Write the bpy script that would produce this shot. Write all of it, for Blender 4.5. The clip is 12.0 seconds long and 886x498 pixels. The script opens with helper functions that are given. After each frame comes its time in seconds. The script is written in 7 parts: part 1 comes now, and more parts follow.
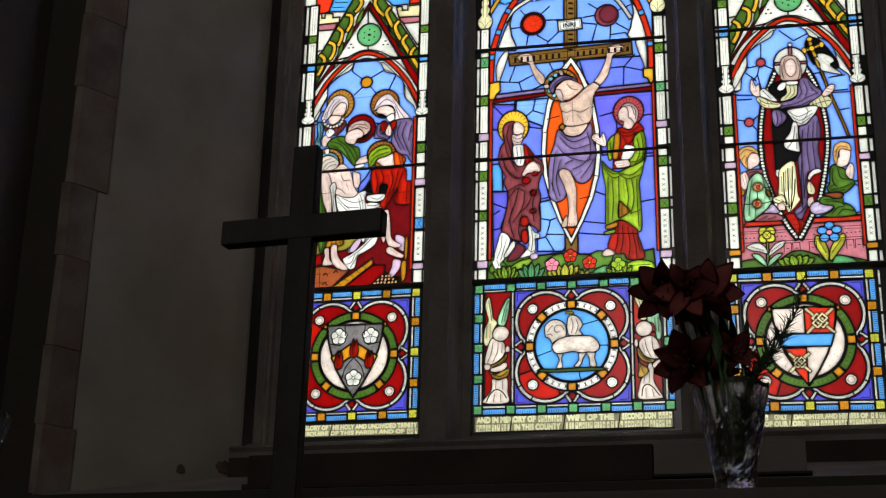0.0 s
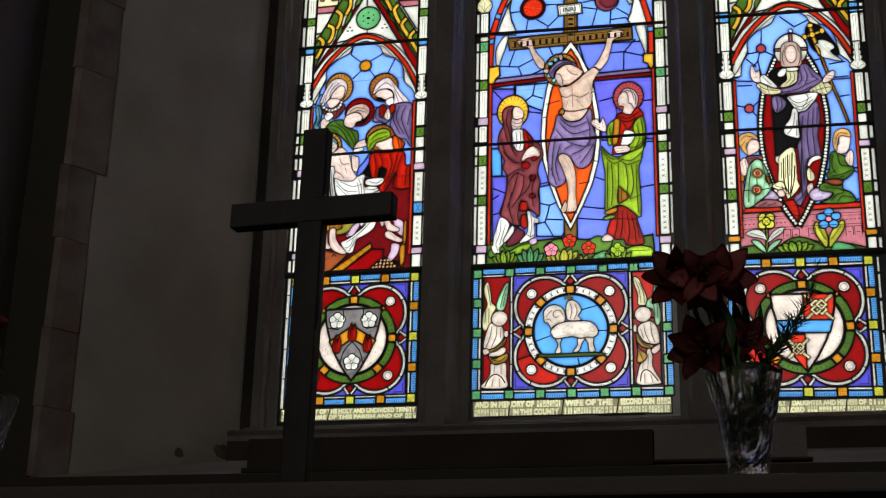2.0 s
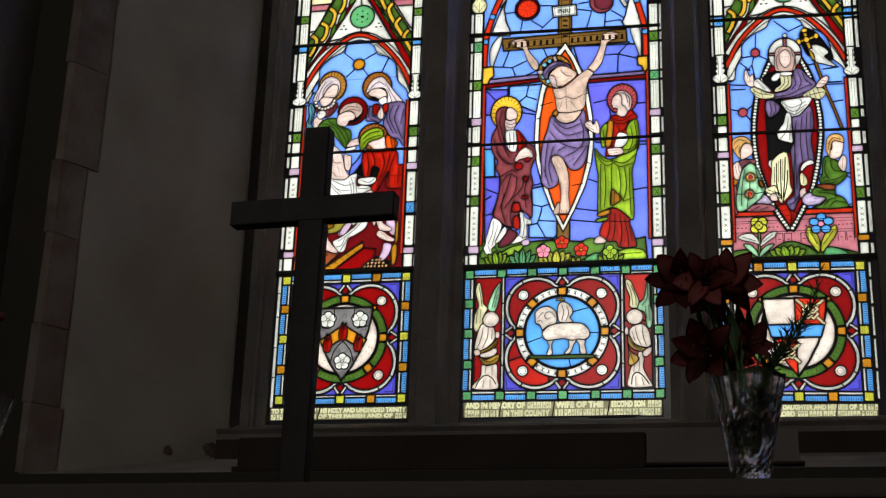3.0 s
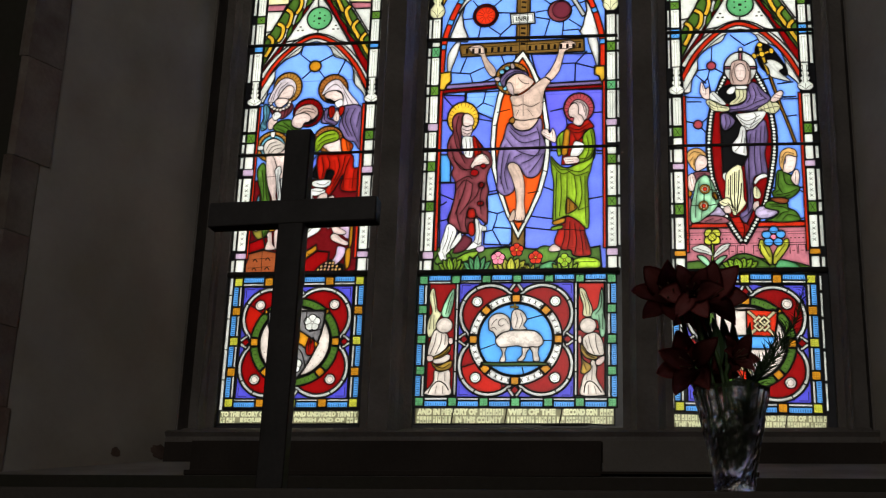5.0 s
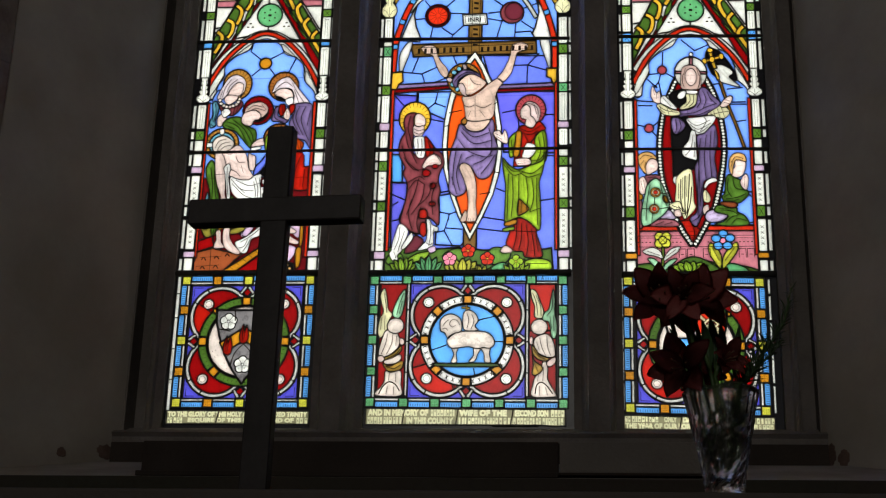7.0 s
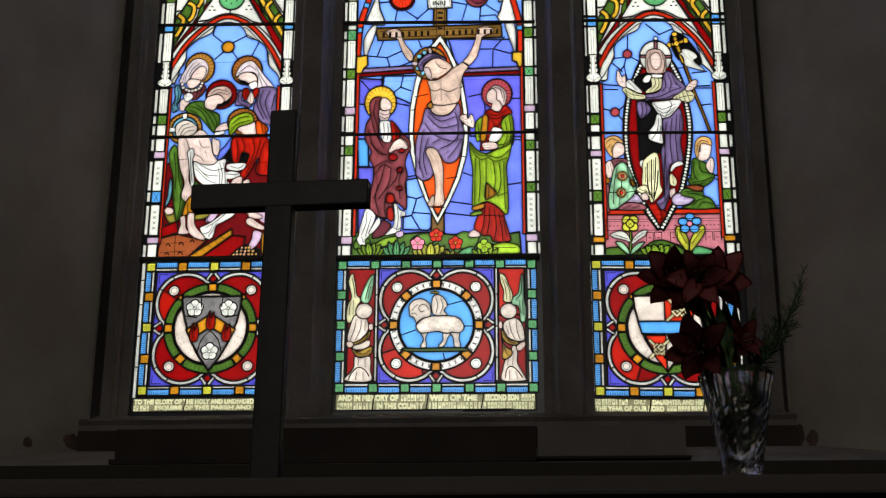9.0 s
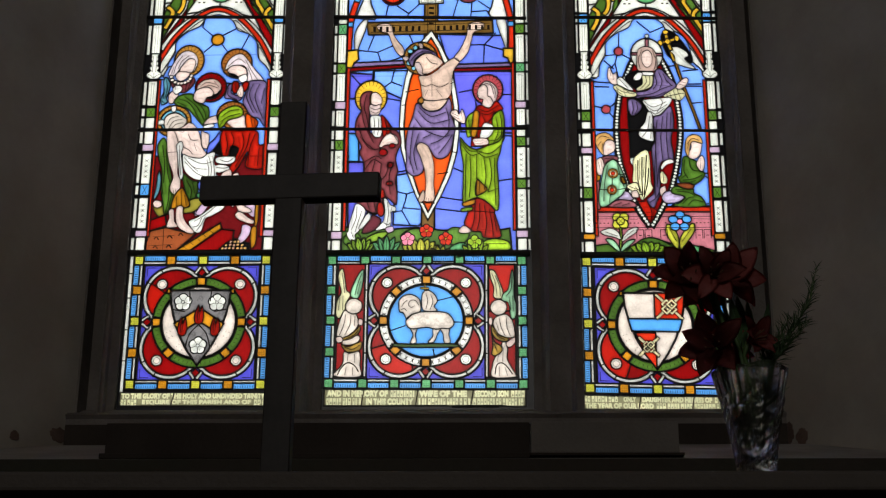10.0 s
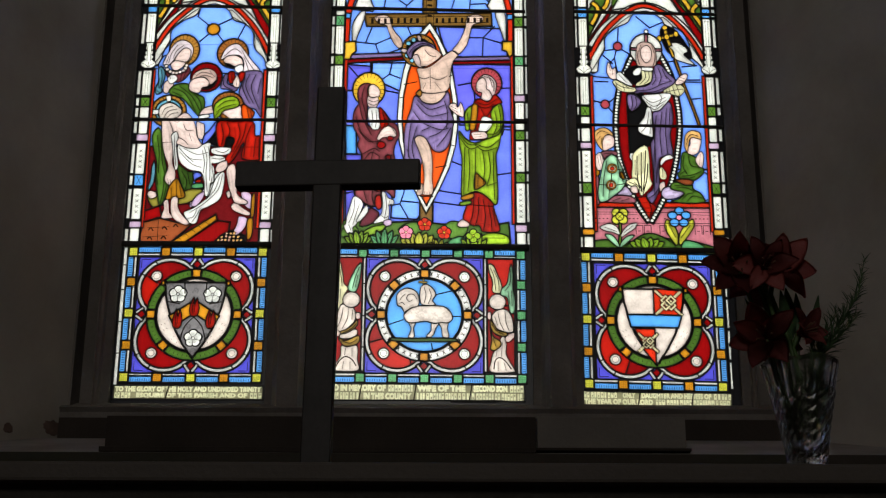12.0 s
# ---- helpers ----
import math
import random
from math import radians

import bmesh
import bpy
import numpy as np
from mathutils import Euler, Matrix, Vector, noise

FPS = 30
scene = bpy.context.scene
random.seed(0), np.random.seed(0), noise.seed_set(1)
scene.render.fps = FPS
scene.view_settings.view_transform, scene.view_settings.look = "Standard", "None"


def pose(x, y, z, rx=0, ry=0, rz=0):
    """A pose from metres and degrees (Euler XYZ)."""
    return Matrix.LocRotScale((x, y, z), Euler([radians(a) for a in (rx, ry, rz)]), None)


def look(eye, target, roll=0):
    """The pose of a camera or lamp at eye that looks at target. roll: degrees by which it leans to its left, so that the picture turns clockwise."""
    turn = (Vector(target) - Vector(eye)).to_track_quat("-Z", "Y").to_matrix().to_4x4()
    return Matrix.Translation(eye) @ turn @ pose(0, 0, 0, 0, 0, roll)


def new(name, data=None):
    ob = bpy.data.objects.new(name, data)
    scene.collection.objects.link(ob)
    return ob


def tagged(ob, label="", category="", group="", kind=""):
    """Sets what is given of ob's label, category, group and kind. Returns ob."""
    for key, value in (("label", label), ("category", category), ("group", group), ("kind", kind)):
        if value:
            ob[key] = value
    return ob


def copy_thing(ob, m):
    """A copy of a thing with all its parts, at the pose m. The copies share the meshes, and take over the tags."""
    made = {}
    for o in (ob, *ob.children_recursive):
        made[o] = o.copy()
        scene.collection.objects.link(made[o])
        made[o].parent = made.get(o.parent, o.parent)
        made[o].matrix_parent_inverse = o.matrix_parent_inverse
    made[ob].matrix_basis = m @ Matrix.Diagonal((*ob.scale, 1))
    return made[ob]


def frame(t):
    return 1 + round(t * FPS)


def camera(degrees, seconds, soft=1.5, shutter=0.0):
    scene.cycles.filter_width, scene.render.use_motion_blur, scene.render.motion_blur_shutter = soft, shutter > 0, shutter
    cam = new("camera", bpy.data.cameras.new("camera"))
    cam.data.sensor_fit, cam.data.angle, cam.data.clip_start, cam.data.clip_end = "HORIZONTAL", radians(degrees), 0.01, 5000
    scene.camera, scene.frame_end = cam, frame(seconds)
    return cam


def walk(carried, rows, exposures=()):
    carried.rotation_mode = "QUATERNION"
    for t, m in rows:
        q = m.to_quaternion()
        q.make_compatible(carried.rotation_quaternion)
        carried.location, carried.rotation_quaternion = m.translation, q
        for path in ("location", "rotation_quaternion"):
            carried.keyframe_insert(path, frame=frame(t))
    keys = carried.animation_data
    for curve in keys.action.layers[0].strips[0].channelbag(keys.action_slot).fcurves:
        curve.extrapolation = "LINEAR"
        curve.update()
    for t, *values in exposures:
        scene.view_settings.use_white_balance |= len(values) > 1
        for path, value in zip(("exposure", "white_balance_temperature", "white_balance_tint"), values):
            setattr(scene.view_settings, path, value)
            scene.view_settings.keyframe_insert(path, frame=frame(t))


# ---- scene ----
cam = camera(35.18, 12.0, soft=1.2)
PATH = [
    (0, (0.7941, -5.4359, 0.8261), (0.3430, -3.6092, 1.5040), 1.19),
    (0.5, (0.7852, -5.4354, 0.8270), (0.3353, -3.6052, 1.4962), 1.14),
    (1, (0.7740, -5.4358, 0.8269), (0.3259, -3.6032, 1.4909), 1.28),
    (1.5, (0.7609, -5.4371, 0.8263), (0.3175, -3.6017, 1.4856), 1.35),
    (2, (0.7478, -5.4378, 0.8272), (0.3120, -3.5999, 1.4848), 1.34),
    (2.5, (0.7313, -5.4353, 0.8290), (0.3069, -3.5948, 1.4868), 1.56),
    (3, (0.7100, -5.4356, 0.8307), (0.2974, -3.5926, 1.4889), 1.80),
    (5, (0.6057, -5.4420, 0.8377), (0.2919, -3.5827, 1.5043), 2.02),
    (5.5, (0.5753, -5.4456, 0.8394), (0.2931, -3.5815, 1.5067), 1.79),
    (6, (0.5450, -5.4436, 0.8384), (0.2917, -3.5759, 1.5073), 1.75),
    (6.5, (0.5129, -5.4452, 0.8359), (0.2869, -3.5746, 1.5064), 1.72),
    (7, (0.4795, -5.4431, 0.8367), (0.2772, -3.5700, 1.5079), 1.49),
    (9, (0.3296, -5.4380, 0.8404), (0.2240, -3.5502, 1.4921), 0.18),
    (9.5, (0.2916, -5.4326, 0.8387), (0.2055, -3.5428, 1.4878), 0.11),
    (10, (0.2526, -5.4267, 0.8385), (0.1875, -3.5357, 1.4867), 0.28),
    (10.5, (0.2184, -5.4116, 0.8379), (0.1695, -3.5203, 1.4862), 0.07),
    (11, (0.1794, -5.4030, 0.8356), (0.1450, -3.5111, 1.4833), -0.05),
    (11.5, (0.1393, -5.3945, 0.8344), (0.1183, -3.5022, 1.4814), 0.01),
    (12, (0.0990, -5.3832, 0.8342), (0.0896, -3.4905, 1.4804), 0.27),
]
walk(cam, [(t, look(eye, target, roll)) for t, eye, target, roll in PATH], ((0, 1.3), (12, 1.3)))

# ---- world, sun and light ----
world = bpy.data.worlds.new("sky")
scene.world = world
world.use_nodes = True
wn = world.node_tree
sky = wn.nodes.new("ShaderNodeTexSky")
sky.sky_type, sky.sun_disc = "NISHITA", False
sky.sun_elevation, sky.sun_rotation = radians(42), radians(4)
sky.dust_density, sky.air_density, sky.ozone_density = 5.0, 1.0, 1.0
wn.links.new(sky.outputs[0], wn.nodes["Background"].inputs[0])
wn.nodes["Background"].inputs[1].default_value = 0.12
sun = new("sun", bpy.data.lights.new("sun", "SUN"))
sun.data.energy, sun.data.angle, sun.data.color = 0.82, radians(25), (0.86, 1.0, 0.962)
sun.matrix_world = look((1, 13, 14), (0, 0, 1))
# added fill lamp behind the camera, where no source is seen
west = new("added_west_fill", bpy.data.lights.new("added_west_fill", "AREA"))
west.data.shape, west.data.size, west.data.size_y, west.data.energy = "RECTANGLE", 1.6, 2.3, 54
west.data.color = (0.95, 0.885, 0.77)
west.matrix_world = look((-0.5, -13.15, 5.85), (-0.5, 0, 3.0))

# ---- materials ----


def material(name, color, rough=0.8, metal=0.0, scale=8.0, vary=0.25, bump=0.25, second=None, stain=2.0, coat=0.0, bumpscale=None):
    """A plain surface with fine grain, wide stains and relief at real size."""
    m = bpy.data.materials.new(name)
    m.use_nodes = True
    n, l = m.node_tree.nodes, m.node_tree.links
    b = n["Principled BSDF"]
    b.inputs["Roughness"].default_value, b.inputs["Metallic"].default_value = rough, metal
    b.inputs["Coat Weight"].default_value = coat
    co = n.new("ShaderNodeTexCoord")
    fine = n.new("ShaderNodeTexNoise")
    fine.inputs["Scale"].default_value, fine.inputs["Detail"].default_value = scale * 6, 8
    wide = n.new("ShaderNodeTexNoise")
    wide.inputs["Scale"].default_value, wide.inputs["Detail"].default_value = stain, 5
    l.new(co.outputs["Object"], fine.inputs["Vector"])
    l.new(co.outputs["Object"], wide.inputs["Vector"])
    ramp = n.new("ShaderNodeValToRGB")
    ramp.color_ramp.elements[0].position, ramp.color_ramp.elements[1].position = 0.35, 0.68
    dark = second or tuple(c * (1 - 1.6 * vary) for c in color)
    ramp.color_ramp.elements[0].color = (*dark, 1)
    ramp.color_ramp.elements[1].color = (*color, 1)
    l.new(wide.outputs["Fac"], ramp.inputs[0])
    hsv = n.new("ShaderNodeHueSaturation")
    info = n.new("ShaderNodeObjectInfo")
    add = n.new("ShaderNodeMath")
    add.operation = "ADD"
    r1 = n.new("ShaderNodeMapRange")
    r1.inputs["To Min"].default_value, r1.inputs["To Max"].default_value = -vary * 0.5, vary * 0.5
    l.new(info.outputs["Random"], r1.inputs["Value"])
    r2 = n.new("ShaderNodeMapRange")
    r2.inputs["To Min"].default_value, r2.inputs["To Max"].default_value = 1 - vary, 1 + vary
    l.new(fine.outputs["Fac"], r2.inputs["Value"])
    l.new(r1.outputs[0], add.inputs[0])
    l.new(r2.outputs[0], add.inputs[1])
    l.new(add.outputs[0], hsv.inputs["Value"])
    l.new(ramp.outputs["Color"], hsv.inputs["Color"])
    l.new(hsv.outputs["Color"], b.inputs["Base Color"])
    bp = n.new("ShaderNodeBump")
    bp.inputs["Strength"].default_value, bp.inputs["Distance"].default_value = bump, 0.01
    tex = fine
    if bumpscale:
        tex = n.new("ShaderNodeTexNoise")
        tex.inputs["Scale"].default_value, tex.inputs["Detail"].default_value = bumpscale, 6
        l.new(co.outputs["Object"], tex.inputs["Vector"])
    l.new(tex.outputs["Fac"], bp.inputs["Height"])
    l.new(bp.outputs["Normal"], b.inputs["Normal"])
    return m


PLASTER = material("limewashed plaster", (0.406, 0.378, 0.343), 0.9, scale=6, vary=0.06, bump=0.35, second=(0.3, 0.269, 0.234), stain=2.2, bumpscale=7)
WALL = material("dim wall plaster", (0.156, 0.133, 0.113), 0.92, scale=6, vary=0.1, bump=0.3, stain=1.4)
# the end wall gets little window light; that shade is put into this brown
SHADEDWALL = material("dark brown shaded wall", (0.0437, 0.0339, 0.0284), 0.9, scale=6, vary=0.2, bump=0.3, second=(0.0339, 0.0328, 0.023), stain=2.5)
STONE = material("grey limestone", (0.215, 0.191, 0.179), 0.85, scale=10, vary=0.18, bump=0.4, second=(0.148, 0.131, 0.119), stain=5)
SANDSTONE = material("red sandstone", (0.179, 0.119, 0.0994), 0.88, scale=10, vary=0.18, bump=0.4, second=(0.239, 0.206, 0.179), stain=6)
PALESTONE = material("buff sandstone", (0.237, 0.209, 0.181), 0.88, scale=10, vary=0.15, bump=0.4, second=(0.131, 0.0936, 0.078), stain=6)
OAK = material("dark stained oak", (0.047, 0.036, 0.031), 0.7, scale=14, vary=0.2, bump=0.08, stain=4)
CROSSWOOD = material("black stained wood", (0.036, 0.031, 0.032), 0.5, scale=16, vary=0.3, bump=0.02, stain=11)
OAK.node_tree.nodes["Principled BSDF"].inputs["Specular IOR Level"].default_value = 0.15
CROSSWOOD.node_tree.nodes["Principled BSDF"].inputs["Specular IOR Level"].default_value = 0.26
CLOTH = material("altar cloth", (0.10, 0.09, 0.08), 0.95, scale=30, vary=0.12, bump=0.2, stain=3)
FLOOR = material("floor tiles", (0.16, 0.11, 0.09), 0.6, scale=8, vary=0.2, bump=0.2, stain=2)
TIMBER = material("roof boards", (0.10, 0.07, 0.05), 0.8, scale=10, vary=0.2, bump=0.3, stain=3)
GRASS = material("churchyard grass", (0.06, 0.10, 0.035), 0.95, scale=6, vary=0.3, bump=0.5, stain=0.6)
LEAD = material("lead came", (0.18, 0.174, 0.18), 0.75, scale=30, vary=0.25, bump=0.2, stain=20)
IRON = material("iron bar", (0.06, 0.055, 0.052), 0.6, scale=30, vary=0.3, bump=0.2, stain=20)
BOXSTONE = material("grey stone block", (0.179, 0.16, 0.144), 0.8, scale=14, vary=0.12, bump=0.25, stain=5)
SHELFSTONE = material("dark shelf wood", (0.068, 0.056, 0.049), 0.7, scale=14, vary=0.12, bump=0.2, stain=5)
STEM = material("flower stem", (0.06, 0.12, 0.03), 0.6, scale=30, vary=0.2, bump=0.1, stain=20)
RUBBLE = material("bare reddish stone", (0.164, 0.105, 0.0858), 0.95, scale=20, vary=0.25, bump=0.4, stain=12)
SILLSTONE = material("worn sill", (0.289, 0.269, 0.254), 0.85, scale=8, vary=0.12, bump=0.3, second=(0.195, 0.176, 0.16), stain=4)
FOLIAGE = material("dark foliage", (0.045, 0.095, 0.035), 0.6, scale=30, vary=0.3, bump=0.1, stain=30)
STAMEN = material("stamen", (0.10, 0.04, 0.02), 0.7, scale=30, vary=0.2, bump=0.1, stain=20)


def clear(name, color, ior, rough):
    m = bpy.data.materials.new(name)
    m.use_nodes = True
    b = m.node_tree.nodes["Principled BSDF"]
    b.inputs["Base Color"].default_value = (*color, 1)
    b.inputs["Transmission Weight"].default_value, b.inputs["IOR"].default_value, b.inputs["Roughness"].default_value = 1.0, ior, rough
    return m


CRYSTAL = clear("cut crystal", (0.88, 0.89, 0.91), 1.52, 0.2)
WATER = clear("water", (0.95, 0.98, 0.96), 1.33, 0.0)


def petal_material():
    m = material("red petal", (0.31, 0.08, 0.075), 0.65, scale=40, vary=0.25, bump=0.1, second=(0.24, 0.058, 0.056), stain=25)
    n, l = m.node_tree.nodes, m.node_tree.links
    b = n["Principled BSDF"]
    t = n.new("ShaderNodeBsdfTranslucent")
    t.inputs["Color"].default_value = (0.34, 0.05, 0.047, 1)
    mx = n.new("ShaderNodeMixShader")
    mx.inputs[0].default_value = 0.35
    l.new(b.outputs[0], mx.inputs[1])
    l.new(t.outputs[0], mx.inputs[2])
    l.new(mx.outputs[0], n["Material Output"].inputs["Surface"])
    return m


PETAL = petal_material()


def srgb(c):
    return tuple((v / 255 / 12.92) if v <= 10 else ((v / 255 + 0.055) / 1.055) ** 2.4 for v in c)


def stained(name, rgb, fold=0.0, model=0.0, streak=0.12, grain=0.10):
    """Backlit coloured glass: it scatters the daylight behind it into the room, and has a weak gloss of its own.
    fold: dark brushed folds of painted cloth; model: soft brown painted modelling. Both faces tint the light once."""
    m = bpy.data.materials.new("glass " + name)
    m.use_nodes = True
    n, l = m.node_tree.nodes, m.node_tree.links
    n.remove(n["Principled BSDF"])
    co = n.new("ShaderNodeTexCoord")
    info = n.new("ShaderNodeObjectInfo")
    mix = n.new("ShaderNodeCombineXYZ")
    for k in range(3):
        l.new(info.outputs["Random"], mix.inputs[k])

    def noise(sx, sz, detail, twist):
        scale = n.new("ShaderNodeVectorMath")
        scale.operation = "MULTIPLY"
        l.new(co.outputs["Object"], scale.inputs[0])
        scale.inputs[1].default_value = (sx, 20.0, sz)
        move = n.new("ShaderNodeVectorMath")
        move.operation = "MULTIPLY_ADD"
        l.new(mix.outputs[0], move.inputs[0])
        move.inputs[1].default_value = (31.0, 77.0, 53.0)
        l.new(scale.outputs[0], move.inputs[2])
        tex = n.new("ShaderNodeTexNoise")
        tex.inputs["Scale"].default_value, tex.inputs["Detail"].default_value, tex.inputs["Distortion"].default_value = 1.0, detail, twist
        l.new(move.outputs[0], tex.inputs["Vector"])
        return tex.outputs["Fac"]

    def ranged(out, a, b, lo, hi):
        r = n.new("ShaderNodeMapRange")
        r.inputs["From Min"].default_value, r.inputs["From Max"].default_value = a, b
        r.inputs["To Min"].default_value, r.inputs["To Max"].default_value = lo, hi
        l.new(out, r.inputs["Value"])
        return r.outputs[0]

    def math_node(kind, a, b):
        mu = n.new("ShaderNodeMath")
        mu.operation = kind
        l.new(a, mu.inputs[0])
        if isinstance(b, float):
            mu.inputs[1].default_value = b
        else:
            l.new(b, mu.inputs[1])
        return mu.outputs[0]

    wide = noise(9, 9, 4, 0.8)
    terms = [ranged(wide, 0.25, 0.75, 1 - streak * 1.6, 1 + streak * 1.6), ranged(noise(120, 120, 4, 0.0), 0.25, 0.75, 1 - grain, 1 + grain), ranged(info.outputs["Random"], 0, 1, 0.84, 1.04)]
    if fold:
        ridge = math_node("ABSOLUTE", math_node("SUBTRACT", noise(26, 8, 2, 1.2), 0.5), 0.0)
        terms.append(ranged(ridge, 0.0, 0.075, 1 - fold, 1.04))
        terms.append(ranged(noise(34, 12, 2, 0.6), 0.35, 0.62, 1 - 0.35 * fold, 1.06))
    if model:
        terms.append(ranged(noise(24, 24, 3, 0.5), 0.34, 0.58, 1 - model, 1.03))
        ridge = math_node("ABSOLUTE", math_node("SUBTRACT", noise(34, 30, 1, 0.8), 0.5), 0.0)
        terms.append(ranged(ridge, 0.0, 0.035, 1 - 0.8 * model, 1.0))
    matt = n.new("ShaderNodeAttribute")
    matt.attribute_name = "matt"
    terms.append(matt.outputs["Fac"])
    value = terms[0]
    for t in terms[1:]:
        value = math_node("MULTIPLY", value, t)
    hsv = n.new("ShaderNodeHueSaturation")
    hsv.inputs["Color"].default_value = (*[math.sqrt(c) for c in srgb(rgb)], 1)
    l.new(math_node("POWER", value, 0.5), hsv.inputs["Value"])
    tr = n.new("ShaderNodeBsdfTranslucent")
    l.new(hsv.outputs["Color"], tr.inputs["Color"])
    gl = n.new("ShaderNodeBsdfGlossy")
    gl.inputs["Roughness"].default_value = 0.25
    gl.inputs["Color"].default_value = (0.5, 0.5, 0.5, 1)
    bp = n.new("ShaderNodeBump")
    bp.inputs["Strength"].default_value, bp.inputs["Distance"].default_value = 0.3, 0.003
    l.new(wide, bp.inputs["Height"])
    l.new(bp.outputs["Normal"], gl.inputs["Normal"])
    mx = n.new("ShaderNodeMixShader")
    mx.inputs[0].default_value = 0.03
    l.new(tr.outputs[0], mx.inputs[1])
    l.new(gl.outputs[0], mx.inputs[2])
    l.new(mx.outputs[0], n["Material Output"].inputs["Surface"])
    return m


TINTS = {
    "white": (207, 213, 211), "cream": (212, 213, 174), "grisaille": (212, 216, 216), "grey": (108, 108, 112), "flesh": (213, 194, 191), "body": (204, 180, 168), "veil": (212, 203, 214), "linen": (220, 225, 227), "tan": (206, 162, 100),
    "sky": (106, 152, 255), "blue": (93, 114, 227), "violet": (88, 90, 212), "deepblue": (66, 66, 178), "azure": (74, 148, 224),
    "bar": (74, 142, 214), "red": (120, 5, 7), "scarlet": (194, 44, 20), "orange": (216, 80, 18), "amber": (184, 126, 28),
    "gold": (216, 174, 52), "ochre": (158, 112, 46), "brown": (128, 66, 36), "lime": (149, 189, 43), "leaf": (124, 164, 46), "green": (82, 124, 44),
    "moss": (62, 94, 34), "jade": (84, 156, 104), "mint": (152, 210, 172), "purple": (124, 108, 160), "mauve": (184, 162, 194),
    "maroon": (126, 60, 69), "wine": (100, 12, 18), "pink": (164, 100, 114), "rose": (236, 134, 164), "citron": (192, 196, 66),
    "olive": (132, 126, 50), "drab": (106, 106, 82), "cherry": (156, 20, 10), "brass": (176, 142, 54), "paleyellow": (226, 220, 176), "iris": (186, 174, 212), "hair": (196, 178, 180), "murrey": (96, 36, 50), "peach": (206, 160, 140), "fleece": (208, 200, 194), "moon": (204, 196, 191), "black": (10, 10, 12), "teal": (106, 176, 206), "vermil": (165, 24, 11), "beam": (104, 78, 36), "pearl": (211, 218, 214), "parchment": (206, 210, 172), "plum": (150, 60, 70), "halobrown": (148, 92, 40), "brownhair": (184, 160, 154)}
FOLDS = {"maroon": 0.22, "lime": 0.28, "purple": 0.20, "green": 0.20, "scarlet": 0.14, "linen": 0.11, "mint": 0.12, "iris": 0.16, "cream": 0.16, "red": 0.14, "moss": 0.14, "leaf": 0.14, "jade": 0.12, "brown": 0.16, "pink": 0.16, "mauve": 0.12, "hair": 0.20, "veil": 0.14, "tan": 0.16, "gold": 0.16}
MODEL = {"flesh": 0.2, "body": 0.28, "fleece": 0.25, "moon": 0.24, "grisaille": 0.26, "grey": 0.28, "white": 0.2, "paleyellow": 0.2, "amber": 0.15, "wine": 0.2, "citron": 0.2}
GLASS = {k: stained(k, c, FOLDS.get(k, 0.0), MODEL.get(k, 0.0)) for k, c in TINTS.items()}

# ---- helpers for meshes ----


def mesh_of(bm, name, mat, smooth=False):
    me = bpy.data.meshes.new(name)
    bmesh.ops.recalc_face_normals(bm, faces=bm.faces)
    bm.to_mesh(me)
    bm.free()
    for f in me.polygons:
        f.use_smooth = smooth
    if mat:
        me.materials.append(mat)
    return me


def part(name, bm, mat, parent=None, label="", smooth=False):
    ob = new(name, mesh_of(bm, name, mat, smooth))
    if parent:
        ob.parent = parent
    return tagged(ob, label)


def box_bm(x0, x1, y0, y1, z0, z1, bevel=0.0, bm=None):
    own = bm is None
    bm = bm or bmesh.new()
    v = [bm.verts.new((x, y, z)) for x in (x0, x1) for y in (y0, y1) for z in (z0, z1)]
    fs = [bm.faces.new([v[i] for i in q]) for q in ((0, 1, 3, 2), (4, 6, 7, 5), (0, 4, 5, 1), (2, 3, 7, 6), (0, 2, 6, 4), (1, 5, 7, 3))]
    if bevel and own:
        bmesh.ops.bevel(bm, geom=bm.edges[:], offset=bevel, segments=2, affect="EDGES", profile=0.6)
    return bm


def extrude_bm(outline, place, a, b, bm=None):
    """A closed outline of (p, q) pairs, set by place(p, q, h) and swept from h = a to h = b."""
    bm = bm or bmesh.new()
    lo = [bm.verts.new(place(p, q, a)) for p, q in outline]
    hi = [bm.verts.new(place(p, q, b)) for p, q in outline]
    n = len(lo)
    bm.faces.new(lo[::-1])
    bm.faces.new(hi)
    for i in range(n):
        bm.faces.new((lo[i], lo[(i + 1) % n], hi[(i + 1) % n], hi[i]))
    return bm


def upright(p, q, h):
    return (p, q, h)


def tube_bm(points, radii, sides=8, bm=None):
    """A round tube along points, with a radius at each."""
    bm = bm or bmesh.new()
    rings = []
    for i, p in enumerate(points):
        p = Vector(p)
        d = (Vector(points[min(i + 1, len(points) - 1)]) - Vector(points[max(i - 1, 0)])).normalized()
        a = d.cross(Vector((0.3, 0.9, 0.2))).normalized()
        b = d.cross(a)
        r = radii[i] if hasattr(radii, "__len__") else radii
        rings.append([bm.verts.new(p + r * (math.cos(2 * math.pi * k / sides) * a + math.sin(2 * math.pi * k / sides) * b)) for k in range(sides)])
    for r0, r1 in zip(rings, rings[1:]):
        for k in range(sides):
            bm.faces.new((r0[k], r0[(k + 1) % sides], r1[(k + 1) % sides], r1[k]))
    bm.faces.new(rings[0][::-1])
    bm.faces.new(rings[-1])
    return bm


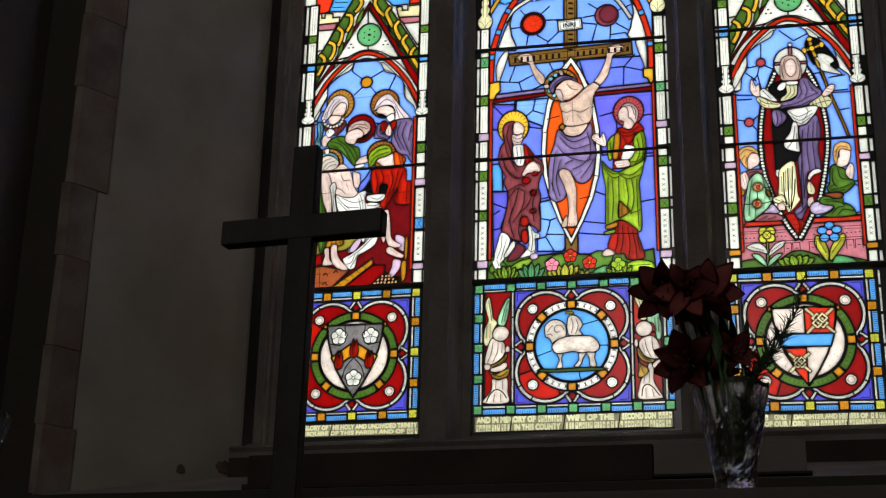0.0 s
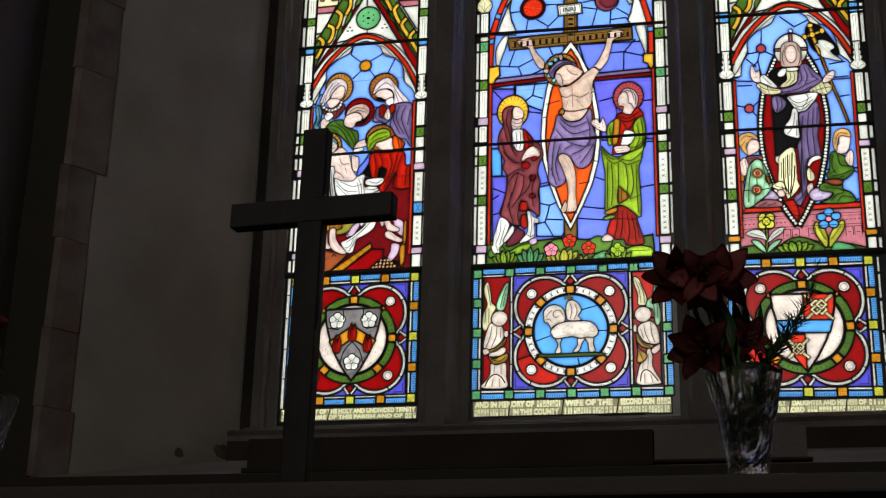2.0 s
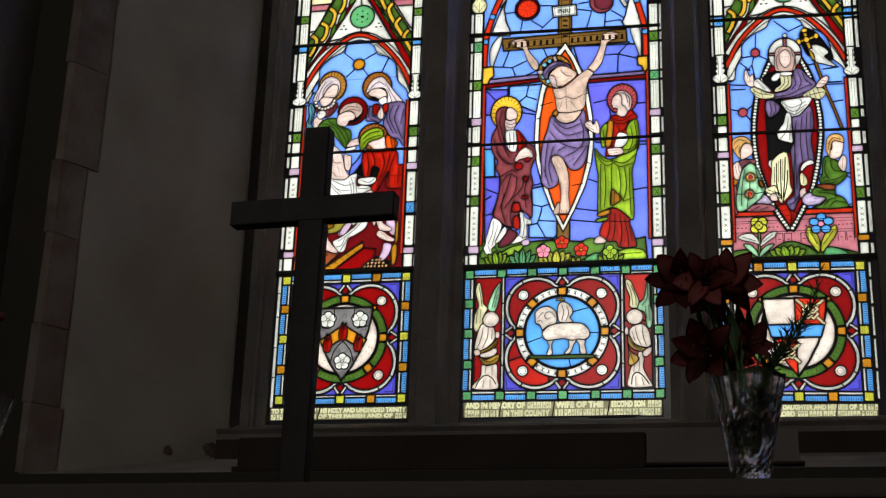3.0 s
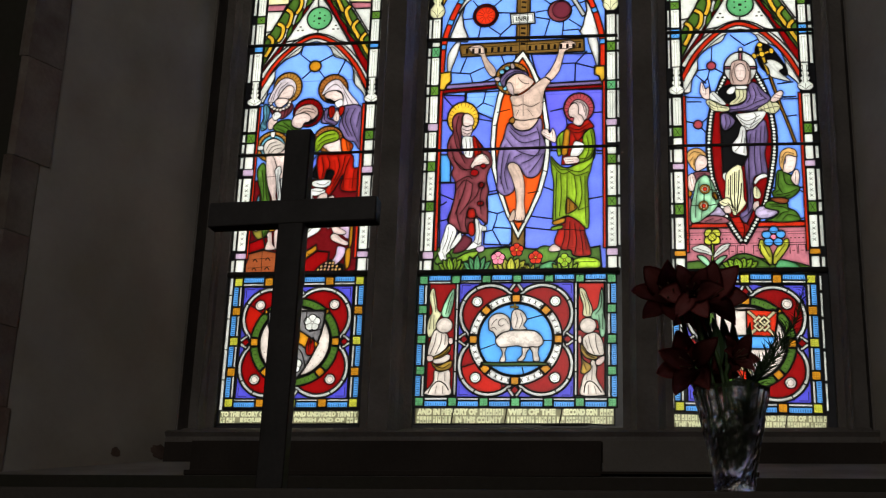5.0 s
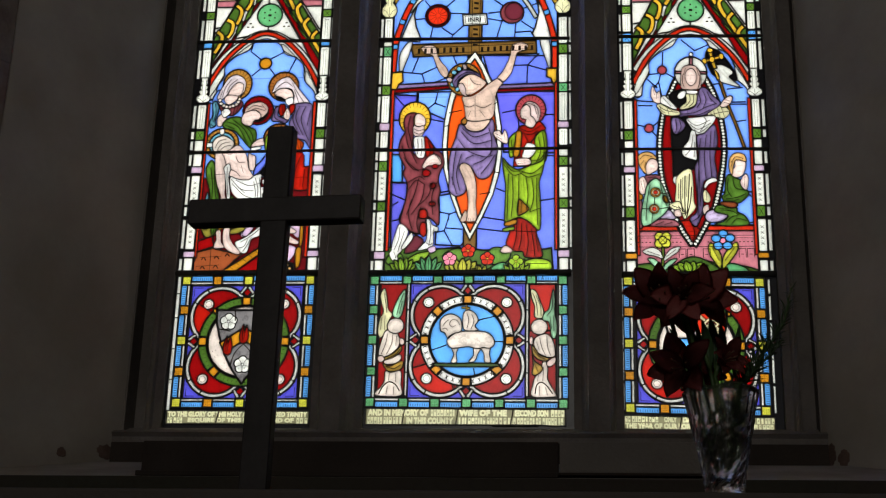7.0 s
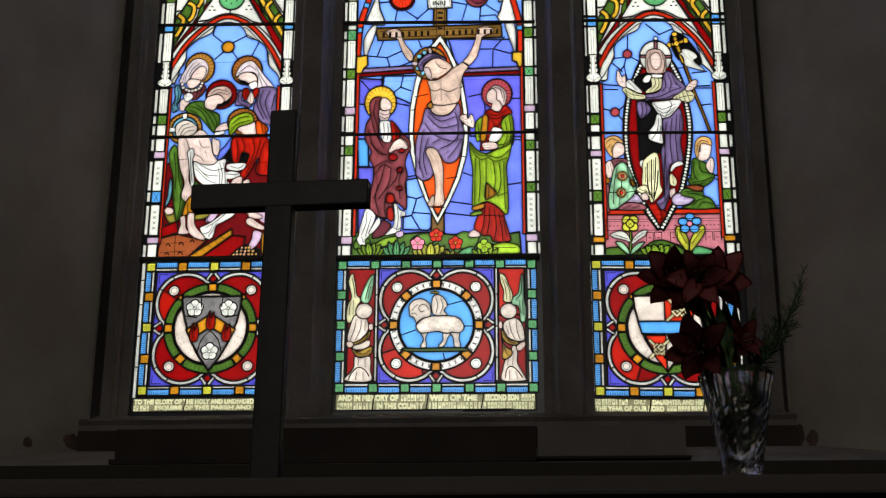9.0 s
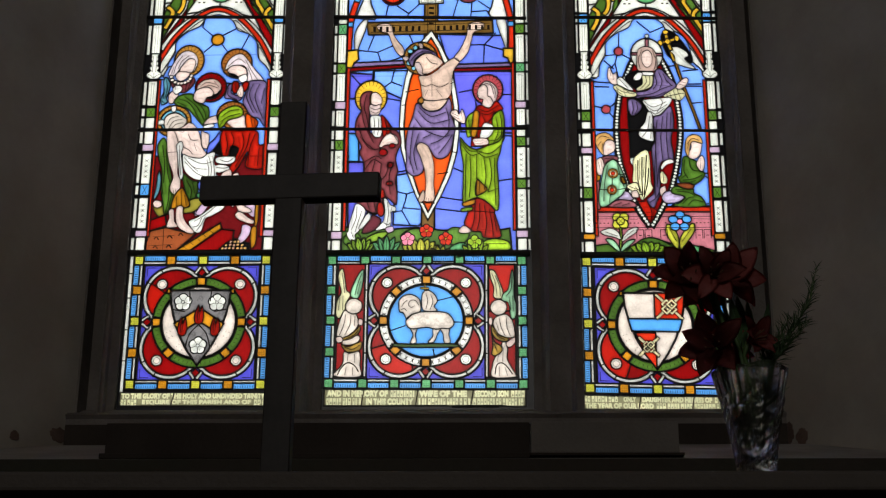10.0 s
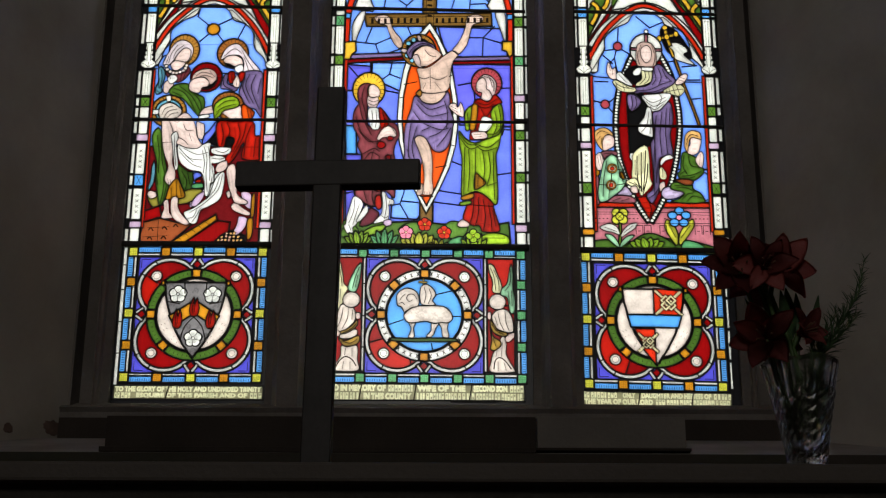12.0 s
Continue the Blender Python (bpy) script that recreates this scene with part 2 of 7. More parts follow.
# ---- the place: floor, walls, roof ----
FACE, SPL_IN, SPL_OUT, SPL_Y = -0.86, 1.37, 1.85, -0.10
SILL_FRONT, SILL_BACK, SILL_BACK_Y = 1.675, 1.85, -0.20
SPRING, RISE_IN = 4.30, 1.75


def arch_points(half, spring, rise, n=14):
    """The right half and then the left half of a pointed arch, from springing to springing."""
    r = (half * half + rise * rise) / (2 * half)
    pts = []
    top = math.asin(rise / r)
    for i in range(n + 1):
        a = top * i / n
        pts.append((half - r + r * math.cos(a), spring + r * math.sin(a)))
    return pts + [(-x, z) for x, z in reversed(pts[:-1])]


tagged(part("floor", box_bm(-2.02, 2.02, -13.0, 0.2, -0.15, 0.0), FLOOR), "worn dark red tile floor of the sanctuary", "floor", kind="structure")
tagged(part("ground", box_bm(-400, 400, 0.75, 800, -1.2, -0.9), GRASS), "churchyard grass outside the window", "ground", kind="structure")
tagged(part("ceiling", box_bm(-2.02, 2.02, -13.0, 0.2, 7.2, 7.4), TIMBER), "dark boarded roof", "ceiling", kind="structure")
# the opening is added for the fill lamp only
wb = bmesh.new()
for q in ((-2.02, -1.3, -0.15, 7.4), (0.3, 2.02, -0.15, 7.4), (-1.3, 0.3, -0.15, 4.7), (-1.3, 0.3, 7.0, 7.4)):
    box_bm(q[0], q[1], -13.3, -13.0, q[2], q[3], bm=wb)
tagged(part("wall_west", wb, WALL), "dim plastered wall behind the camera with an added opening for fill light", "wall", kind="structure")
tagged(part("wall_north", box_bm(-2.32, -2.02, -13.3, 0.7, -0.15, 7.4), WALL), "dim plastered side wall", "wall", kind="structure")
tagged(part("wall_south", box_bm(2.02, 2.32, -13.3, 0.7, -0.15, 7.4), WALL), "dim plastered side wall", "wall", kind="structure")


def wall_east():
    """The end wall with a splayed window opening, as a ring between an inner and an outer arch."""
    bm = bmesh.new()
    inner = arch_points(SPL_OUT, SPRING, 2.15)
    n = len(inner)
    # inner face
    outer = []
    for i, (x, z) in enumerate(inner):
        if i == 0:
            outer.append((2.02, SPRING))
        elif i == n - 1:
            outer.append((-2.02, SPRING))
        else:
            f = i / (n - 1)
            outer.append((2.02 - 4.04 * f, 7.2))
    def flat(pts, y):
        return [bm.verts.new((x, y, z)) for x, z in pts]
    for y in (FACE, 0.7):
        a, b = flat(inner, y), flat(outer, y)
        for i in range(n - 1):
            bm.faces.new((a[i], a[i + 1], b[i + 1], b[i]))
        for s in (-1, 1):
            q = [(s * SPL_OUT, SPRING), (s * 2.02, SPRING), (s * 2.02, -0.15), (s * SPL_OUT, -0.15)]
            bm.faces.new(flat(q, y))
        q = [(-SPL_OUT, -0.15), (SPL_OUT, -0.15), (SPL_OUT, SILL_FRONT), (-SPL_OUT, SILL_FRONT)]
        bm.faces.new(flat(q, y))
    return part("wall_east", bm, SHADEDWALL)


tagged(wall_east(), "end wall round the deep window recess, its shade put into a dark brown", "wall", kind="structure")


def splay(side):
    """One slanting plastered side of the recess."""
    bm = bmesh.new()
    rows = []
    for i in range(9):
        f = i / 8
        x, y = SPL_OUT + (SPL_IN - SPL_OUT) * f, FACE + (SPL_Y - FACE) * f
        rows.append([bm.verts.new((side * x, y, z)) for z in [SILL_FRONT - 0.1 + k * (SPRING - SILL_FRONT + 0.1) / 30 for k in range(31)]])
    for a, b in zip(rows, rows[1:]):
        for k in range(30):
            bm.faces.new((a[k], a[k + 1], b[k + 1], b[k]))
    back = [bm.verts.new((side * x, y, z)) for x, y, z in ((SPL_OUT + 0.3, FACE + 0.01, SILL_FRONT - 0.1), (SPL_IN + 0.35, 0.55, SILL_FRONT - 0.1), (SPL_IN + 0.35, 0.55, SPRING), (SPL_OUT + 0.3, FACE + 0.01, SPRING))]
    bm.faces.new(back)
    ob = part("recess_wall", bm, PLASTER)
    return tagged(ob, "slanting limewashed plaster side of the window recess", "wall", kind="structure")


RECESS = {side: splay(side) for side in (-1, 1)}


def soffit():
    bm = bmesh.new()
    a = [bm.verts.new((x, FACE, z)) for x, z in arch_points(SPL_OUT, SPRING, 2.15)]
    b = [bm.verts.new((x, SPL_Y, z)) for x, z in arch_points(SPL_IN, SPRING, RISE_IN)]
    for i in range(len(a) - 1):
        bm.faces.new((a[i], a[i + 1], b[i + 1], b[i]))
    bmesh.ops.solidify(bm, geom=bm.faces[:], thickness=-0.03)
    return tagged(part("recess_vault", bm, PLASTER), "plastered pointed vault over the window recess", "ceiling", kind="structure")


soffit()
tagged(part("sill", extrude_bm([(FACE + 0.003, SILL_FRONT - 0.10), (FACE + 0.003, SILL_FRONT - 0.004), (FACE + 0.008, SILL_FRONT + 0.002), (SILL_BACK_Y, SILL_BACK), (SILL_BACK_Y, SILL_FRONT - 0.10)],
              lambda p, q, h: (h, p, q), -SPL_OUT - 0.02, SPL_OUT + 0.02), SILLSTONE), "sloping pale worn window sill", "sill", kind="structure")

# ---- the window: stonework ----
window = tagged(new("window_1"), "three-light stained glass church window with stone mullions", "window", kind="structure")
Z0 = 2.04
LIGHTS = {"L": (-1.227, -0.632), "C": (-0.402, 0.402), "R": (0.626, 1.224)}
HEAD = {"L": (4.25, 0.42), "C": (4.45, 0.62), "R": (4.25, 0.42)}


def jamb_profile(s, glass_x, out_x):
    """Plan of a side moulding, from the glass to the recess: a rebate, a chamfer, a fillet and a hollow."""
    steps = ((0, 0.05), (0, -0.03), (0.028, -0.052), (0.034, -0.075), (0.042, -0.082), (0.048, -0.094), (0.054, -0.090), (0.056, 0.0), (0.120, 0.0))
    rest = ((out_x - 0.008, -0.098), (out_x + 0.05, -0.098), (out_x + 0.05, 0.2), (glass_x + 0.02, 0.2))
    return [(s * (glass_x + p), q) for p, q in steps] + [(s * p, q) for p, q in rest]


for s, gx in ((-1, 1.234), (1, 1.245)):
    part("jamb", extrude_bm(jamb_profile(s, gx, SPL_IN), upright, SILL_BACK - 0.05, SPRING), STONE, window, "moulded dark stone jamb")
for x0, x1 in ((-0.6235, -0.414), (0.430, 0.626)):
    c, h = (x0 + x1) / 2, (x1 - x0) / 2
    half = [(h, 0.05), (h, -0.03), (h - 0.03, -0.045), (h - 0.045, -0.075), (0.055, -0.12), (0.045, -0.15), (0.040, -0.175)]
    prof = [(c + p, q) for p, q in half] + [(c - p, q) for p, q in reversed(half)] + [(c - h + 0.04, 0.2), (c + h - 0.04, 0.2)]
    part("mullion", extrude_bm(prof, upright, Z0 - 0.07, SPRING + 0.2), STONE, window, "moulded dark stone mullion")
part("window_sill", extrude_bm([(0.05, Z0 - 0.018), (-0.03, Z0 - 0.018), (-0.10, Z0 - 0.05), (-0.19, Z0 - 0.062), (-0.215, Z0 - 0.075), (-0.20, Z0 - 0.09), (-0.198, SILL_BACK - 0.06), (0.2, SILL_BACK - 0.06), (0.2, Z0 - 0.03)],
     lambda p, q, h: (h, p, q), -SPL_IN, SPL_IN), STONE, window, "dark moulded stone sill under the glass")
# near-black strip over the stone face, standing in for the shade on it
part("riser", box_bm(-SPL_IN, SPL_IN, -0.205, -0.1985, SILL_BACK - 0.01, Z0 - 0.112, 0.002), OAK, window, "dark strip under the stone sill, with the shade there put into its colour")


def tracery():
    """The pierced stone head over the three lights, cut from one slab."""
    from mathutils.geometry import delaunay_2d_cdt
    outer = [(SPL_IN, SPRING - 0.0)] + arch_points(SPL_IN, SPRING, RISE_IN)[1:-1] + [(-SPL_IN, SPRING)]
    loops = [outer]
    for key, (x0, x1) in LIGHTS.items():
        spring, rise = HEAD[key]
        c = (x0 + x1) / 2
        head = [(c + x, z) for x, z in arch_points((x1 - x0) / 2, spring + 0.06, rise)]
        loops.append([(x1, SPRING - 0.05)] + head + [(x0, SPRING - 0.05)])
    pts, faces = [], []
    for lp in loops:
        faces.append(list(range(len(pts), len(pts) + len(lp))))
        pts += [Vector(p) for p in lp]
    vs, es, fs, ov, oe, of = delaunay_2d_cdt(pts, [], faces, 1, 1e-5, True)
    bm = bmesh.new()
    v = [bm.verts.new((p[0], -0.08, p[1])) for p in vs]
    for f, o in zip(fs, of):
        if o == [0]:
            bm.faces.new([v[i] for i in f])
    bmesh.ops.delete(bm, geom=[q for q in bm.verts if not q.link_faces], context="VERTS")
    geo = bmesh.ops.extrude_face_region(bm, geom=bm.faces[:])
    bmesh.ops.translate(bm, vec=(0, 0.24, 0), verts=[g for g in geo["geom"] if isinstance(g, bmesh.types.BMVert)])
    return part("tracery", bm, STONE, window, "pierced stone window head")


tracery()

# ---- the window: leaded glass ----
SHAPES = {"L": [], "C": [], "R": []}
STROKES = {"L": [], "C": [], "R": []}
NOW = "L"
OFF = [0.0, 0.0, 0.0]


def shift(x, z, slope=0.0):
    """Move what is drawn next, and let it sink or rise from side to side."""
    OFF[:] = [x, z, slope]


def light(key):
    """Pick the light to work on. Its places are in millimetres from its lower middle."""
    global NOW
    NOW = key


def curve(pts, closed=True, n=4):
    """A smooth line through the points."""
    out, m = [], len(pts)
    for i in range(m if closed else m - 1):
        p = [Vector(pts[(i + k) % m] if closed else pts[min(max(i + k, 0), m - 1)]) for k in (-1, 0, 1, 2)]
        for j in range(n):
            t = j / n
            q = 0.5 * (2 * p[1] + (p[2] - p[0]) * t + (2 * p[0] - 5 * p[1] + 4 * p[2] - p[3]) * t * t + (3 * p[1] - p[0] - 3 * p[2] + p[3]) * t ** 3)
            out.append((q[0], q[1]))
    return out if closed else out + [tuple(pts[-1])]


def pairs(flat):
    return list(zip(flat[::2], flat[1::2]))


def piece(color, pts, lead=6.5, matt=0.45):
    """One pane of glass with the lead round it (its width in millimetres). matt: how strongly its colour is darkened
    towards the leads, after the look of a glass painter's brown matt."""
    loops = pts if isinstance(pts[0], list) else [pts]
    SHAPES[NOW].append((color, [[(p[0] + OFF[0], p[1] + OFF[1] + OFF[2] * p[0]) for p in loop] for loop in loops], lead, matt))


def poly(color, *flat, lead=6.5):
    piece(color, pairs(flat), lead)


SKIN = ("flesh", "body", "white", "veil", "fleece", "hair", "brownhair", "tan", "linen", "cream", "mauve")


def blob(color, *flat, lead=0.0):
    """A pane with a flowing outline; painted limbs and linen are bounded by a thin traced line."""
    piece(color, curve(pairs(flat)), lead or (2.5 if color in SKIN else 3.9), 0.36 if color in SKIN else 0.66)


def rect(color, x0, x1, z0, z1, lead=6.5):
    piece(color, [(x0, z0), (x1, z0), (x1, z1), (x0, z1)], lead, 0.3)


def oval(color, x, z, rx, rz=None, turn=0.0, lead=6.0, n=20):
    rz = rz or rx
    lead = min(lead, 1.2 + 0.16 * rx)
    c, s = math.cos(radians(turn)), math.sin(radians(turn))
    pts = []
    for i in range(n):
        a = 2 * math.pi * i / n
        p, q = rx * math.cos(a), rz * math.sin(a)
        pts.append((x + c * p - s * q, z + s * p + c * q))
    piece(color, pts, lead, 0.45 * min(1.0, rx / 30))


def line(width, *flat, smooth=True, color="paint"):
    """A stroke of dark vitreous paint on the glass."""
    p = [(a + OFF[0], b + OFF[1] + OFF[2] * a) for a, b in pairs(flat)]
    STROKES[NOW].append((width, curve(p, False) if smooth and len(p) > 2 else p, color, None))


FIELDS = ("sky", "blue", "violet", "azure")


def lead(*flat, width=6.0):
    """A lead that divides the plain sky; it stops where a figure stands before it."""
    p = [(a + OFF[0], b + OFF[1] + OFF[2] * a) for a, b in pairs(flat)]
    for a, b in zip(p, p[1:]):
        n = 1 + int(math.dist(a, b) / 7)
        for k in range(n):
            ends = [(a[0] + (b[0] - a[0]) * f, a[1] + (b[1] - a[1]) * f) for f in (k / n, (k + 1) / n)]
            STROKES[NOW].append((width, ends, "lead", FIELDS))


def soft(width, *flat):
    """A broad brushed shadow of matt along a line, as the painter modelled folds and limbs."""
    p = [(a + OFF[0], b + OFF[1] + OFF[2] * a) for a, b in pairs(flat)]
    STROKES[NOW].append((width, curve(p, False) if len(p) > 2 else p, "soft", None))


def fold(*flat):
    """A fold of drapery: a thin traced line that tapers, with matt brushed along it."""
    p = [(a + OFF[0], b + OFF[1] + OFF[2] * a) for a, b in pairs(flat)]
    p = curve(p, False, 5) if len(p) > 2 else p
    STROKES[NOW].append((14, p, "deep", None))
    n = len(p)
    for i in range(n - 1):
        STROKES[NOW].append((1.0 + 1.9 * math.sin(math.pi * (0.15 + 0.8 * i / n)), p[i:i + 2], "paint", None))


def band(color, width, *flat, lead=5.5, smooth=True):
    """A ribbon of glass of one width along a line."""
    p = [Vector(q) for q in (curve(pairs(flat), False) if smooth and len(flat) > 4 else pairs(flat))]
    left, right = [], []
    for i, q in enumerate(p):
        d = (p[min(i + 1, len(p) - 1)] - p[max(i - 1, 0)]).normalized()
        nrm = Vector((-d[1], d[0])) * width / 2
        left.append(tuple(q + nrm))
        right.append(tuple(q - nrm))
    piece(color, left + right[::-1], lead)


def arc(color, width, x, z, rx, rz, a0, a1, n=10, lead=4.0):
    """A ribbon of glass along part of an oval, from angle a0 to a1 in degrees."""
    o, i = [], []
    for k in range(n + 1):
        a = radians(a0 + (a1 - a0) * k / n)
        o.append((x + (rx + width / 2) * math.cos(a), z + (rz + width / 2) * math.sin(a)))
        i.append((x + (rx - width / 2) * math.cos(a), z + (rz - width / 2) * math.sin(a)))
    piece(color, o + i[::-1], lead)


def mosaic(colors, x0, x1, z0, z1, cols, rows, seed, lead=5.5):
    """Irregular pieces that fill a field: each takes what lies nearer to its own heart than to its neighbours'."""
    rnd = random.Random(seed)
    w, h = (x1 - x0) / cols, (z1 - z0) / rows
    hearts = []
    for r in range(-1, rows + 1):
        for c in range(-1, cols + 1):
            hearts.append((x0 + (c + (0.75 if r % 2 else 0.25)) * w + rnd.uniform(-0.3, 0.3) * w, z0 + (r + 0.5) * h + rnd.uniform(-0.3, 0.3) * h))
    for hx, hz in hearts:
        cell = [(hx - w * 1.6, hz - h * 1.6), (hx + w * 1.6, hz - h * 1.6), (hx + w * 1.6, hz + h * 1.6), (hx - w * 1.6, hz + h * 1.6)]
        for ox, oz in hearts:
            if (ox, oz) == (hx, hz) or abs(ox - hx) > 3 * w or abs(oz - hz) > 3 * h:
                continue
            nx, nz = ox - hx, oz - hz
            lim = (nx * (hx + ox) + nz * (hz + oz)) / 2
            kept = []
            for p, q in zip(cell, cell[1:] + cell[:1]):
                dp, dq = p[0] * nx + p[1] * nz - lim, q[0] * nx + q[1] * nz - lim
                if dp <= 0:
                    kept.append(p)
                if (dp < 0) != (dq < 0) and dp != dq:
                    t = dp / (dp - dq)
                    kept.append((p[0] + (q[0] - p[0]) * t, p[1] + (q[1] - p[1]) * t))
            cell = kept
            if len(cell) < 3:
                break
        cell = [(min(max(x, x0), x1), min(max(z, z0), z1)) for x, z in cell]
        if len(cell) >= 3 and max(p[0] for p in cell) - min(p[0] for p in cell) > 8 and max(p[1] for p in cell) - min(p[1] for p in cell) > 8:
            piece(rnd.choice(colors), cell, lead, 0.32)


def strip_bm(bm, a, b, width, y0, y1):
    """A flat bar of that width from a to b, between the depths y0 and y1, with blunt ends past both."""
    d = Vector((b[0] - a[0], b[1] - a[1]))
    if d.length < 1e-6:
        return
    d.normalize()
    s = Vector((-d[1], d[0])) * width / 2
    e = d * width * 0.3
    p = [Vector(a) - e, Vector(b) + e]
    lo = [bm.verts.new((q[0] + k * s[0], y0, q[1] + k * s[1])) for q, k in ((p[0], 1), (p[0], -1), (p[1], -1), (p[1], 1))]
    hi = [bm.verts.new((q[0] + k * 0.55 * s[0], y1, q[1] + k * 0.55 * s[1])) for q, k in ((p[0], 1), (p[0], -1), (p[1], -1), (p[1], 1))]
    bm.faces.new(hi)
    for i in range(4):
        bm.faces.new((lo[i], lo[(i + 1) % 4], hi[(i + 1) % 4], hi[i]))


PAINT = material("vitreous paint", (0.09, 0.07, 0.06), 0.85, scale=40, vary=0.3, bump=0.1, stain=30)


def top_shape(shapes, where):
    """For each place, the number of the uppermost drawn shape that covers it; -1 outside the light."""
    found = np.full((len(where),), -1)
    for k, (c, loops, w, m) in enumerate(shapes):
        every = np.array([p for loop in loops for p in loop])
        lo, hi = every.min(axis=0), every.max(axis=0)
        near = np.nonzero((where[:, 0] >= lo[0]) & (where[:, 0] <= hi[0]) & (where[:, 1] >= lo[1]) & (where[:, 1] <= hi[1]))[0]
        if not len(near):
            continue
        p = where[near]
        hit = np.zeros(len(near), bool)
        for (ax, az), (bx, bz) in (e for loop in loops for e in zip(loop, loop[1:] + loop[:1])):
            cross = (az > p[:, 1]) != (bz > p[:, 1])
            if cross.any():
                hit ^= cross & (p[:, 0] < ax + (p[:, 1] - az) * (bx - ax) / ((bz - az) or 1e-9))
        if k == 0:
            found[near[hit]] = 0
        else:
            ok = near[hit]
            found[ok[found[ok] >= 0]] = k
    return found


# small skew and scale per light, fitted to the camera's view
VIEW_FIT = {"L": (0.9972, 0.0017, 1.0, -0.0021, 0.9971, 0.8), "C": (0.9973, 0.0008, -0.5, -0.001, 0.9972, -0.8), "R": (0.9958, 0.0015, -5.2, -0.0027, 0.9965, -3.1)}


def fitted(key, p):
    """Where a drawn point sits in its light, in metres, after a small stretch that fits it to the camera's view."""
    a, b, c, d, e, f = VIEW_FIT[key]
    return ((a * p[0] + b * p[1] + c) / 1000, (d * p[0] + e * p[1] + f) / 1000)


def glaze(key):
    """Cut the drawn pieces against one another, the later over the earlier, and lead them up."""
    from mathutils.geometry import delaunay_2d_cdt
    from mathutils.kdtree import KDTree
    x0, x1 = LIGHTS[key]
    mid = (x0 + x1) / 2
    half = (x1 - x0) / 2 + 0.045
    spring, rise = HEAD[key]
    head = arch_points(half, (spring - Z0), rise + 0.05)
    frame_outline = [(half, -0.034)] + head + [(-half, -0.034)]
    shapes = [("sky", [frame_outline], 0.006, 0.3)] + [(c, [[fitted(key, p) for p in loop] for loop in loops], w / 1000, m) for c, loops, w, m in SHAPES[key]]
    pts, edges = [], []
    for c, loops, w, m in shapes:
        for loop in loops:
            n0, n = len(pts), len(loop)
            edges += [(n0 + i, n0 + (i + 1) % n) for i in range(n)]
            pts += [Vector(p) for p in loop]
    # points along the brushed strokes, and
    strokes = [(w, [fitted(key, q) for q in p], c, me) for w, p, c, me in STROKES[key]]
    for w, p, c, me in strokes:
        if c in ("soft", "deep"):
            for a, b in zip(p, p[1:]):
                a, b = Vector(a), Vector(b)
                n = 1 + int((a - b).length / 0.004)
                pts += [a.lerp(b, i / n) for i in range(n)]
    # a fine even net of points inside, so that edge darkening and brushed matt can fade across a piece
    step = 0.0058
    for r in range(int(2.12 / step)):
        for c in range(int(2 * half / step)):
            pts.append(Vector((-half + (c + (0.75 if r % 2 else 0.25)) * step, -0.008 + r * step)))
    vs, es, fs, ov, oe, of = delaunay_2d_cdt(pts, edges, [], 0, 2e-4, False)
    xy = np.array([tuple(p) for p in vs])
    owner = top_shape(shapes, xy[np.array(fs)].mean(axis=1))
    groups, sides = {}, {}
    for f, o in zip(fs, owner):
        if o < 0:
            continue
        groups.setdefault(int(o), []).append(f)
        for i in range(3):
            a, b = f[i], f[(i + 1) % 3]
            sides.setdefault((min(a, b), max(a, b)), []).append(int(o))
    bm = bmesh.new()
    rim = []
    for (a, b), o in sides.items():
        if len(o) == 1 or o[0] != o[1]:
            w = shapes[max(o)][2] * 1.12
            if w > 0:
                strip_bm(bm, (mid + vs[a][0], Z0 + vs[a][1]), (mid + vs[b][0], Z0 + vs[b][1]), w, 0.003, -0.004)
                n = 1 + int((vs[a] - vs[b]).length / 0.004)
                rim += [vs[a].lerp(vs[b], i / n) for i in range(n + 1)]
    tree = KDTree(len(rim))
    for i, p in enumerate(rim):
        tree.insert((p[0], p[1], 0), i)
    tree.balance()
    # darkening put into each pane's colour within 15 mm of its leads
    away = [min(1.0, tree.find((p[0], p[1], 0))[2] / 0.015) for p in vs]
    segs = [(w / 1000, Vector(a), Vector(b), c, me) for w, p, c, me in strokes for a, b in zip(p, p[1:])]
    over = top_shape(shapes, np.array([tuple((a + b) / 2) for w, a, b, c, me in segs]))
    kept = [(w, a, b, c, int(o)) for (w, a, b, c, me), o in zip(segs, over) if me is None or (shapes[o][0] in me if me is FIELDS else o == me + 1)]
    brush = []
    for w, a, b, c, o in kept:
        if c in ("soft", "deep"):
            d = (b - a).normalized()
            side = Vector((-d[1], d[0]))
            if side[0] - 0.4 * side[1] < 0:
                side = -side
            n = 1 + int((a - b).length / 0.004)
            brush += [(a.lerp(b, i / n), o, w, side if c == "deep" else None) for i in range(n)]
    shade = KDTree(max(1, len(brush)))
    for i, (p, o, w, side) in enumerate(brush):
        shade.insert((p[0], p[1], 0), i)
    shade.balance()

    def brushed(i, o):
        """How much light the strokes of matt leave at a corner of the net: a fold is dark along its line and fades slowly to one side."""
        left, pale = 1.0, shapes[o][0] in SKIN
        for p, k, d in shade.find_range((vs[i][0], vs[i][1], 0), 0.030) if brush else ():
            spot, owner_, w, side = brush[k]
            if owner_ != o:
                continue
            if side is None:
                t, low = d / (w * 0.75), 0.62 if pale else 0.45
            else:
                t, low = d / ((0.015 if pale else 0.024) if (vs[i] - spot).dot(side) > 0 else 0.007), 0.52 if pale else 0.20
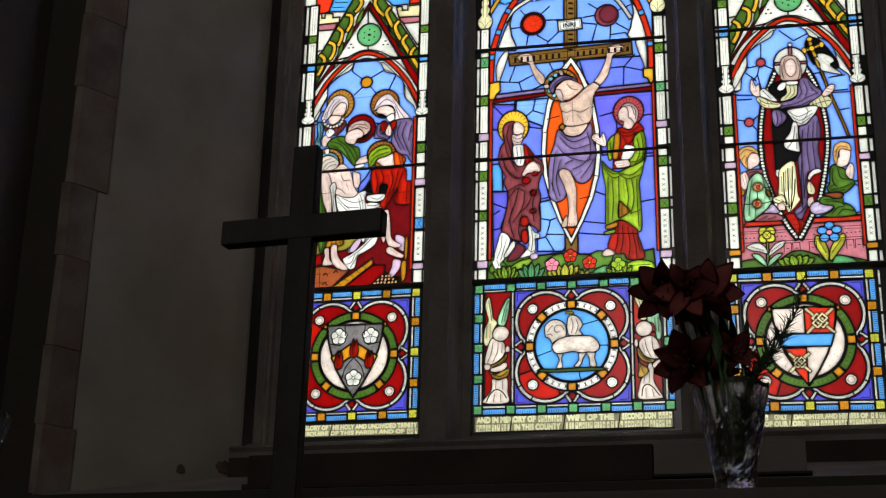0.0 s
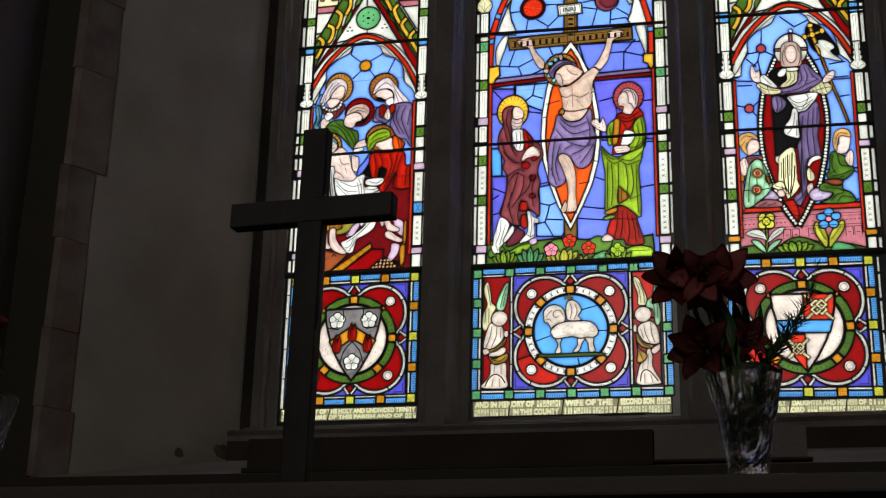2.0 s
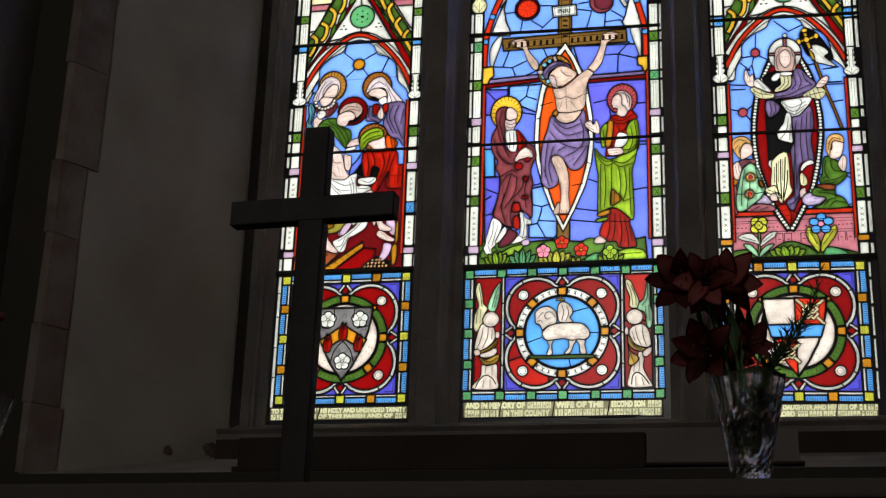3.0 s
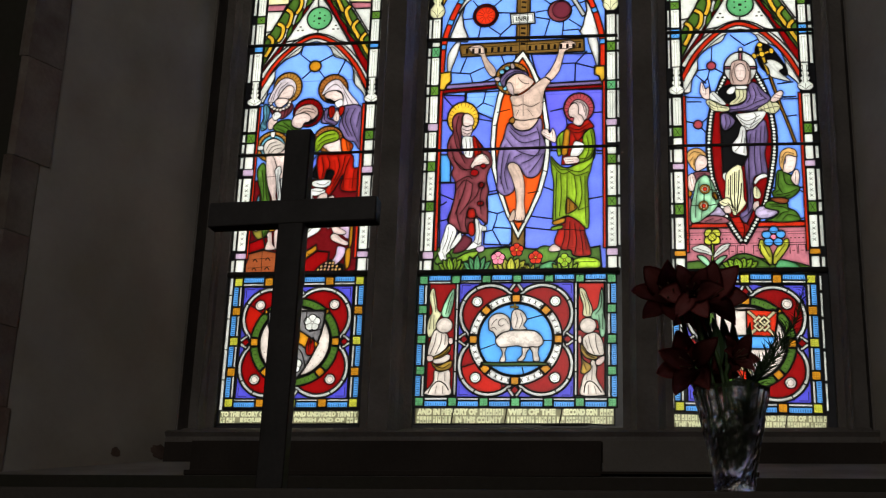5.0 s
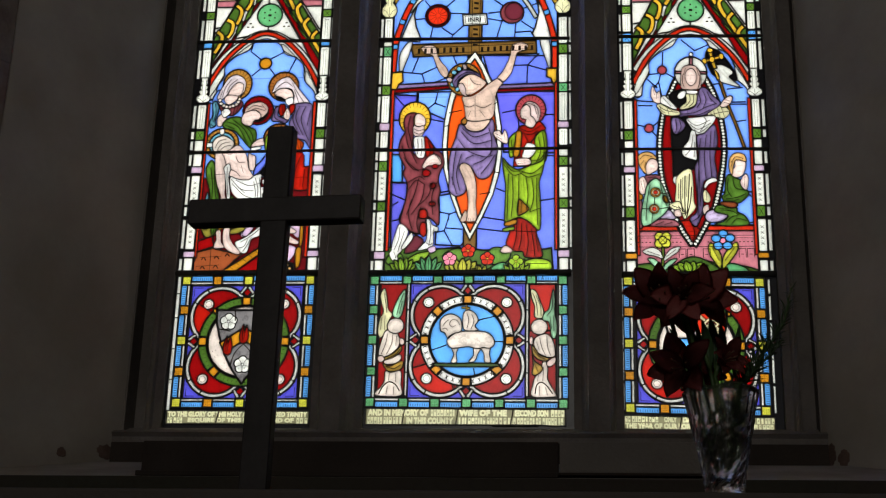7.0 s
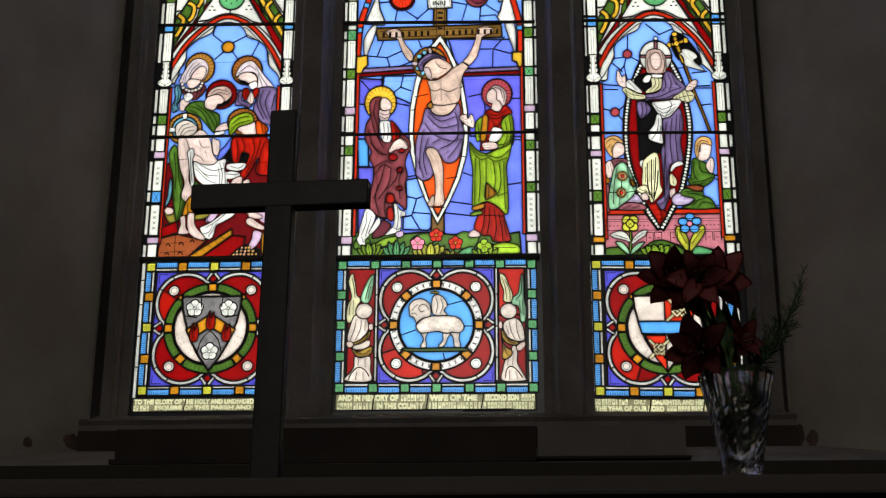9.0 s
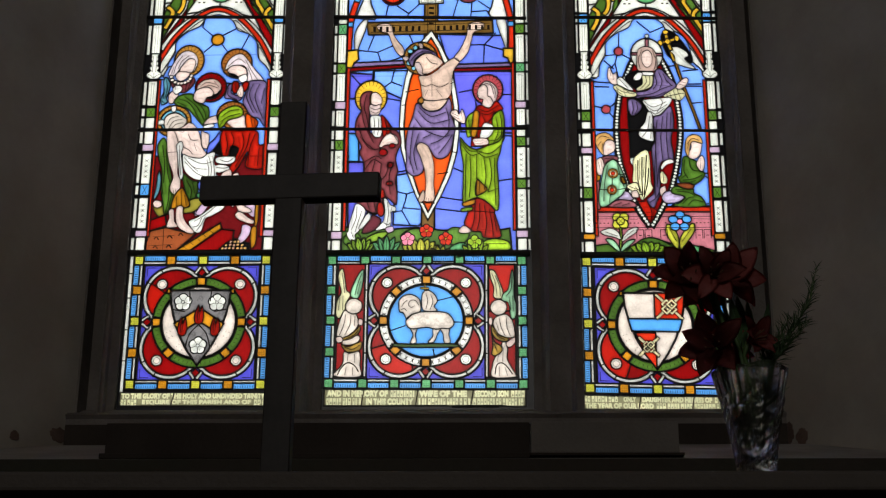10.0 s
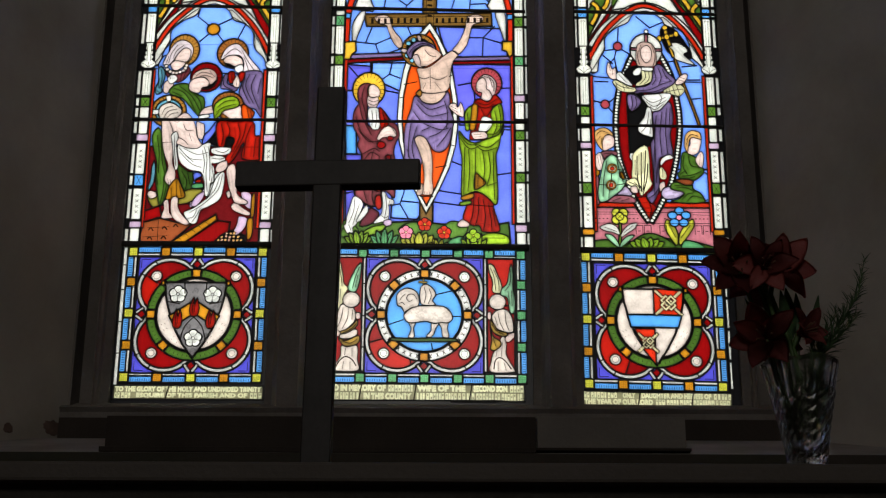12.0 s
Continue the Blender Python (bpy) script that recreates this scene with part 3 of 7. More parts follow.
            if t < 1:
                left = min(left, low + (1 - low) * (t * t * (3 - 2 * t) if side is None else t ** 0.75))
        return left

    for w, a, b, c, o in kept:
        if c == "lead":
            strip_bm(bm, (mid + a[0], Z0 + a[1]), (mid + b[0], Z0 + b[1]), w, 0.003, -0.004)
    came = part("leaded_light", bm, LEAD, window, "dark lead cames round coloured glass")
    for o, tris in groups.items():
        used, co, tone, faces = {}, [], [], []
        for f in tris:
            row = []
            for i in f:
                if i not in used:
                    used[i] = len(co)
                    co.append((mid + vs[i][0], 0.0, Z0 + vs[i][1]))
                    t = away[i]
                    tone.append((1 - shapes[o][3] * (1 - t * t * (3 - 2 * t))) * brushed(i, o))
                row.append(used[i])
            faces.append(row)
        n = len(co)
        count = {}
        for f in faces:
            for i in range(3):
                count[f[i], f[(i + 1) % 3]] = 1
        skirt = [(a, b, b + n, a + n) for a, b in count if (b, a) not in count]
        me = bpy.data.meshes.new("pane")
        me.from_pydata(co + [(x, 0.003, z) for x, y, z in co], [], faces + [[i + n for i in reversed(f)] for f in faces] + skirt)
        me.materials.append(GLASS[shapes[o][0]])
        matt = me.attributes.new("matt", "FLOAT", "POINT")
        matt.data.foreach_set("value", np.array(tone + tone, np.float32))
        ob = new("pane", me)
        ob.parent = came
    sb = bmesh.new()
    for w, a, b, c, o in kept:
        if c == "paint":
            strip_bm(sb, (mid + a[0], Z0 + a[1]), (mid + b[0], Z0 + b[1]), w, -0.0005, -0.0016)
    part("painted_line", sb, PAINT, came, "dark painted lines on the glass")
    return came


def pillar(a, b, f0, f1, *stack):
    """A painted shaft of white and coloured pieces, listed from the top down as colour, top, foot, with a thin white fillet
    along its outer side."""
    m = (a + b) / 2
    for i, (c, z1, z0) in enumerate(zip(stack[::3], stack[1::3], stack[2::3])):
        wide = 5 if c in ("mauve", "amber") else 0
        z0, z1 = z0 - 3, z1 + 3
        p, q = a - wide, b + wide
        piece("pearl" if c == "white" else c, [(p + 4, z0), (q - 4, z0), (q, z0 + 4), (q, z1 - 4), (q - 4, z1), (p + 4, z1), (p, z1 - 4), (p, z0 + 4)], 3.6, 0.25)
        if c in ("white", "grisaille") and z1 - z0 > 100 and i > 5:
            n = int((z1 - z0 - 24) / 24)
            for k in range(n):
                z = (z0 + z1) / 2 + (k - (n - 1) / 2) * 24
                soft(6, m - 5, z, m + 5, z)
                line(1.7, m - 6, z - 6, m + 6, z + 6)
                line(1.7, m - 6, z + 6, m + 6, z - 6)
                if k:
                    soft(5, m - 2, z - 12, m + 2, z - 12)
        elif c == "white" and z1 - z0 > 74:
            for d in (-5, 5):
                line(1.3, m + d, z0 + 9, m + d, z1 - 15)
                line(1.2, m + d - 4, z1 - 16, m + d, z1 - 9, m + d + 4, z1 - 16)
        elif c in ("green", "jade", "azure") and z1 - z0 > 34:
            line(2.4, m - 8, z0 + 9, m + 8, z1 - 9)
            line(2.4, m - 8, z1 - 9, m + 8, z0 + 9)
        if wide == 0 and z1 - z0 > 40:
            piece("pearl", [(f0, z0 + 3), (f1, z0 + 3), (f1, z1 - 3), (f0, z1 - 3)], 3, 0.3)


def finial(x, z0, z1, w, color="pearl"):
    """A crocketed pinnacle of white glass: a leafy foot, a stem and knobs."""
    h = z1 - z0
    out = []
    for f, s in ((0.0, 0.5), (0.06, 0.95), (0.14, 1.15), (0.24, 1.1), (0.3, 0.8), (0.36, 0.5), (0.42, 0.72), (0.5, 0.74), (0.55, 0.45), (0.61, 0.62), (0.68, 0.62), (0.73, 0.4), (0.8, 0.56), (0.88, 0.56), (0.92, 0.5), (1.06, 0.6)):
        out.append((w * s, z0 + h * f))
    piece(color, [(x + p, q) for p, q in out] + [(x - p, q) for p, q in reversed(out)], 4, 0.3)
    for s in (-1, 1):
        line(2, x + s * w * 0.25, z0 + h * 0.3, x + s * w * 0.3, z0 + h * 0.95)
        line(1.8, x, z0 + 4, x + s * w * 0.4, z0 + h * 0.14, x + s * w * 0.9, z0 + h * 0.2)
    line(1.8, x, z0 + 4, x, z0 + h * 0.26)


def rays(x, z, rx, rz, n=22):
    """Painted spokes round a halo."""
    me = len(SHAPES[NOW]) - 1
    for k in range(n):
        a = 2 * math.pi * k / n
        p = [(x + f * rx * math.cos(a) + OFF[0], z + f * rz * math.sin(a) + OFF[1]) for f in (0.72, 0.97)]
        STROKES[NOW].append((2.0, p, "paint", me))


def beads(color, r, gap, *flat):
    """A string of round beads of glass along a line."""
    p = [Vector(q) for q in pairs(flat)]
    left = 0.0
    for a, b in zip(p, p[1:]):
        d = (b - a).length
        while left < d:
            q = a.lerp(b, left / d)
            oval(color, q[0], q[1], r, lead=1.0, n=9)
            left += gap
        left -= d


def fan(color, x, z, w, h, n=5):
    """A tuft of leaves that spreads from one foot."""
    for k in sorted(range(n), key=lambda k: -abs(k - (n - 1) / 2)):
        a = radians(90 + (k - (n - 1) / 2) * 150 / n)
        tx, tz = x + w * 0.5 * math.cos(a) * 1.15, z + h * (0.35 + 0.65 * math.sin(a))
        dx, dz = tx - x, tz - z
        ln = math.hypot(dx, dz)
        nx, nz = -dz / ln * w * 0.13, dx / ln * w * 0.13
        blob(color, x, z, x + dx * 0.5 + nx, z + dz * 0.5 + nz, tx, tz, x + dx * 0.5 - nx, z + dz * 0.5 - nz, lead=4.5)
        line(2.2, x + dx * 0.15, z + dz * 0.15, x + dx * 0.8, z + dz * 0.8)


def tile(color, x, z, s=38):
    """A small square of glass with a painted cross of dots."""
    rect(color, x - s / 2, x + s / 2, z - s / 2, z + s / 2, lead=7)
    soft(5, x - 13, z, x + 13, z)
    soft(5, x, z - 13, x, z + 13)
    for dx, dz in ((-7, -7), (7, -7), (-7, 7), (7, 7)):
        line(1.4, x + dx - 2, z + dz, x + dx + 2, z + dz)


def beaded(x0, x1, z0, z1):
    """A blue bar with a painted row of beads."""
    rect("bar", x0, x1, z0, z1, lead=4.5)
    if x1 - x0 > z1 - z0:
        n = int((x1 - x0) / 9)
        for k in range(1, n):
            x = x0 + (x1 - x0) * k / n
            line(2.2, x, z0 + 6, x, (z0 + z1) / 2 + 2)
    else:
        n = int((z1 - z0) / 9)
        for k in range(1, n):
            z = z0 + (z1 - z0) * k / n
            line(2.2, (x0 + x1) / 2 - 4, z, x1 - 6, z)


def border(xs, zs, colors):
    """The frame of a lower panel: squares at every place of xs and zs on its four sides, bars between, and a white fillet inside."""
    a, b, c, d = xs[0], xs[-1], zs[0], zs[-1]
    rect("black", a - 22, b + 22, c - 22, d + 22, lead=0)
    for row, z in enumerate((c, d)):
        sgn = 1 if row == 0 else -1
        for p, q in zip(xs, xs[1:]):
            beaded(p + 21, q - 21, z - 20 if sgn > 0 else z - 4, z + 4 if sgn > 0 else z + 20)
            rect("white", p + 21, q - 21, z + sgn * 7 - (0 if sgn > 0 else 10), z + sgn * 7 + (10 if sgn > 0 else 0), lead=3)
    for col, x in enumerate((a, b)):
        sgn = 1 if col == 0 else -1
        for p, q in zip(zs, zs[1:]):
            beaded(x - 20 if sgn > 0 else x - 4, x + 4 if sgn > 0 else x + 20, p + 21, q - 21)
            rect("white", min(x + sgn * 7, x + sgn * 17), max(x + sgn * 7, x + sgn * 17), p + 21, q - 21, lead=3)
    for i, x in enumerate(xs):
        tile(colors[i % len(colors)], x, c)
        tile(colors[i % len(colors)], x, d)
    for i, z in enumerate(zs[1:-1], 1):
        tile(colors[i % len(colors)], a, z)
        tile(colors[i % len(colors)], b, z)


def quatrefoil(cz, ring, tiles, warm=None):
    """Four red lobes with white rims on blue, a ring over them and a white ball in each."""
    rect("deepblue", -238, 238, cz - 243, cz + 243, lead=7)
    for sx in (-1, 1):
        for sz in (-1, 1):
            line(2.5, sx * 190, cz + sz * 232, sx * 226, cz + sz * 232, sx * 226, cz + sz * 196, smooth=False)
    for sx in (-1, 1):
        for sz in (-1, 1):
            oval("white", sx * 108, cz + sz * 108, 130, 132, n=40, lead=8)
    for sx in (-1, 1):
        for sz in (-1, 1):
            oval("red", sx * 108, cz + sz * 108, 113, 115, n=40, lead=7)
    if warm:
        sx, sz, a0, a1 = warm
        turn = [radians(a0 + (a1 - a0) * k / 14) for k in range(15)]
        piece("cherry", [(sx * 108 + 113 * math.cos(a), cz + sz * 108 + 115 * math.sin(a)) for a in turn] + [(sx * 70, cz + sz * 70)], 5)
    for s in (-1, 1):
        for r in (-1, 1):
            band("white", 13, r * 5, cz + s * 238, r * 27, cz + s * 206, lead=5)
            band("white", 13, s * 236, cz + r * 5, s * 204, cz + r * 27, lead=5)
            for a in (28, 62):
                ca, sa = math.cos(radians(a)), math.sin(radians(a))
                line(6, s * (108 + 112 * ca), cz + r * (108 + 114 * sa), s * (108 + 134 * ca), cz + r * (108 + 136 * sa))
            oval("pearl" if ring == "grisaille" else "moon", s * 161, cz + r * 161, 22, lead=5)
            for k in range(8):
                a0, a1 = 2 * math.pi * k / 8, 2 * math.pi * (k + 1) / 8
                line(1.6, s * 161 + 13 * math.cos(a0), cz + r * 161 + 13 * math.sin(a0), s * 161 + 13 * math.cos(a1), cz + r * 161 + 13 * math.sin(a1))
    for k in range(4):
        oval("red", 212 * math.cos(math.pi * k / 2), cz + 212 * math.sin(math.pi * k / 2), 17, lead=4, n=4)
    oval("black", 0, cz, 192, n=44, lead=6)
    stops = sorted(tiles)
    for p, q in zip(stops, stops[1:] + [stops[0] + 360]):
        arc(ring, 32, 0, cz, 174, 174, p + 7, q - 7, n=14)
        n = int((q - p) / (8 if ring == "grisaille" else 6))
        for j in range(1 if ring == "grisaille" else 2, n if ring == "grisaille" else n - 1):
            a = radians(p + (q - p) * j / n)
            if ring == "grisaille":
                for e in (-1, 1):
                    b = a + e * 0.022
                    line(3.0, 167 * math.cos(b), cz + 167 * math.sin(b), 174 * math.cos(a), cz + 174 * math.sin(a), 181 * math.cos(b), cz + 181 * math.sin(b), smooth=False)
            else:
                line(2.4, 170 * math.cos(a), cz + 170 * math.sin(a), 178 * math.cos(a), cz + 178 * math.sin(a))
    for a in tiles:
        x, z = 174 * math.cos(radians(a)), cz + 174 * math.sin(radians(a))
        oval("amber", x, z, 23, turn=a + 45, n=4, lead=6)


def rose(color, x, z, r, heart="paleyellow", n=5):
    for k in range(n):
        a = radians(90 + 360 * k / n)
        oval("black", x + 0.55 * r * math.cos(a), z + 0.55 * r * math.sin(a), 0.66 * r, lead=0, n=10)
    for k in range(n):
        a = radians(90 + 360 * k / n)
        oval(color, x + 0.55 * r * math.cos(a), z + 0.55 * r * math.sin(a), 0.5 * r, lead=0, n=10)
    oval(color, x, z, 0.6 * r, lead=0, n=12)
    for k in range(n):
        a = radians(54 + 360 * k / n)
        line(2, x + 0.3 * r * math.cos(a), z + 0.3 * r * math.sin(a), x + 0.85 * r * math.cos(a), z + 0.85 * r * math.sin(a))
    oval(heart, x, z, 0.2 * r, lead=1.5, n=10)


SHIELD = (-124, 486, 124, 486, 119, 430, 108, 378, 82, 300, 46, 232, 3, 170, -42, 232, -80, 300, -106, 378, -119, 430)


def shield_field(color):
    oval("moon", 0, 351, 150, n=40, lead=6)
    for s in (-1, 1):
        rect("amber", s * 130 - 9, s * 130 + 9, 474, 492)
    oval("amber", 0, 525, 23, turn=45, n=4, lead=6)
    for s in (-1, 1):
        for k in range(14):
            a, r = radians(200 + 140 * k / 13), 120 + 14 * (k % 3)
            line(1.5, r * math.cos(a) * s, 351 + r * math.sin(a), (r + 4) * math.cos(a) * s, 355 + r * math.sin(a))
    poly(color, *SHIELD, lead=9)


def letter_loops(text, x, z, height, wide, bold=0.085):
    """The outlines of a line of capitals in the built-in face, set to a height and a width in millimetres."""
    cu = bpy.data.curves.new("letters", "FONT")
    cu.body, cu.resolution_u, cu.offset = text, 2, bold
    ob = new("letters", cu)
    bpy.context.view_layer.update()
    me = ob.evaluated_get(bpy.context.evaluated_depsgraph_get()).to_mesh()
    bm = bmesh.new()
    bm.from_mesh(me)
    bmesh.ops.remove_doubles(bm, verts=bm.verts, dist=1e-5)
    step = {}
    for e in bm.edges:
        if len(e.link_faces) == 1:
            a, b = e.verts[0].index, e.verts[1].index
            step.setdefault(a, []).append(b)
            step.setdefault(b, []).append(a)
    bm.verts.ensure_lookup_table()
    co = {v.index: (v.co.x, v.co.y) for v in bm.verts}
    loops, seen = [], set()
    for start in step:
        if start in seen:
            continue
        loop, at, last = [], start, None
        while at not in seen:
            seen.add(at)
            loop.append(co[at])
            nxt = [q for q in step[at] if q != last and q not in seen]
            if not nxt:
                break
            last, at = at, nxt[0]
        if len(loop) > 2:
            loops.append(loop)
    bm.free()
    bpy.data.objects.remove(ob)
    bpy.data.curves.remove(cu)
    xs = [p[0] for l in loops for p in l]
    ys = [p[1] for l in loops for p in l]
    sx, sy = wide / (max(xs) - min(xs)), height / (max(ys) - min(ys))
    return [[(x + (p[0] - min(xs)) * sx, z + (p[1] - min(ys)) * sy) for p in l] for l in loops]


def inscription(x0, x1, low, cuts, *rows, high=59):
    """Two rows of lettering scraped out of dark paint on cream glass. A row lists words and their span; None gives plain bars."""
    rect("black", x0, x1, -40, high, lead=0)
    rect("drab", x0, x1, low, high, lead=6)
    tall = (high - low) * 0.43
    for z, row in zip((high - 2 - tall, low + 3), rows):
        for text, a, b in row:
            if text:
                piece("parchment", letter_loops(text, a, z, tall, b - a), 0, 0.0)
            else:
                rnd, loops, x = random.Random(int(a * 7 + z)), [], a
                while x < b - 8:
                    w = rnd.uniform(7, 13)
                    loops.append([(x, z), (x + w, z), (x + w, z + tall), (x, z + tall)])
                    c, d = z + tall * rnd.choice((0.18, 0.38, 0.56)), x + w * 0.34
                    if w > 8.5:
                        loops.append([(d, c), (d + w * 0.34, c), (d + w * 0.34, c + tall * 0.27), (d, c + tall * 0.27)])
                    x += w + (2.2 if rnd.random() < 0.85 else 6)
                piece("parchment", loops, 0, 0.0)
    for c in cuts:
        line(5, c, low, c + 10, high)


def side_top():
    """The painted canopy that both outer lights share: a gable with crockets over a trefoil arch."""
    poly("grisaille", -325, 2282, 286, 2207, 273, 1416, -308, 1468)
    poly("scarlet", -260, 2122, -165, 2111, -192, 2014, -250, 2006)
    poly("azure", -165, 2111, -37, 2096, -101, 2007, -192, 2014)
    line(4, -149, 2090, -87, 2083)
    line(4, -163, 2062, -103, 2055)
    line(4, -174, 2036, -113, 2032)
    poly("paleyellow", -252, 2009, -228, 2010, -226, 1986, -210, 1984, -210, 2008, -172, 2003, -171, 1982, -137, 1982, -141, 1952, -250, 1952)
    poly("pink", -250, 1952, -147, 1953, -161, 1919, -250, 1920)
    poly("white", -250, 1920, -161, 1919, -206, 1818, -250, 1811)
    poly("azure", 55, 2085, 202, 2068, 194, 2013, 117, 2012)
    poly("scarlet", 202, 2068, 251, 2062, 252, 2015, 194, 2013)
    poly("paleyellow", 134, 2004, 161, 2004, 162, 1984, 188, 1984, 188, 2004, 252, 2006, 254, 1944, 146, 1950)
    poly("pink", 146, 1950, 254, 1944, 255, 1915, 169, 1915)
    poly("white", 169, 1915, 255, 1915, 258, 1787, 237, 1801)
    poly("moss", -39, 2138, -10, 2092, -246, 1625, -252, 1741)
    poly("moss", 26, 2130, -5, 2092, 268, 1598, 264, 1740)
    poly("red", 6, 2048, 7, 2010, -139, 1756, -235, 1560, -248, 1612, -166, 1738)
    poly("red", 6, 2048, 7, 2010, 157, 1752, 252, 1556, 268, 1606, 178, 1758)
    band("gold", 20, -53, 2086, -35, 2048, -50, 2014, -66, 1998)
    band("gold", 20, -111, 1991, -83, 1981, -81, 1940, -101, 1901)
    band("gold", 20, -149, 1930, -123, 1903, -127, 1862, -141, 1829)
    band("gold", 20, -187, 1857, -157, 1836, -161, 1790, -179, 1763)
    band("gold", 20, -228, 1797, -202, 1771, -212, 1725, -232, 1687)
    band("gold", 20, 39, 2081, 30, 2034, 53, 1990, 77, 1964)
    band("gold", 20, 108, 2008, 87, 1980, 105, 1931, 121, 1900)
    band("gold", 20, 152, 1932, 132, 1905, 144, 1863, 166, 1825)
    band("gold", 20, 192, 1857, 169, 1825, 190, 1783, 207, 1752)
    band("gold", 20, 232, 1790, 209, 1758, 229, 1715, 250, 1679)
    blob("green", -49, 1978, -23, 2016, -32, 1958, -58, 1937)
    blob("green", -95, 1888, -70, 1927, -77, 1875, -103, 1848)
    blob("green", -135, 1816, -115, 1849, -117, 1797, -139, 1776)
    blob("green", 72, 1935, 54, 1978, 83, 1940, 106, 1902)
    blob("green", 117, 1854, 96, 1891, 128, 1859, 145, 1822)
    blob("green", 163, 1774, 140, 1811, 174, 1778, 190, 1742)
    poly("white", -2, 2011, -47, 1924, -143, 1759, -24, 1779, 6, 1796)
    poly("white", -2, 2011, 62, 1912, 158, 1740, 45, 1774, 6, 1796)
    oval("jade", 9, 1874, 57, 58)
    line(4, -2, 2011, 1, 1937)
    line(4, 6, 1813, 7, 1790)
    band("white", 25, -238, 1584, -183, 1670, -115, 1733, -51, 1773, 7, 1784, 73, 1763, 149, 1701, 205, 1627, 260, 1526)
    band("scarlet", 20, -246, 1522, -192, 1631, -125, 1711, -56, 1765, 7, 1781, 85, 1747, 155, 1677, 206, 1604, 255, 1504)
    blob("white", -236, 1470, -234, 1527, -175, 1629, -119, 1687, -60, 1733, -49, 1715, -113, 1675, -163, 1628, -183, 1567)
    blob("white", 251, 1446, 235, 1511, 184, 1606, 129, 1674, 80, 1725, 70, 1703, 140, 1656, 184, 1600, 192, 1538, 220, 1485)
    blob("sky", -210, 1468, -202, 1524, -178, 1567, -175, 1624, -129, 1671, -75, 1700, -50, 1738, 8, 1755, 68, 1723, 92, 1678, 140, 1659, 178, 1618, 188, 1544, 230, 1495, 246, 1449, 247, 1416, -214, 1440)
    for k in range(6):
        a = radians(60 * k + 30)
        line(7, 9 + 26 * math.cos(a), 1874 + 26 * math.sin(a), 9 + 29 * math.cos(a), 1874 + 29 * math.sin(a))
    line(11, 5, 1874, 13, 1874)
    for x in (-76, 88):
        for k in range(3):
            a = radians(90 + 120 * k)
            line(7, x + 12 * math.cos(a) - 3, 1822 + 12 * math.sin(a), x + 12 * math.cos(a) + 3, 1822 + 12 * math.sin(a))


def side_tail():
    """Glass above the canopy, under the head of the light."""
    mosaic(("white", "sky", "red", "moss"), -300, 300, 2060, 2700, 5, 5, 4)


# ---- the light with the lowering from the cross ----
light("L")
side_tail()
rect("black", -400, 400, -40, 660, lead=0)
# sky field
poly("sky", -264, 1558, 238, 1560, 255, 1080, -238, 1078)
side_top()
# ground
poly("wine", -238, 1084, 264, 1084, 294, 644, -266, 642)
blob("olive", -222, 867, -157, 880, -149, 830, -195, 810)
poly("red", -230, 795, -169, 818, -157, 770, -232, 745)
poly("brown", -232, 745, -163, 763, -97, 746, -54, 736, -26, 741, -123, 647, -242, 647)
poly("amber", -131, 647, 66, 781, 73, 757, -68, 648)
poly("red", -68, 648, 73, 754, 126, 747, 118, 648)
poly("black", 50, 646, 94, 690, 133, 712, 190, 690, 200, 646)
blob("olive", -85, 851, -28, 876, -14, 841, -55, 826)
blob("mauve", -45, 816, -34, 856, 10, 891, 8, 856, -22, 816)
blob("sky", -41, 969, -8, 962, -19, 926, -42, 916)
blob("jade", -42, 911, 9, 916, 5, 891, -36, 891)
blob("mauve", 138, 693, 155, 737, 162, 772, 196, 762, 188, 723, 162, 693)
blob("mauve", 166, 882, 207, 869, 208, 807, 178, 827)
blob("amber", 196, 752, 219, 762, 218, 688, 200, 673)
blob("amber", 210, 857, 223, 869, 223, 782, 210, 770)
# cloth of the bearer behind
blob("green", -222, 1133, -197, 1168, -176, 1116, -166, 1048, -152, 989, -152, 955, -138, 905, -146, 854, -170, 819, -183, 878, -195, 938, -196, 1014, -213, 1073)
blob("moss", -106, 1006, -63, 972, -38, 964, -39, 905, -58, 884, -74, 888, -92, 930, -104, 972)
fold(-201, 1133, -187, 1048, -185, 963)
fold(-184, 1116, -172, 1014, -158, 963)
fold(-160, 947, -160, 879, -168, 829)
fold(-146, 913, -156, 845)
fold(-199, 997, -185, 912)
fold(-88, 972, -65, 930, -67, 892)
fold(-63, 964, -50, 913)
soft(12, -205, 1099, -198, 1048)
soft(12, -180, 997, -172, 912)
soft(12, -80, 964, -76, 913)
blob("teal", -213, 988, -205, 1018, -197, 972, -201, 920, -217, 887, -223, 895, -215, 937)
blob("flesh", -223, 866, -215, 883, -191, 878, -185, 858, -207, 848)
blob("olive", -94, 829, -73, 880, -27, 892, 4, 888, -16, 855, -54, 829)
blob("mauve", -39, 826, -18, 863, 13, 880, 10, 855, -14, 818, -32, 816)
blob("blue", -39, 959, -20, 968, -1, 951, -22, 939, -33, 930)
blob("jade", -39, 913, 1, 918, 3, 897, -37, 895)
blob("vermil", -29, 930, -7, 937, -3, 923, -21, 920)
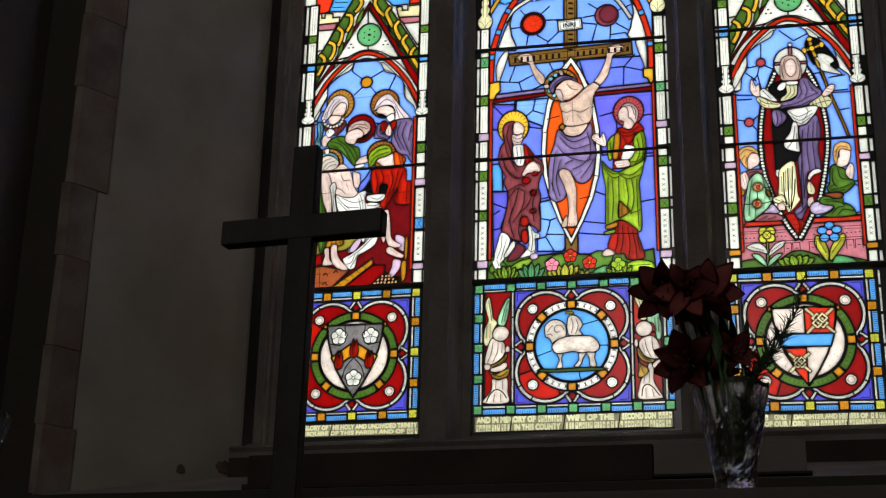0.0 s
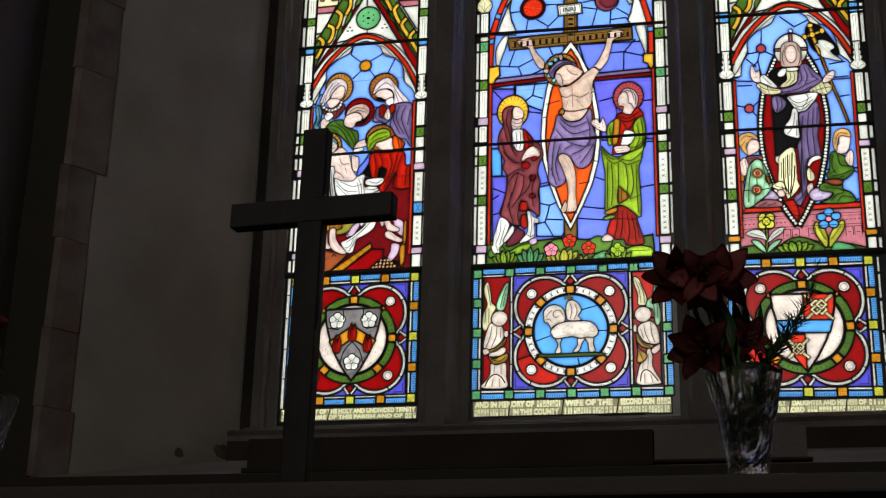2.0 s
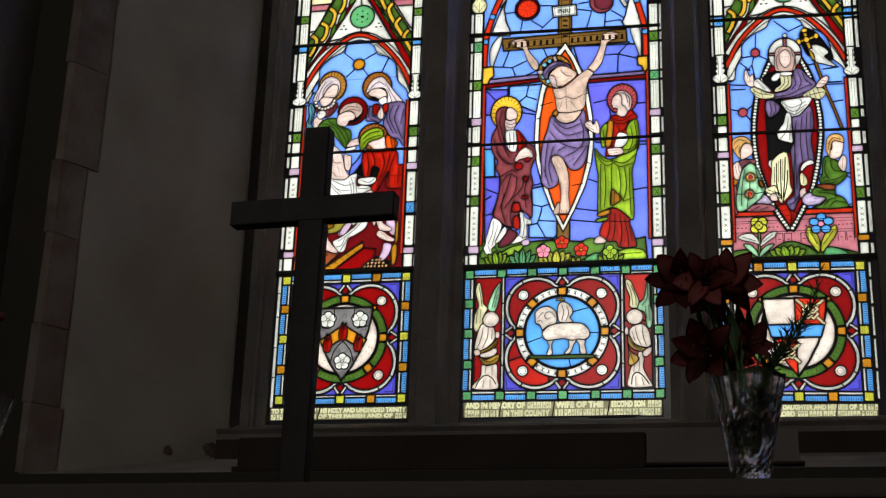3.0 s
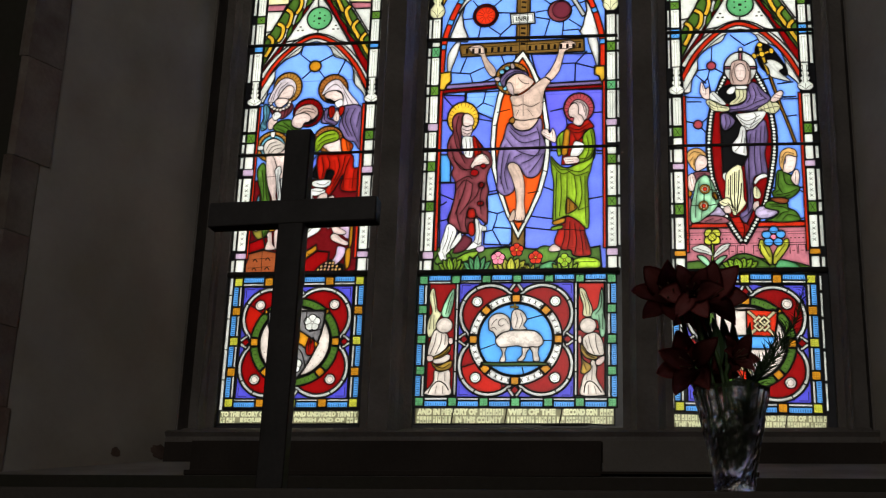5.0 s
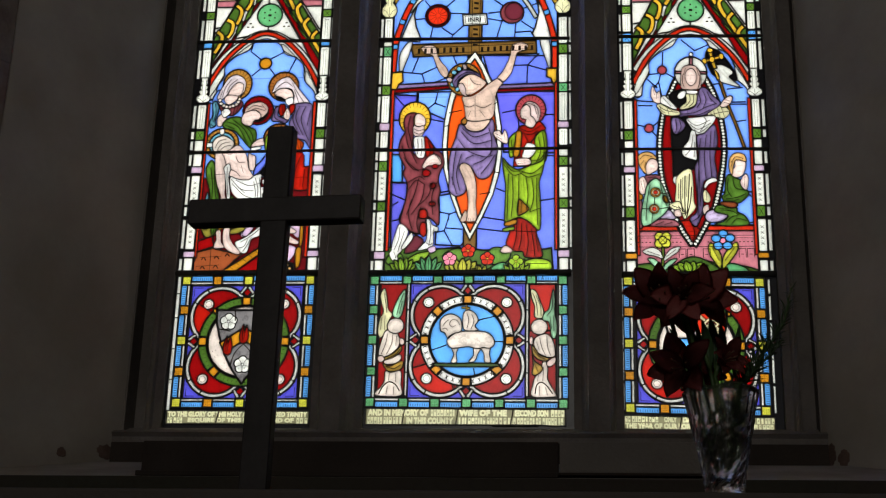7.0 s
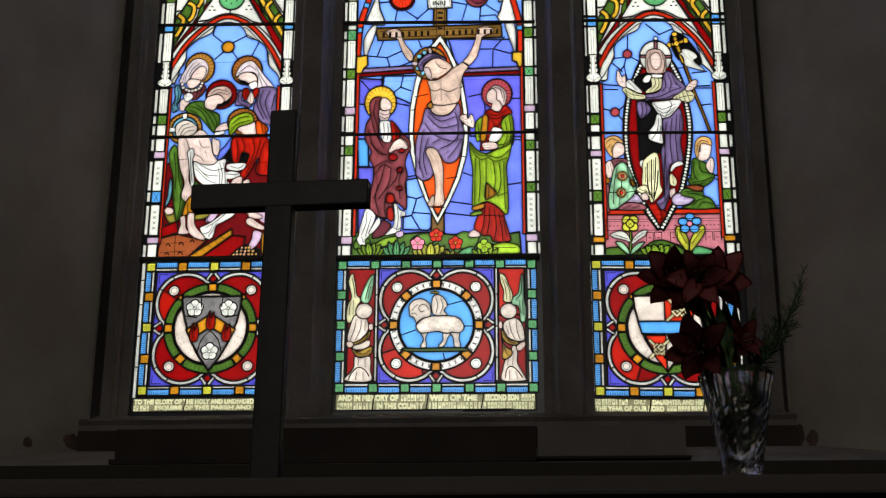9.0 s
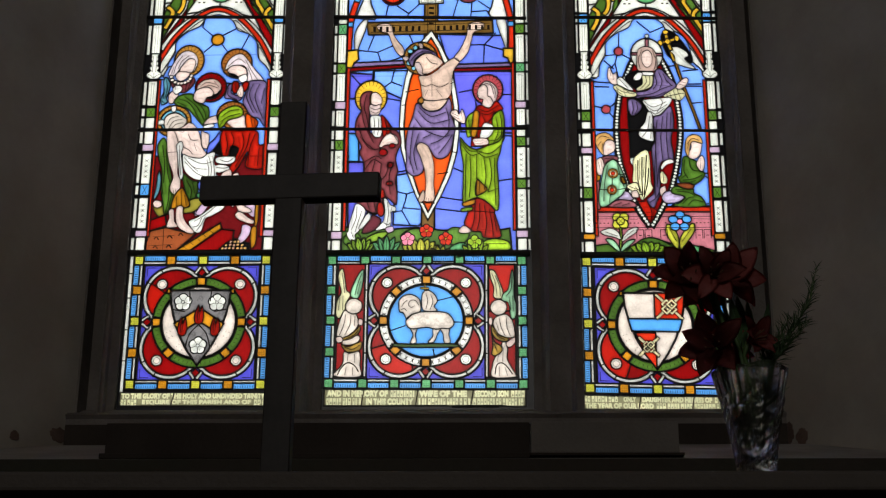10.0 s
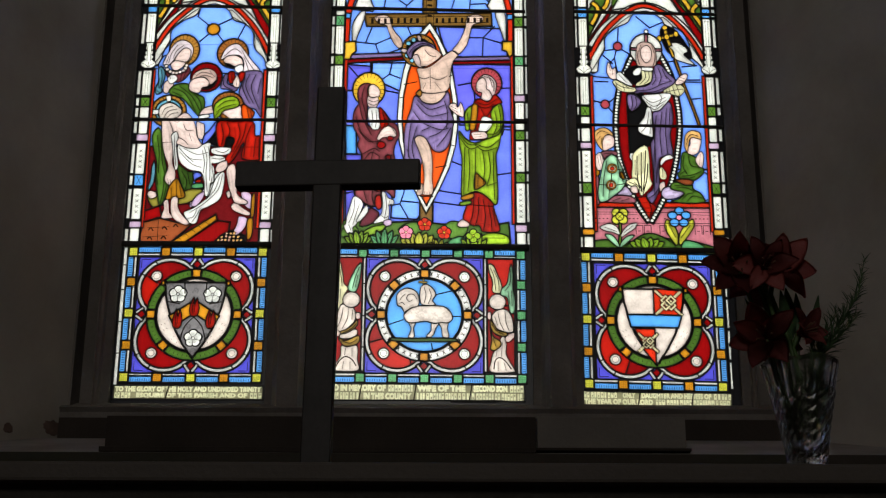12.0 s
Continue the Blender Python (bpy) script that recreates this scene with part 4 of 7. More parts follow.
# woman one
blob("sky", -220, 1462, -200, 1502, -183, 1497, -189, 1457, -212, 1444)
oval("ochre", -113, 1531, 65, 75)
rays(-113, 1531, 63, 73)
blob("veil", -200, 1464, -188, 1502, -171, 1538, -151, 1568, -119, 1579, -87, 1562, -74, 1529, -83, 1489, -97, 1473, -103, 1502, -123, 1515, -143, 1506, -157, 1480, -177, 1459)
fold(-177, 1471, -167, 1515, -143, 1556)
fold(-186, 1471, -178, 1502)
fold(-159, 1493, -145, 1529, -115, 1556)
soft(9, -153, 1538, -127, 1565)
soft(9, -190, 1479, -179, 1497)
blob("flesh", -151, 1480, -141, 1511, -111, 1541, -85, 1529, -89, 1489, -107, 1472, -137, 1473)
soft(6, -131, 1502, -115, 1509)
soft(6, -107, 1515, -93, 1513)
soft(6, -123, 1486, -101, 1489)
soft(6, -139, 1511, -117, 1529)
blob("flesh", -167, 1466, -149, 1480, -107, 1473, -115, 1450, -143, 1433, -163, 1447)
blob("maroon", -188, 1439, -165, 1417, -109, 1427, -91, 1452, -81, 1429, -103, 1395, -131, 1378, -167, 1394, -181, 1411)
fold(-117, 1418, -123, 1387)
fold(-99, 1431, -111, 1395)
fold(-173, 1422, -163, 1395)
oval("fleece", -186, 1455, 8, 8, lead=2.5)
oval("fleece", -180, 1439, 9, 8, lead=2.5)
oval("fleece", -167, 1429, 8, 8, lead=2.5)
oval("fleece", -153, 1423, 8, 8, lead=2.5)
oval("fleece", -139, 1423, 8, 8, lead=2.5)
oval("fleece", -125, 1427, 8, 8, lead=2.5)
oval("fleece", -111, 1434, 8, 8, lead=2.5)
oval("fleece", -103, 1445, 8, 8, lead=2.5)
oval("fleece", -99, 1459, 8, 8, lead=2.5)
blob("teal", -218, 1438, -204, 1452, -188, 1422, -191, 1386, -200, 1356, -195, 1334, -218, 1323, -224, 1351, -214, 1386)
fold(-206, 1439, -200, 1395, -208, 1351)
fold(-212, 1395, -214, 1351)
fold(-216, 1338, -202, 1327)
blob("flesh", -191, 1367, -176, 1386, -149, 1372, -157, 1351, -171, 1328, -188, 1333)
blob("linen", -176, 1394, -165, 1412, -145, 1412, -133, 1395, -147, 1377, -163, 1372)
soft(6, -167, 1395, -145, 1399)
soft(6, -178, 1360, -165, 1342)
# woman two
oval("halobrown", 96, 1517, 67, 70)
rays(96, 1517, 65, 68)
oval("black", 101, 1495, 43, 50)
blob("veil", 46, 1487, 59, 1530, 85, 1556, 116, 1562, 142, 1535, 177, 1486, 217, 1433, 179, 1431, 143, 1430, 146, 1466, 132, 1502, 98, 1508, 63, 1494)
fold(71, 1517, 103, 1539, 135, 1517)
fold(134, 1530, 162, 1481, 191, 1437)
fold(144, 1499, 160, 1459, 167, 1434)
fold(59, 1503, 87, 1530)
soft(9, 102, 1548, 130, 1530)
soft(9, 153, 1486, 179, 1441)
blob("flesh", 57, 1484, 72, 1502, 104, 1508, 136, 1490, 143, 1463, 126, 1454, 107, 1454, 86, 1466, 65, 1471)
soft(6, 77, 1487, 93, 1490)
soft(6, 105, 1486, 125, 1481)
soft(6, 94, 1468, 114, 1463)
blob("linen", 107, 1450, 138, 1464, 144, 1431, 120, 1425)
blob("purple", 144, 1427, 222, 1431, 232, 1371, 232, 1291, 231, 1220, 205, 1254, 173, 1265, 146, 1300, 132, 1335, 142, 1378)
blob("purple", 53, 1368, 65, 1413, 86, 1418, 79, 1378, 112, 1361, 129, 1356, 113, 1338, 81, 1347, 55, 1351)
fold(173, 1419, 159, 1361, 195, 1282)
fold(201, 1419, 183, 1353, 221, 1256)
fold(222, 1397, 211, 1326)
fold(153, 1397, 147, 1352, 179, 1282)
fold(65, 1400, 67, 1365, 105, 1345)
soft(10, 189, 1397, 177, 1343)
soft(10, 220, 1353, 224, 1274)
soft(10, 161, 1326, 187, 1282)
blob("vermil", 84, 1427, 108, 1427, 110, 1387, 92, 1373, 82, 1399)
blob("vermil", 131, 1427, 152, 1427, 149, 1397, 131, 1378, 125, 1406)
blob("flesh", 110, 1396, 120, 1414, 132, 1388, 131, 1360, 116, 1356, 103, 1373)
line(1.6, 115, 1396, 120, 1365)
fold(94, 1419, 98, 1387)
# man with red halo
blob("green", -167, 1337, -139, 1368, -91, 1373, -77, 1352, -46, 1325, -16, 1308, -11, 1264, -27, 1229, -40, 1228, -84, 1280, -109, 1306, -143, 1315)
fold(-145, 1351, -95, 1325, -49, 1247)
fold(-121, 1360, -69, 1316, -29, 1247)
fold(-81, 1343, -36, 1299, -21, 1247)
fold(-151, 1334, -111, 1316)
soft(12, -105, 1343, -60, 1290)
soft(12, -45, 1308, -22, 1264)
oval("red", -11, 1403, 68, 69)
rays(-11, 1403, 66, 67)
oval("black", -13, 1396, 48, 49)
blob("brownhair", -72, 1385, -66, 1417, -38, 1439, -1, 1444, 27, 1426, 34, 1396, 8, 1368, -6, 1394, -27, 1404, -57, 1394)
fold(-56, 1409, -29, 1427, 12, 1418)
fold(-51, 1400, -19, 1413, 21, 1400)
fold(3, 1431, 24, 1405)
blob("flesh", -83, 1359, -72, 1390, -27, 1404, 2, 1382, -4, 1360, -24, 1355, -38, 1329, -71, 1337)
soft(6, -58, 1376, -37, 1382)
soft(6, -29, 1382, -13, 1378)
soft(6, -59, 1352, -40, 1352)
# halo, head and body
oval("ochre", -161, 1245, 75, 74)
rays(-161, 1245, 73, 72)
oval("teal", -161, 1244, 57, 56)
oval("black", -159, 1239, 47, 46, lead=3)
blob("linen", -175, 1314, -157, 1316, -155, 1292, -171, 1290)
blob("linen", -234, 1247, -206, 1251, -204, 1231, -232, 1230)
blob("flesh", -185, 1202, -152, 1213, -120, 1220, -96, 1237, -73, 1229, -50, 1195, -39, 1159, -32, 1125, -9, 1091, -3, 1077, -46, 1064, -86, 1077, -110, 1086, -128, 1125, -146, 1168, -164, 1185)
soft(8, -118, 1202, -96, 1221, -71, 1212)
soft(8, -94, 1194, -76, 1159, -43, 1151)
soft(8, -116, 1168, -92, 1151, -78, 1116)
soft(8, -74, 1134, -49, 1125, -36, 1099)
soft(8, -96, 1099, -63, 1091, -32, 1091)
soft(8, -128, 1185, -114, 1142)
soft(8, -84, 1168, -90, 1133)
fold(-94, 1185, -80, 1158, -50, 1158)
fold(-114, 1125, -88, 1112, -69, 1091)
line(1.6, -142, 1202, -118, 1194, -100, 1216)
line(1.6, -67, 1142, -55, 1108)
blob("fleece", -196, 1215, -202, 1244, -192, 1270, -161, 1283, -131, 1273, -106, 1248, -118, 1220, -148, 1209, -182, 1204)
fold(-189, 1228, -175, 1258, -143, 1268)
fold(-180, 1215, -161, 1245, -126, 1254)
fold(-167, 1213, -149, 1232, -120, 1238)
blob("flesh", -186, 1202, -171, 1212, -148, 1185, -132, 1133, -134, 1097, -130, 1048, -128, 1004, -114, 970, -114, 921, -126, 904, -150, 921, -156, 947, -146, 995, -168, 1055, -180, 1114, -185, 1168)
soft(8, -164, 1185, -148, 1133, -146, 1065)
soft(8, -138, 1048, -138, 997)
soft(8, -164, 1116, -156, 1065)
line(2.5, -178, 1101, -134, 1103)
line(1.6, -144, 938, -138, 913)
line(1.6, -134, 934, -128, 910)
blob("flesh", -32, 1229, -11, 1259, 28, 1271, 45, 1260, 42, 1242, 14, 1233, -20, 1229)
soft(5, -3, 1251, 33, 1256)
blob("linen", -29, 1223, 7, 1231, 12, 1217, -27, 1210)
blob("flesh", -38, 1169, -38, 1198, -22, 1191, -6, 1182, -4, 1134, -10, 1116, -30, 1124)
soft(6, -23, 1182, -15, 1134)
blob("blue", -4, 1134, 19, 1161, 48, 1204, 50, 1169, 21, 1117, -9, 1093)
blob("linen", -142, 1133, -122, 1151, -112, 1125, -118, 1091, -104, 997, -116, 978, -126, 1031, -136, 1099)
fold(-128, 1133, -124, 1065, -114, 997)
# man with lime cap
oval("halobrown", 89, 1273, 66, 63)
rays(89, 1273, 64, 61)
poly("black", 48, 1199, 135, 1208, 142, 1084, 63, 1078, 14, 1100, 43, 1143, lead=3)
blob("flesh", 65, 1242, 86, 1252, 135, 1273, 150, 1239, 148, 1203, 119, 1199, 88, 1219)
soft(6, 99, 1234, 117, 1240)
soft(6, 112, 1217, 130, 1217)
blob("lime", 29, 1256, 39, 1285, 71, 1308, 106, 1315, 131, 1300, 136, 1273, 116, 1260, 74, 1247, 55, 1221, 35, 1211)
fold(44, 1264, 76, 1291, 118, 1298)
fold(42, 1243, 73, 1265, 123, 1280)
fold(39, 1225, 53, 1247)
blob("vermil", 47, 1193, 119, 1198, 200, 1196, 210, 1135, 237, 1127, 241, 1031, 161, 1031, 165, 1101, 129, 1032, 104, 1005, 88, 1021, 111, 1075, 124, 1118, 93, 1126, 83, 1084, 57, 1087)
fold(65, 1187, 76, 1135, 71, 1092)
fold(89, 1191, 103, 1152, 86, 1101)
fold(136, 1187, 146, 1135, 120, 1058)
fold(169, 1187, 156, 1118, 114, 1032)
fold(192, 1183, 172, 1118, 168, 1037)
fold(212, 1118, 208, 1037)
fold(228, 1118, 230, 1037)
soft(12, 121, 1169, 131, 1127)
soft(12, 186, 1152, 182, 1101)
soft(12, 198, 1084, 196, 1037)
soft(12, 217, 1101, 220, 1042)
blob("orange", 147, 1277, 181, 1260, 202, 1239, 191, 1212, 155, 1207)
fold(169, 1260, 179, 1217)
fold(185, 1247, 191, 1217)
# shroud and legs
blob("linen", 30, 925, 55, 959, 79, 967, 64, 889, 38, 839, 16, 829, 23, 863, 33, 897)
blob("linen", -2, 972, 28, 998, 46, 989, 50, 930, 34, 912, 9, 922)
fold(40, 947, 35, 897, 22, 847)
blob("flesh", 98, 973, 108, 998, 131, 1002, 142, 947, 145, 897, 154, 864, 192, 839, 188, 826, 159, 826, 140, 831, 114, 897, 104, 939)
blob("flesh", 128, 822, 147, 831, 180, 806, 207, 789, 202, 776, 174, 781, 134, 801)
soft(8, 117, 973, 128, 914, 138, 855)
soft(8, 148, 818, 180, 793)
soft(8, 106, 964, 116, 905)
blob("flesh", 103, 876, 115, 885, 122, 864, 113, 851)
blob("linen", -110, 1091, -78, 1078, -31, 1074, -9, 1091, 14, 1100, 27, 1095, 24, 1065, 30, 1040, 49, 1044, 86, 1036, 88, 1018, 51, 1006, 36, 1002, 49, 930, 34, 914, 36, 872, 25, 858, 13, 872, 9, 930, -5, 964, -24, 972, -60, 980, -98, 1014, -110, 1057)
blob("linen", 38, 1077, 108, 1079, 110, 1057, 86, 1044, 49, 1047, 31, 1057)
blob("linen", 56, 939, 79, 967, 92, 960, 91, 905, 78, 847, 32, 814, 2, 797, -10, 747, -32, 737, -53, 758, -67, 788, -36, 804, 0, 830, 29, 858, 43, 897)
fold(-106, 1078, -59, 1031, -5, 1023)
fold(-100, 1057, -50, 1006, -7, 989)
fold(-86, 1074, -29, 1048, 17, 1057)
fold(-1, 1082, 14, 1031, 14, 964, 24, 880)
fold(17, 1082, 27, 1015, 31, 930)
fold(-7, 1065, 4, 1014, 3, 964)
fold(34, 1031, 67, 1027, 86, 1032)
fold(48, 1066, 81, 1057, 104, 1071)
fold(83, 956, 68, 889, 16, 830, -43, 788)
fold(72, 947, 55, 889, 22, 847)
fold(-13, 805, -26, 771, -49, 763)
fold(1, 809, -12, 779, -31, 747)
fold(-73, 1040, -43, 1014)
soft(9, -69, 1057, -29, 1057)
soft(9, -43, 1014, -11, 1006)
soft(9, 14, 964, 19, 897)
soft(9, 60, 880, 31, 839)
soft(9, -20, 788, -41, 755)
blob("flesh", 52, 984, 67, 1010, 96, 1019, 102, 994, 86, 972, 62, 967)
soft(6, 66, 985, 89, 1002)
blob("amber", -146, 845, -134, 905, -108, 938, -92, 922, -67, 863, -88, 849, -122, 849)
fold(-126, 896, -124, 854)
fold(-108, 926, -102, 854)
fold(-92, 905, -82, 859)
blob("flesh", -154, 837, -134, 841, -126, 787, -108, 771, -120, 762, -156, 762, -158, 779, -150, 804)
blob("flesh", -122, 849, -96, 854, -92, 812, -74, 779, -43, 746, -50, 733, -88, 746, -118, 779)
soft(8, -142, 829, -136, 779)
soft(8, -108, 837, -102, 796, -72, 755)
line(2, -212, 721, -123, 726)
line(2, -228, 681, -129, 687)
line(2.5, -169, 756, -167, 647)
line(2.5, -93, 687, -68, 667)
line(2.5, -66, 704, -41, 685)
line(2.5, -39, 721, -14, 702)
line(2.5, -12, 739, 11, 719)
line(2.5, 14, 756, 38, 737)
line(5, -206, 711, -198, 721, -188, 708)
line(5, -151, 716, -143, 726, -131, 714)
line(5, -105, 726, -97, 736, -87, 726)
line(5, -208, 672, -200, 681, -190, 669)
line(5, -153, 674, -143, 684, -133, 672)
rnd = random.Random(8)
for r in range(4):
    for c in range(9 - 2 * r):
        x, z = 62 + 18 * r + 16 * c + rnd.uniform(-2, 2), 653 + 15 * r + rnd.uniform(-2, 2)
        oval("tan" if rnd.random() < 0.4 else "peach", x, z, 7.5, 6.5, rnd.uniform(0, 90), lead=2.4, n=7)
lead(-64, 1693, -18, 1654)
lead(82, 1683, 29, 1654)
lead(145, 1659, 113, 1585)
lead(26, 1609, 52, 1574)
lead(-12, 1609, -50, 1573)
lead(-58, 1728, -64, 1693)
oval("amber", 6, 1632, 27, 27)
for s in (-1, 1):
    x0, x1, f0, f1 = ((-283, -244, -303, -288), (251, 290, 294, 304))[s > 0]
    rect("black", min(x0 - 8, f0 - 30), max(x1 + 8, f1 + 30), 640, 2060, lead=0)
    rect("scarlet", *((-239, -229), (233, 246))[s > 0], 720, 1440, lead=4)
    pillar(x0, x1, f0, f1, "white", 2050, 1900, "green", 1892, 1862, "white", 1855, 1745, "azure", 1738, 1716, "white", 1705, 1560, "white", 1432, 1320, "green", 1306, 1268,
           "white", 1260, 1215, "white", 1196, 1142, "mauve", 1136, 1110, "white", 1094, 960, "azure", 952, 908, "white", 892, 760, "mauve", 746, 724, "white", 716, 654)
    finial((x0 + x1) / 2, 1445, 1560, 28)
rect("white", -300, -284, 58, 636, lead=4)
for z in (190, 320, 455, 560):
    line(5, -300, z, -284, z)
border((-261, -128, 5, 137, 267), (92, 223, 356, 488, 617), ("citron", "amber"))
shift(3, 1)
quatrefoil(351, "moss", (0, 90, 180, 228, 312), (-1, 1, 150, 262))
shield_field("grey")
line(5, -45, 486, -42, 440)
line(5, 45, 486, 42, 440)
line(5, -112, 405, -60, 395)
line(5, 112, 405, 60, 395)
line(5, 0, 340, -35, 300, -50, 240)
line(5, 0, 340, 35, 300, 52, 240)
for x, z in ((0, 450), (-92, 392), (88, 388), (-22, 300), (26, 296), (-44, 258), (50, 262), (4, 200), (-100, 466), (102, 464)):
    soft(6, x - 12, z - 8, x - 2, z + 10, x + 11, z + 3, x + 5, z - 9)
    soft(5, x - 4, z - 2, x + 3, z + 2)
poly("amber", -101, 345, 0, 412, 103, 345, 82, 302, 0, 355, -78, 302, lead=7)
for x, z in ((-66, 332), (0, 382), (68, 332)):
    blob("vermil", x - 13, z - 36, x + 12, z - 36, x + 19, z - 4, x + 10, z + 38, x + 1, z + 12, x - 5, z + 42, x - 19, z - 4, lead=4)
    fold(x - 6, z - 26, x - 8, z + 4, x - 5, z + 24)
    line(2.5, x, z - 22, x + 2, z + 8)
for x, z in ((-70, 436), (70, 434), (2, 252)):
    rose("white", x, z, 33, "grisaille")
shift(0, 0)
inscription(-296, 296, 4, (-88,), (("TO THE GLORY OF THE HOLY AND UNDIVIDED TRINITY", -290, 290),),
            ((None, -290, -215), ("ESQUIRE OF THIS PARISH AND OF", -205, 235), (None, 245, 292)))
glaze("L")

# ---- the middle light with the crucifixion ----
light("C")
rect("black", -500, 500, -40, 660, lead=0)
mosaic(("sky", "sky", "blue", "azure"), -340, 360, 1960, 2900, 5, 7, 11)
rect("sky", -345, 365, 1450, 1962, lead=0)
rect("blue", -345, 365, 640, 1452, lead=0)
poly("sky", -240, 1475, -60, 1475, -110, 1340, -190, 1380, -242, 1410)
poly("blue", 45, 1648, 333, 1639, 345, 1498, 97, 1505, 71, 1551)
poly("violet", 105, 1473, 362, 1466, 362, 1178, 140, 1186)
poly("violet", -339, 1466, -240, 1459, -241, 1405, -314, 1343, -343, 1344)
poly("azure", -341, 1182, -296, 1181, -291, 1050, -336, 1051)
poly("violet", -336, 1051, -259, 1050, -246, 678, -329, 679)
poly("sky", -136, 989, -40, 1005, 3, 817, -35, 763, -142, 769)
lead(-205, 1837, -256, 1834)
lead(-179, 1799, -190, 1738)
lead(-139, 1788, -90, 1751, -98, 1732)
lead(-90, 1751, -43, 1797)
lead(-103, 1860, -17, 1854)
lead(-123, 1893, -84, 1928)
lead(-193, 1894, -217, 1925)
lead(67, 1855, 125, 1862)
lead(67, 1828, 126, 1815, 102, 1729)
lead(187, 1804, 181, 1727)
lead(213, 1810, 265, 1771)
lead(183, 1757, 251, 1761, 264, 1745)
lead(221, 1875, 277, 1897)
lead(132, 1890, 91, 1922)
lead(-306, 1574, -222, 1564, -158, 1594)
lead(-222, 1564, -204, 1509)
lead(-237, 1650, -264, 1574)
lead(-87, 1650, -71, 1610)
lead(-171, 1519, -109, 1544)
lead(146, 1595, 240, 1596, 289, 1651)
lead(240, 1596, 325, 1568)
lead(240, 1596, 236, 1494)
lead(-332, 1456, -289, 1405)
lead(-233, 1471, -236, 1408)
lead(-190, 1397, -160, 1421, -115, 1403)
lead(-160, 1421, -148, 1479)
lead(-181, 1345, -123, 1333)
lead(133, 1370, 196, 1383)
lead(201, 1332, 206, 1288)
lead(316, 1357, 356, 1358)
lead(-342, 1054, -285, 1053)
lead(-342, 1003, -274, 971)
lead(-344, 874, -288, 886)
lead(-339, 942, -306, 963)
lead(-126, 1004, -92, 1010)
lead(-128, 916, -87, 905, -49, 918)
lead(-87, 905, -91, 881, -106, 831, -144, 823)
lead(-106, 831, -69, 763)
lead(-100, 843, -32, 837)
lead(111, 1019, 148, 1003)
lead(54, 890, 146, 875)
lead(294, 961, 355, 970)
lead(29, 840, 143, 825)
lead(304, 1166, 356, 1165)
# the beam of the painted cross and sky
poly("beam", -19, 2072, 40, 2065, 29, 671, -25, 674)
poly("beam", -274, 1709, 276, 1715, 279, 1651, -263, 1648)
line(3, -253, 1692, 264, 1700)
line(3, -253, 1661, 263, 1670)
line(3, -7, 2042, -6, 1650)
line(3, 29, 2038, 27, 1647)
poly("purple", -354, 1513, -97, 1524, -97, 1505, -354, 1491)
poly("red", -354, 1491, -97, 1505, -97, 1488, -354, 1471)
poly("purple", 102, 1502, 365, 1509, 365, 1490, 101, 1483)
poly("red", 101, 1483, 365, 1490, 364, 1472, 101, 1467)
line(11, -238, 1684, -238, 1667)
line(11, -210, 1684, -210, 1667)
line(11, -182, 1684, -182, 1667)
line(11, -154, 1684, -154, 1667)
line(11, -126, 1686, -126, 1669)
line(11, -98, 1686, -98, 1669)
line(11, -70, 1686, -71, 1669)
line(11, -43, 1686, -43, 1669)
line(11, 40, 1686, 40, 1669)
line(11, 67, 1686, 67, 1669)
line(11, 95, 1686, 95, 1669)
line(11, 122, 1689, 122, 1672)
line(11, 150, 1688, 149, 1672)
line(11, 177, 1688, 176, 1672)
line(11, 204, 1688, 204, 1671)
line(11, 231, 1688, 231, 1671)
line(11, 258, 1688, 258, 1671)
line(10, 5, 2012, 20, 2009)
line(10, 5, 1986, 19, 1983)
line(10, 4, 1960, 19, 1958)
line(10, 4, 1934, 19, 1932)
line(10, 4, 1909, 19, 1906)
line(10, 3, 1883, 18, 1881)
line(10, 2, 1778, 17, 1776)
line(10, 2, 1753, 17, 1751)
line(10, 2, 1728, 16, 1726)
line(10, 2, 1703, 16, 1700)
oval("wine", -159, 1849, 56, 57)
oval("scarlet", -159, 1849, 46, 46)
oval("maroon", 170, 1855, 52, 54)
oval("murrey", 178, 1861, 41, 43, lead=1.5)
poly("white", -49, 1851, 57, 1854, 62, 1800, -44, 1797)
poly("grisaille", -246, 1930, -256, 1892, -264, 1856, -255, 1798, -231, 1735, -238, 1722, -322, 1730, -306, 1777, -287, 1830)
blob("grisaille", -294, 1713, -269, 1722, -279, 1667, -304, 1591, -316, 1548, -325, 1649)
poly("grisaille", 272, 1930, 283, 1900, 288, 1853, 272, 1780, 258, 1749, 272, 1728, 345, 1721, 325, 1802, 300, 1880)
blob("grisaille", 293, 1713, 333, 1715, 340, 1626, 336, 1572, 320, 1617)
band("white", 19, -287, 1872, -244, 1930, -182, 1970, -115, 2008)
band("white", 18, 277, 1827, 234, 1905, 190, 1961)
band("scarlet", 25, -350, 1554, -343, 1708, -320, 1806, -282, 1906, -234, 1980)
band("scarlet", 25, 357, 1568, 358, 1660, 353, 1728, 326, 1840, 296, 1924)
band("gold", 19, -378, 1882, -348, 1936, -312, 1996)
band("gold", 18, 386, 1854, 363, 1901, 339, 1949)
oval("azure", -272, 1925, 17, 17, 20, n=4)
oval("azure", -316, 1822, 17, 17, 28, n=4)
oval("azure", -345, 1700, 17, 17, 42, n=4)
oval("azure", 322, 1852, 17, 17, 66, n=4)
oval("azure", 356, 1696, 17, 17, 46, n=4)
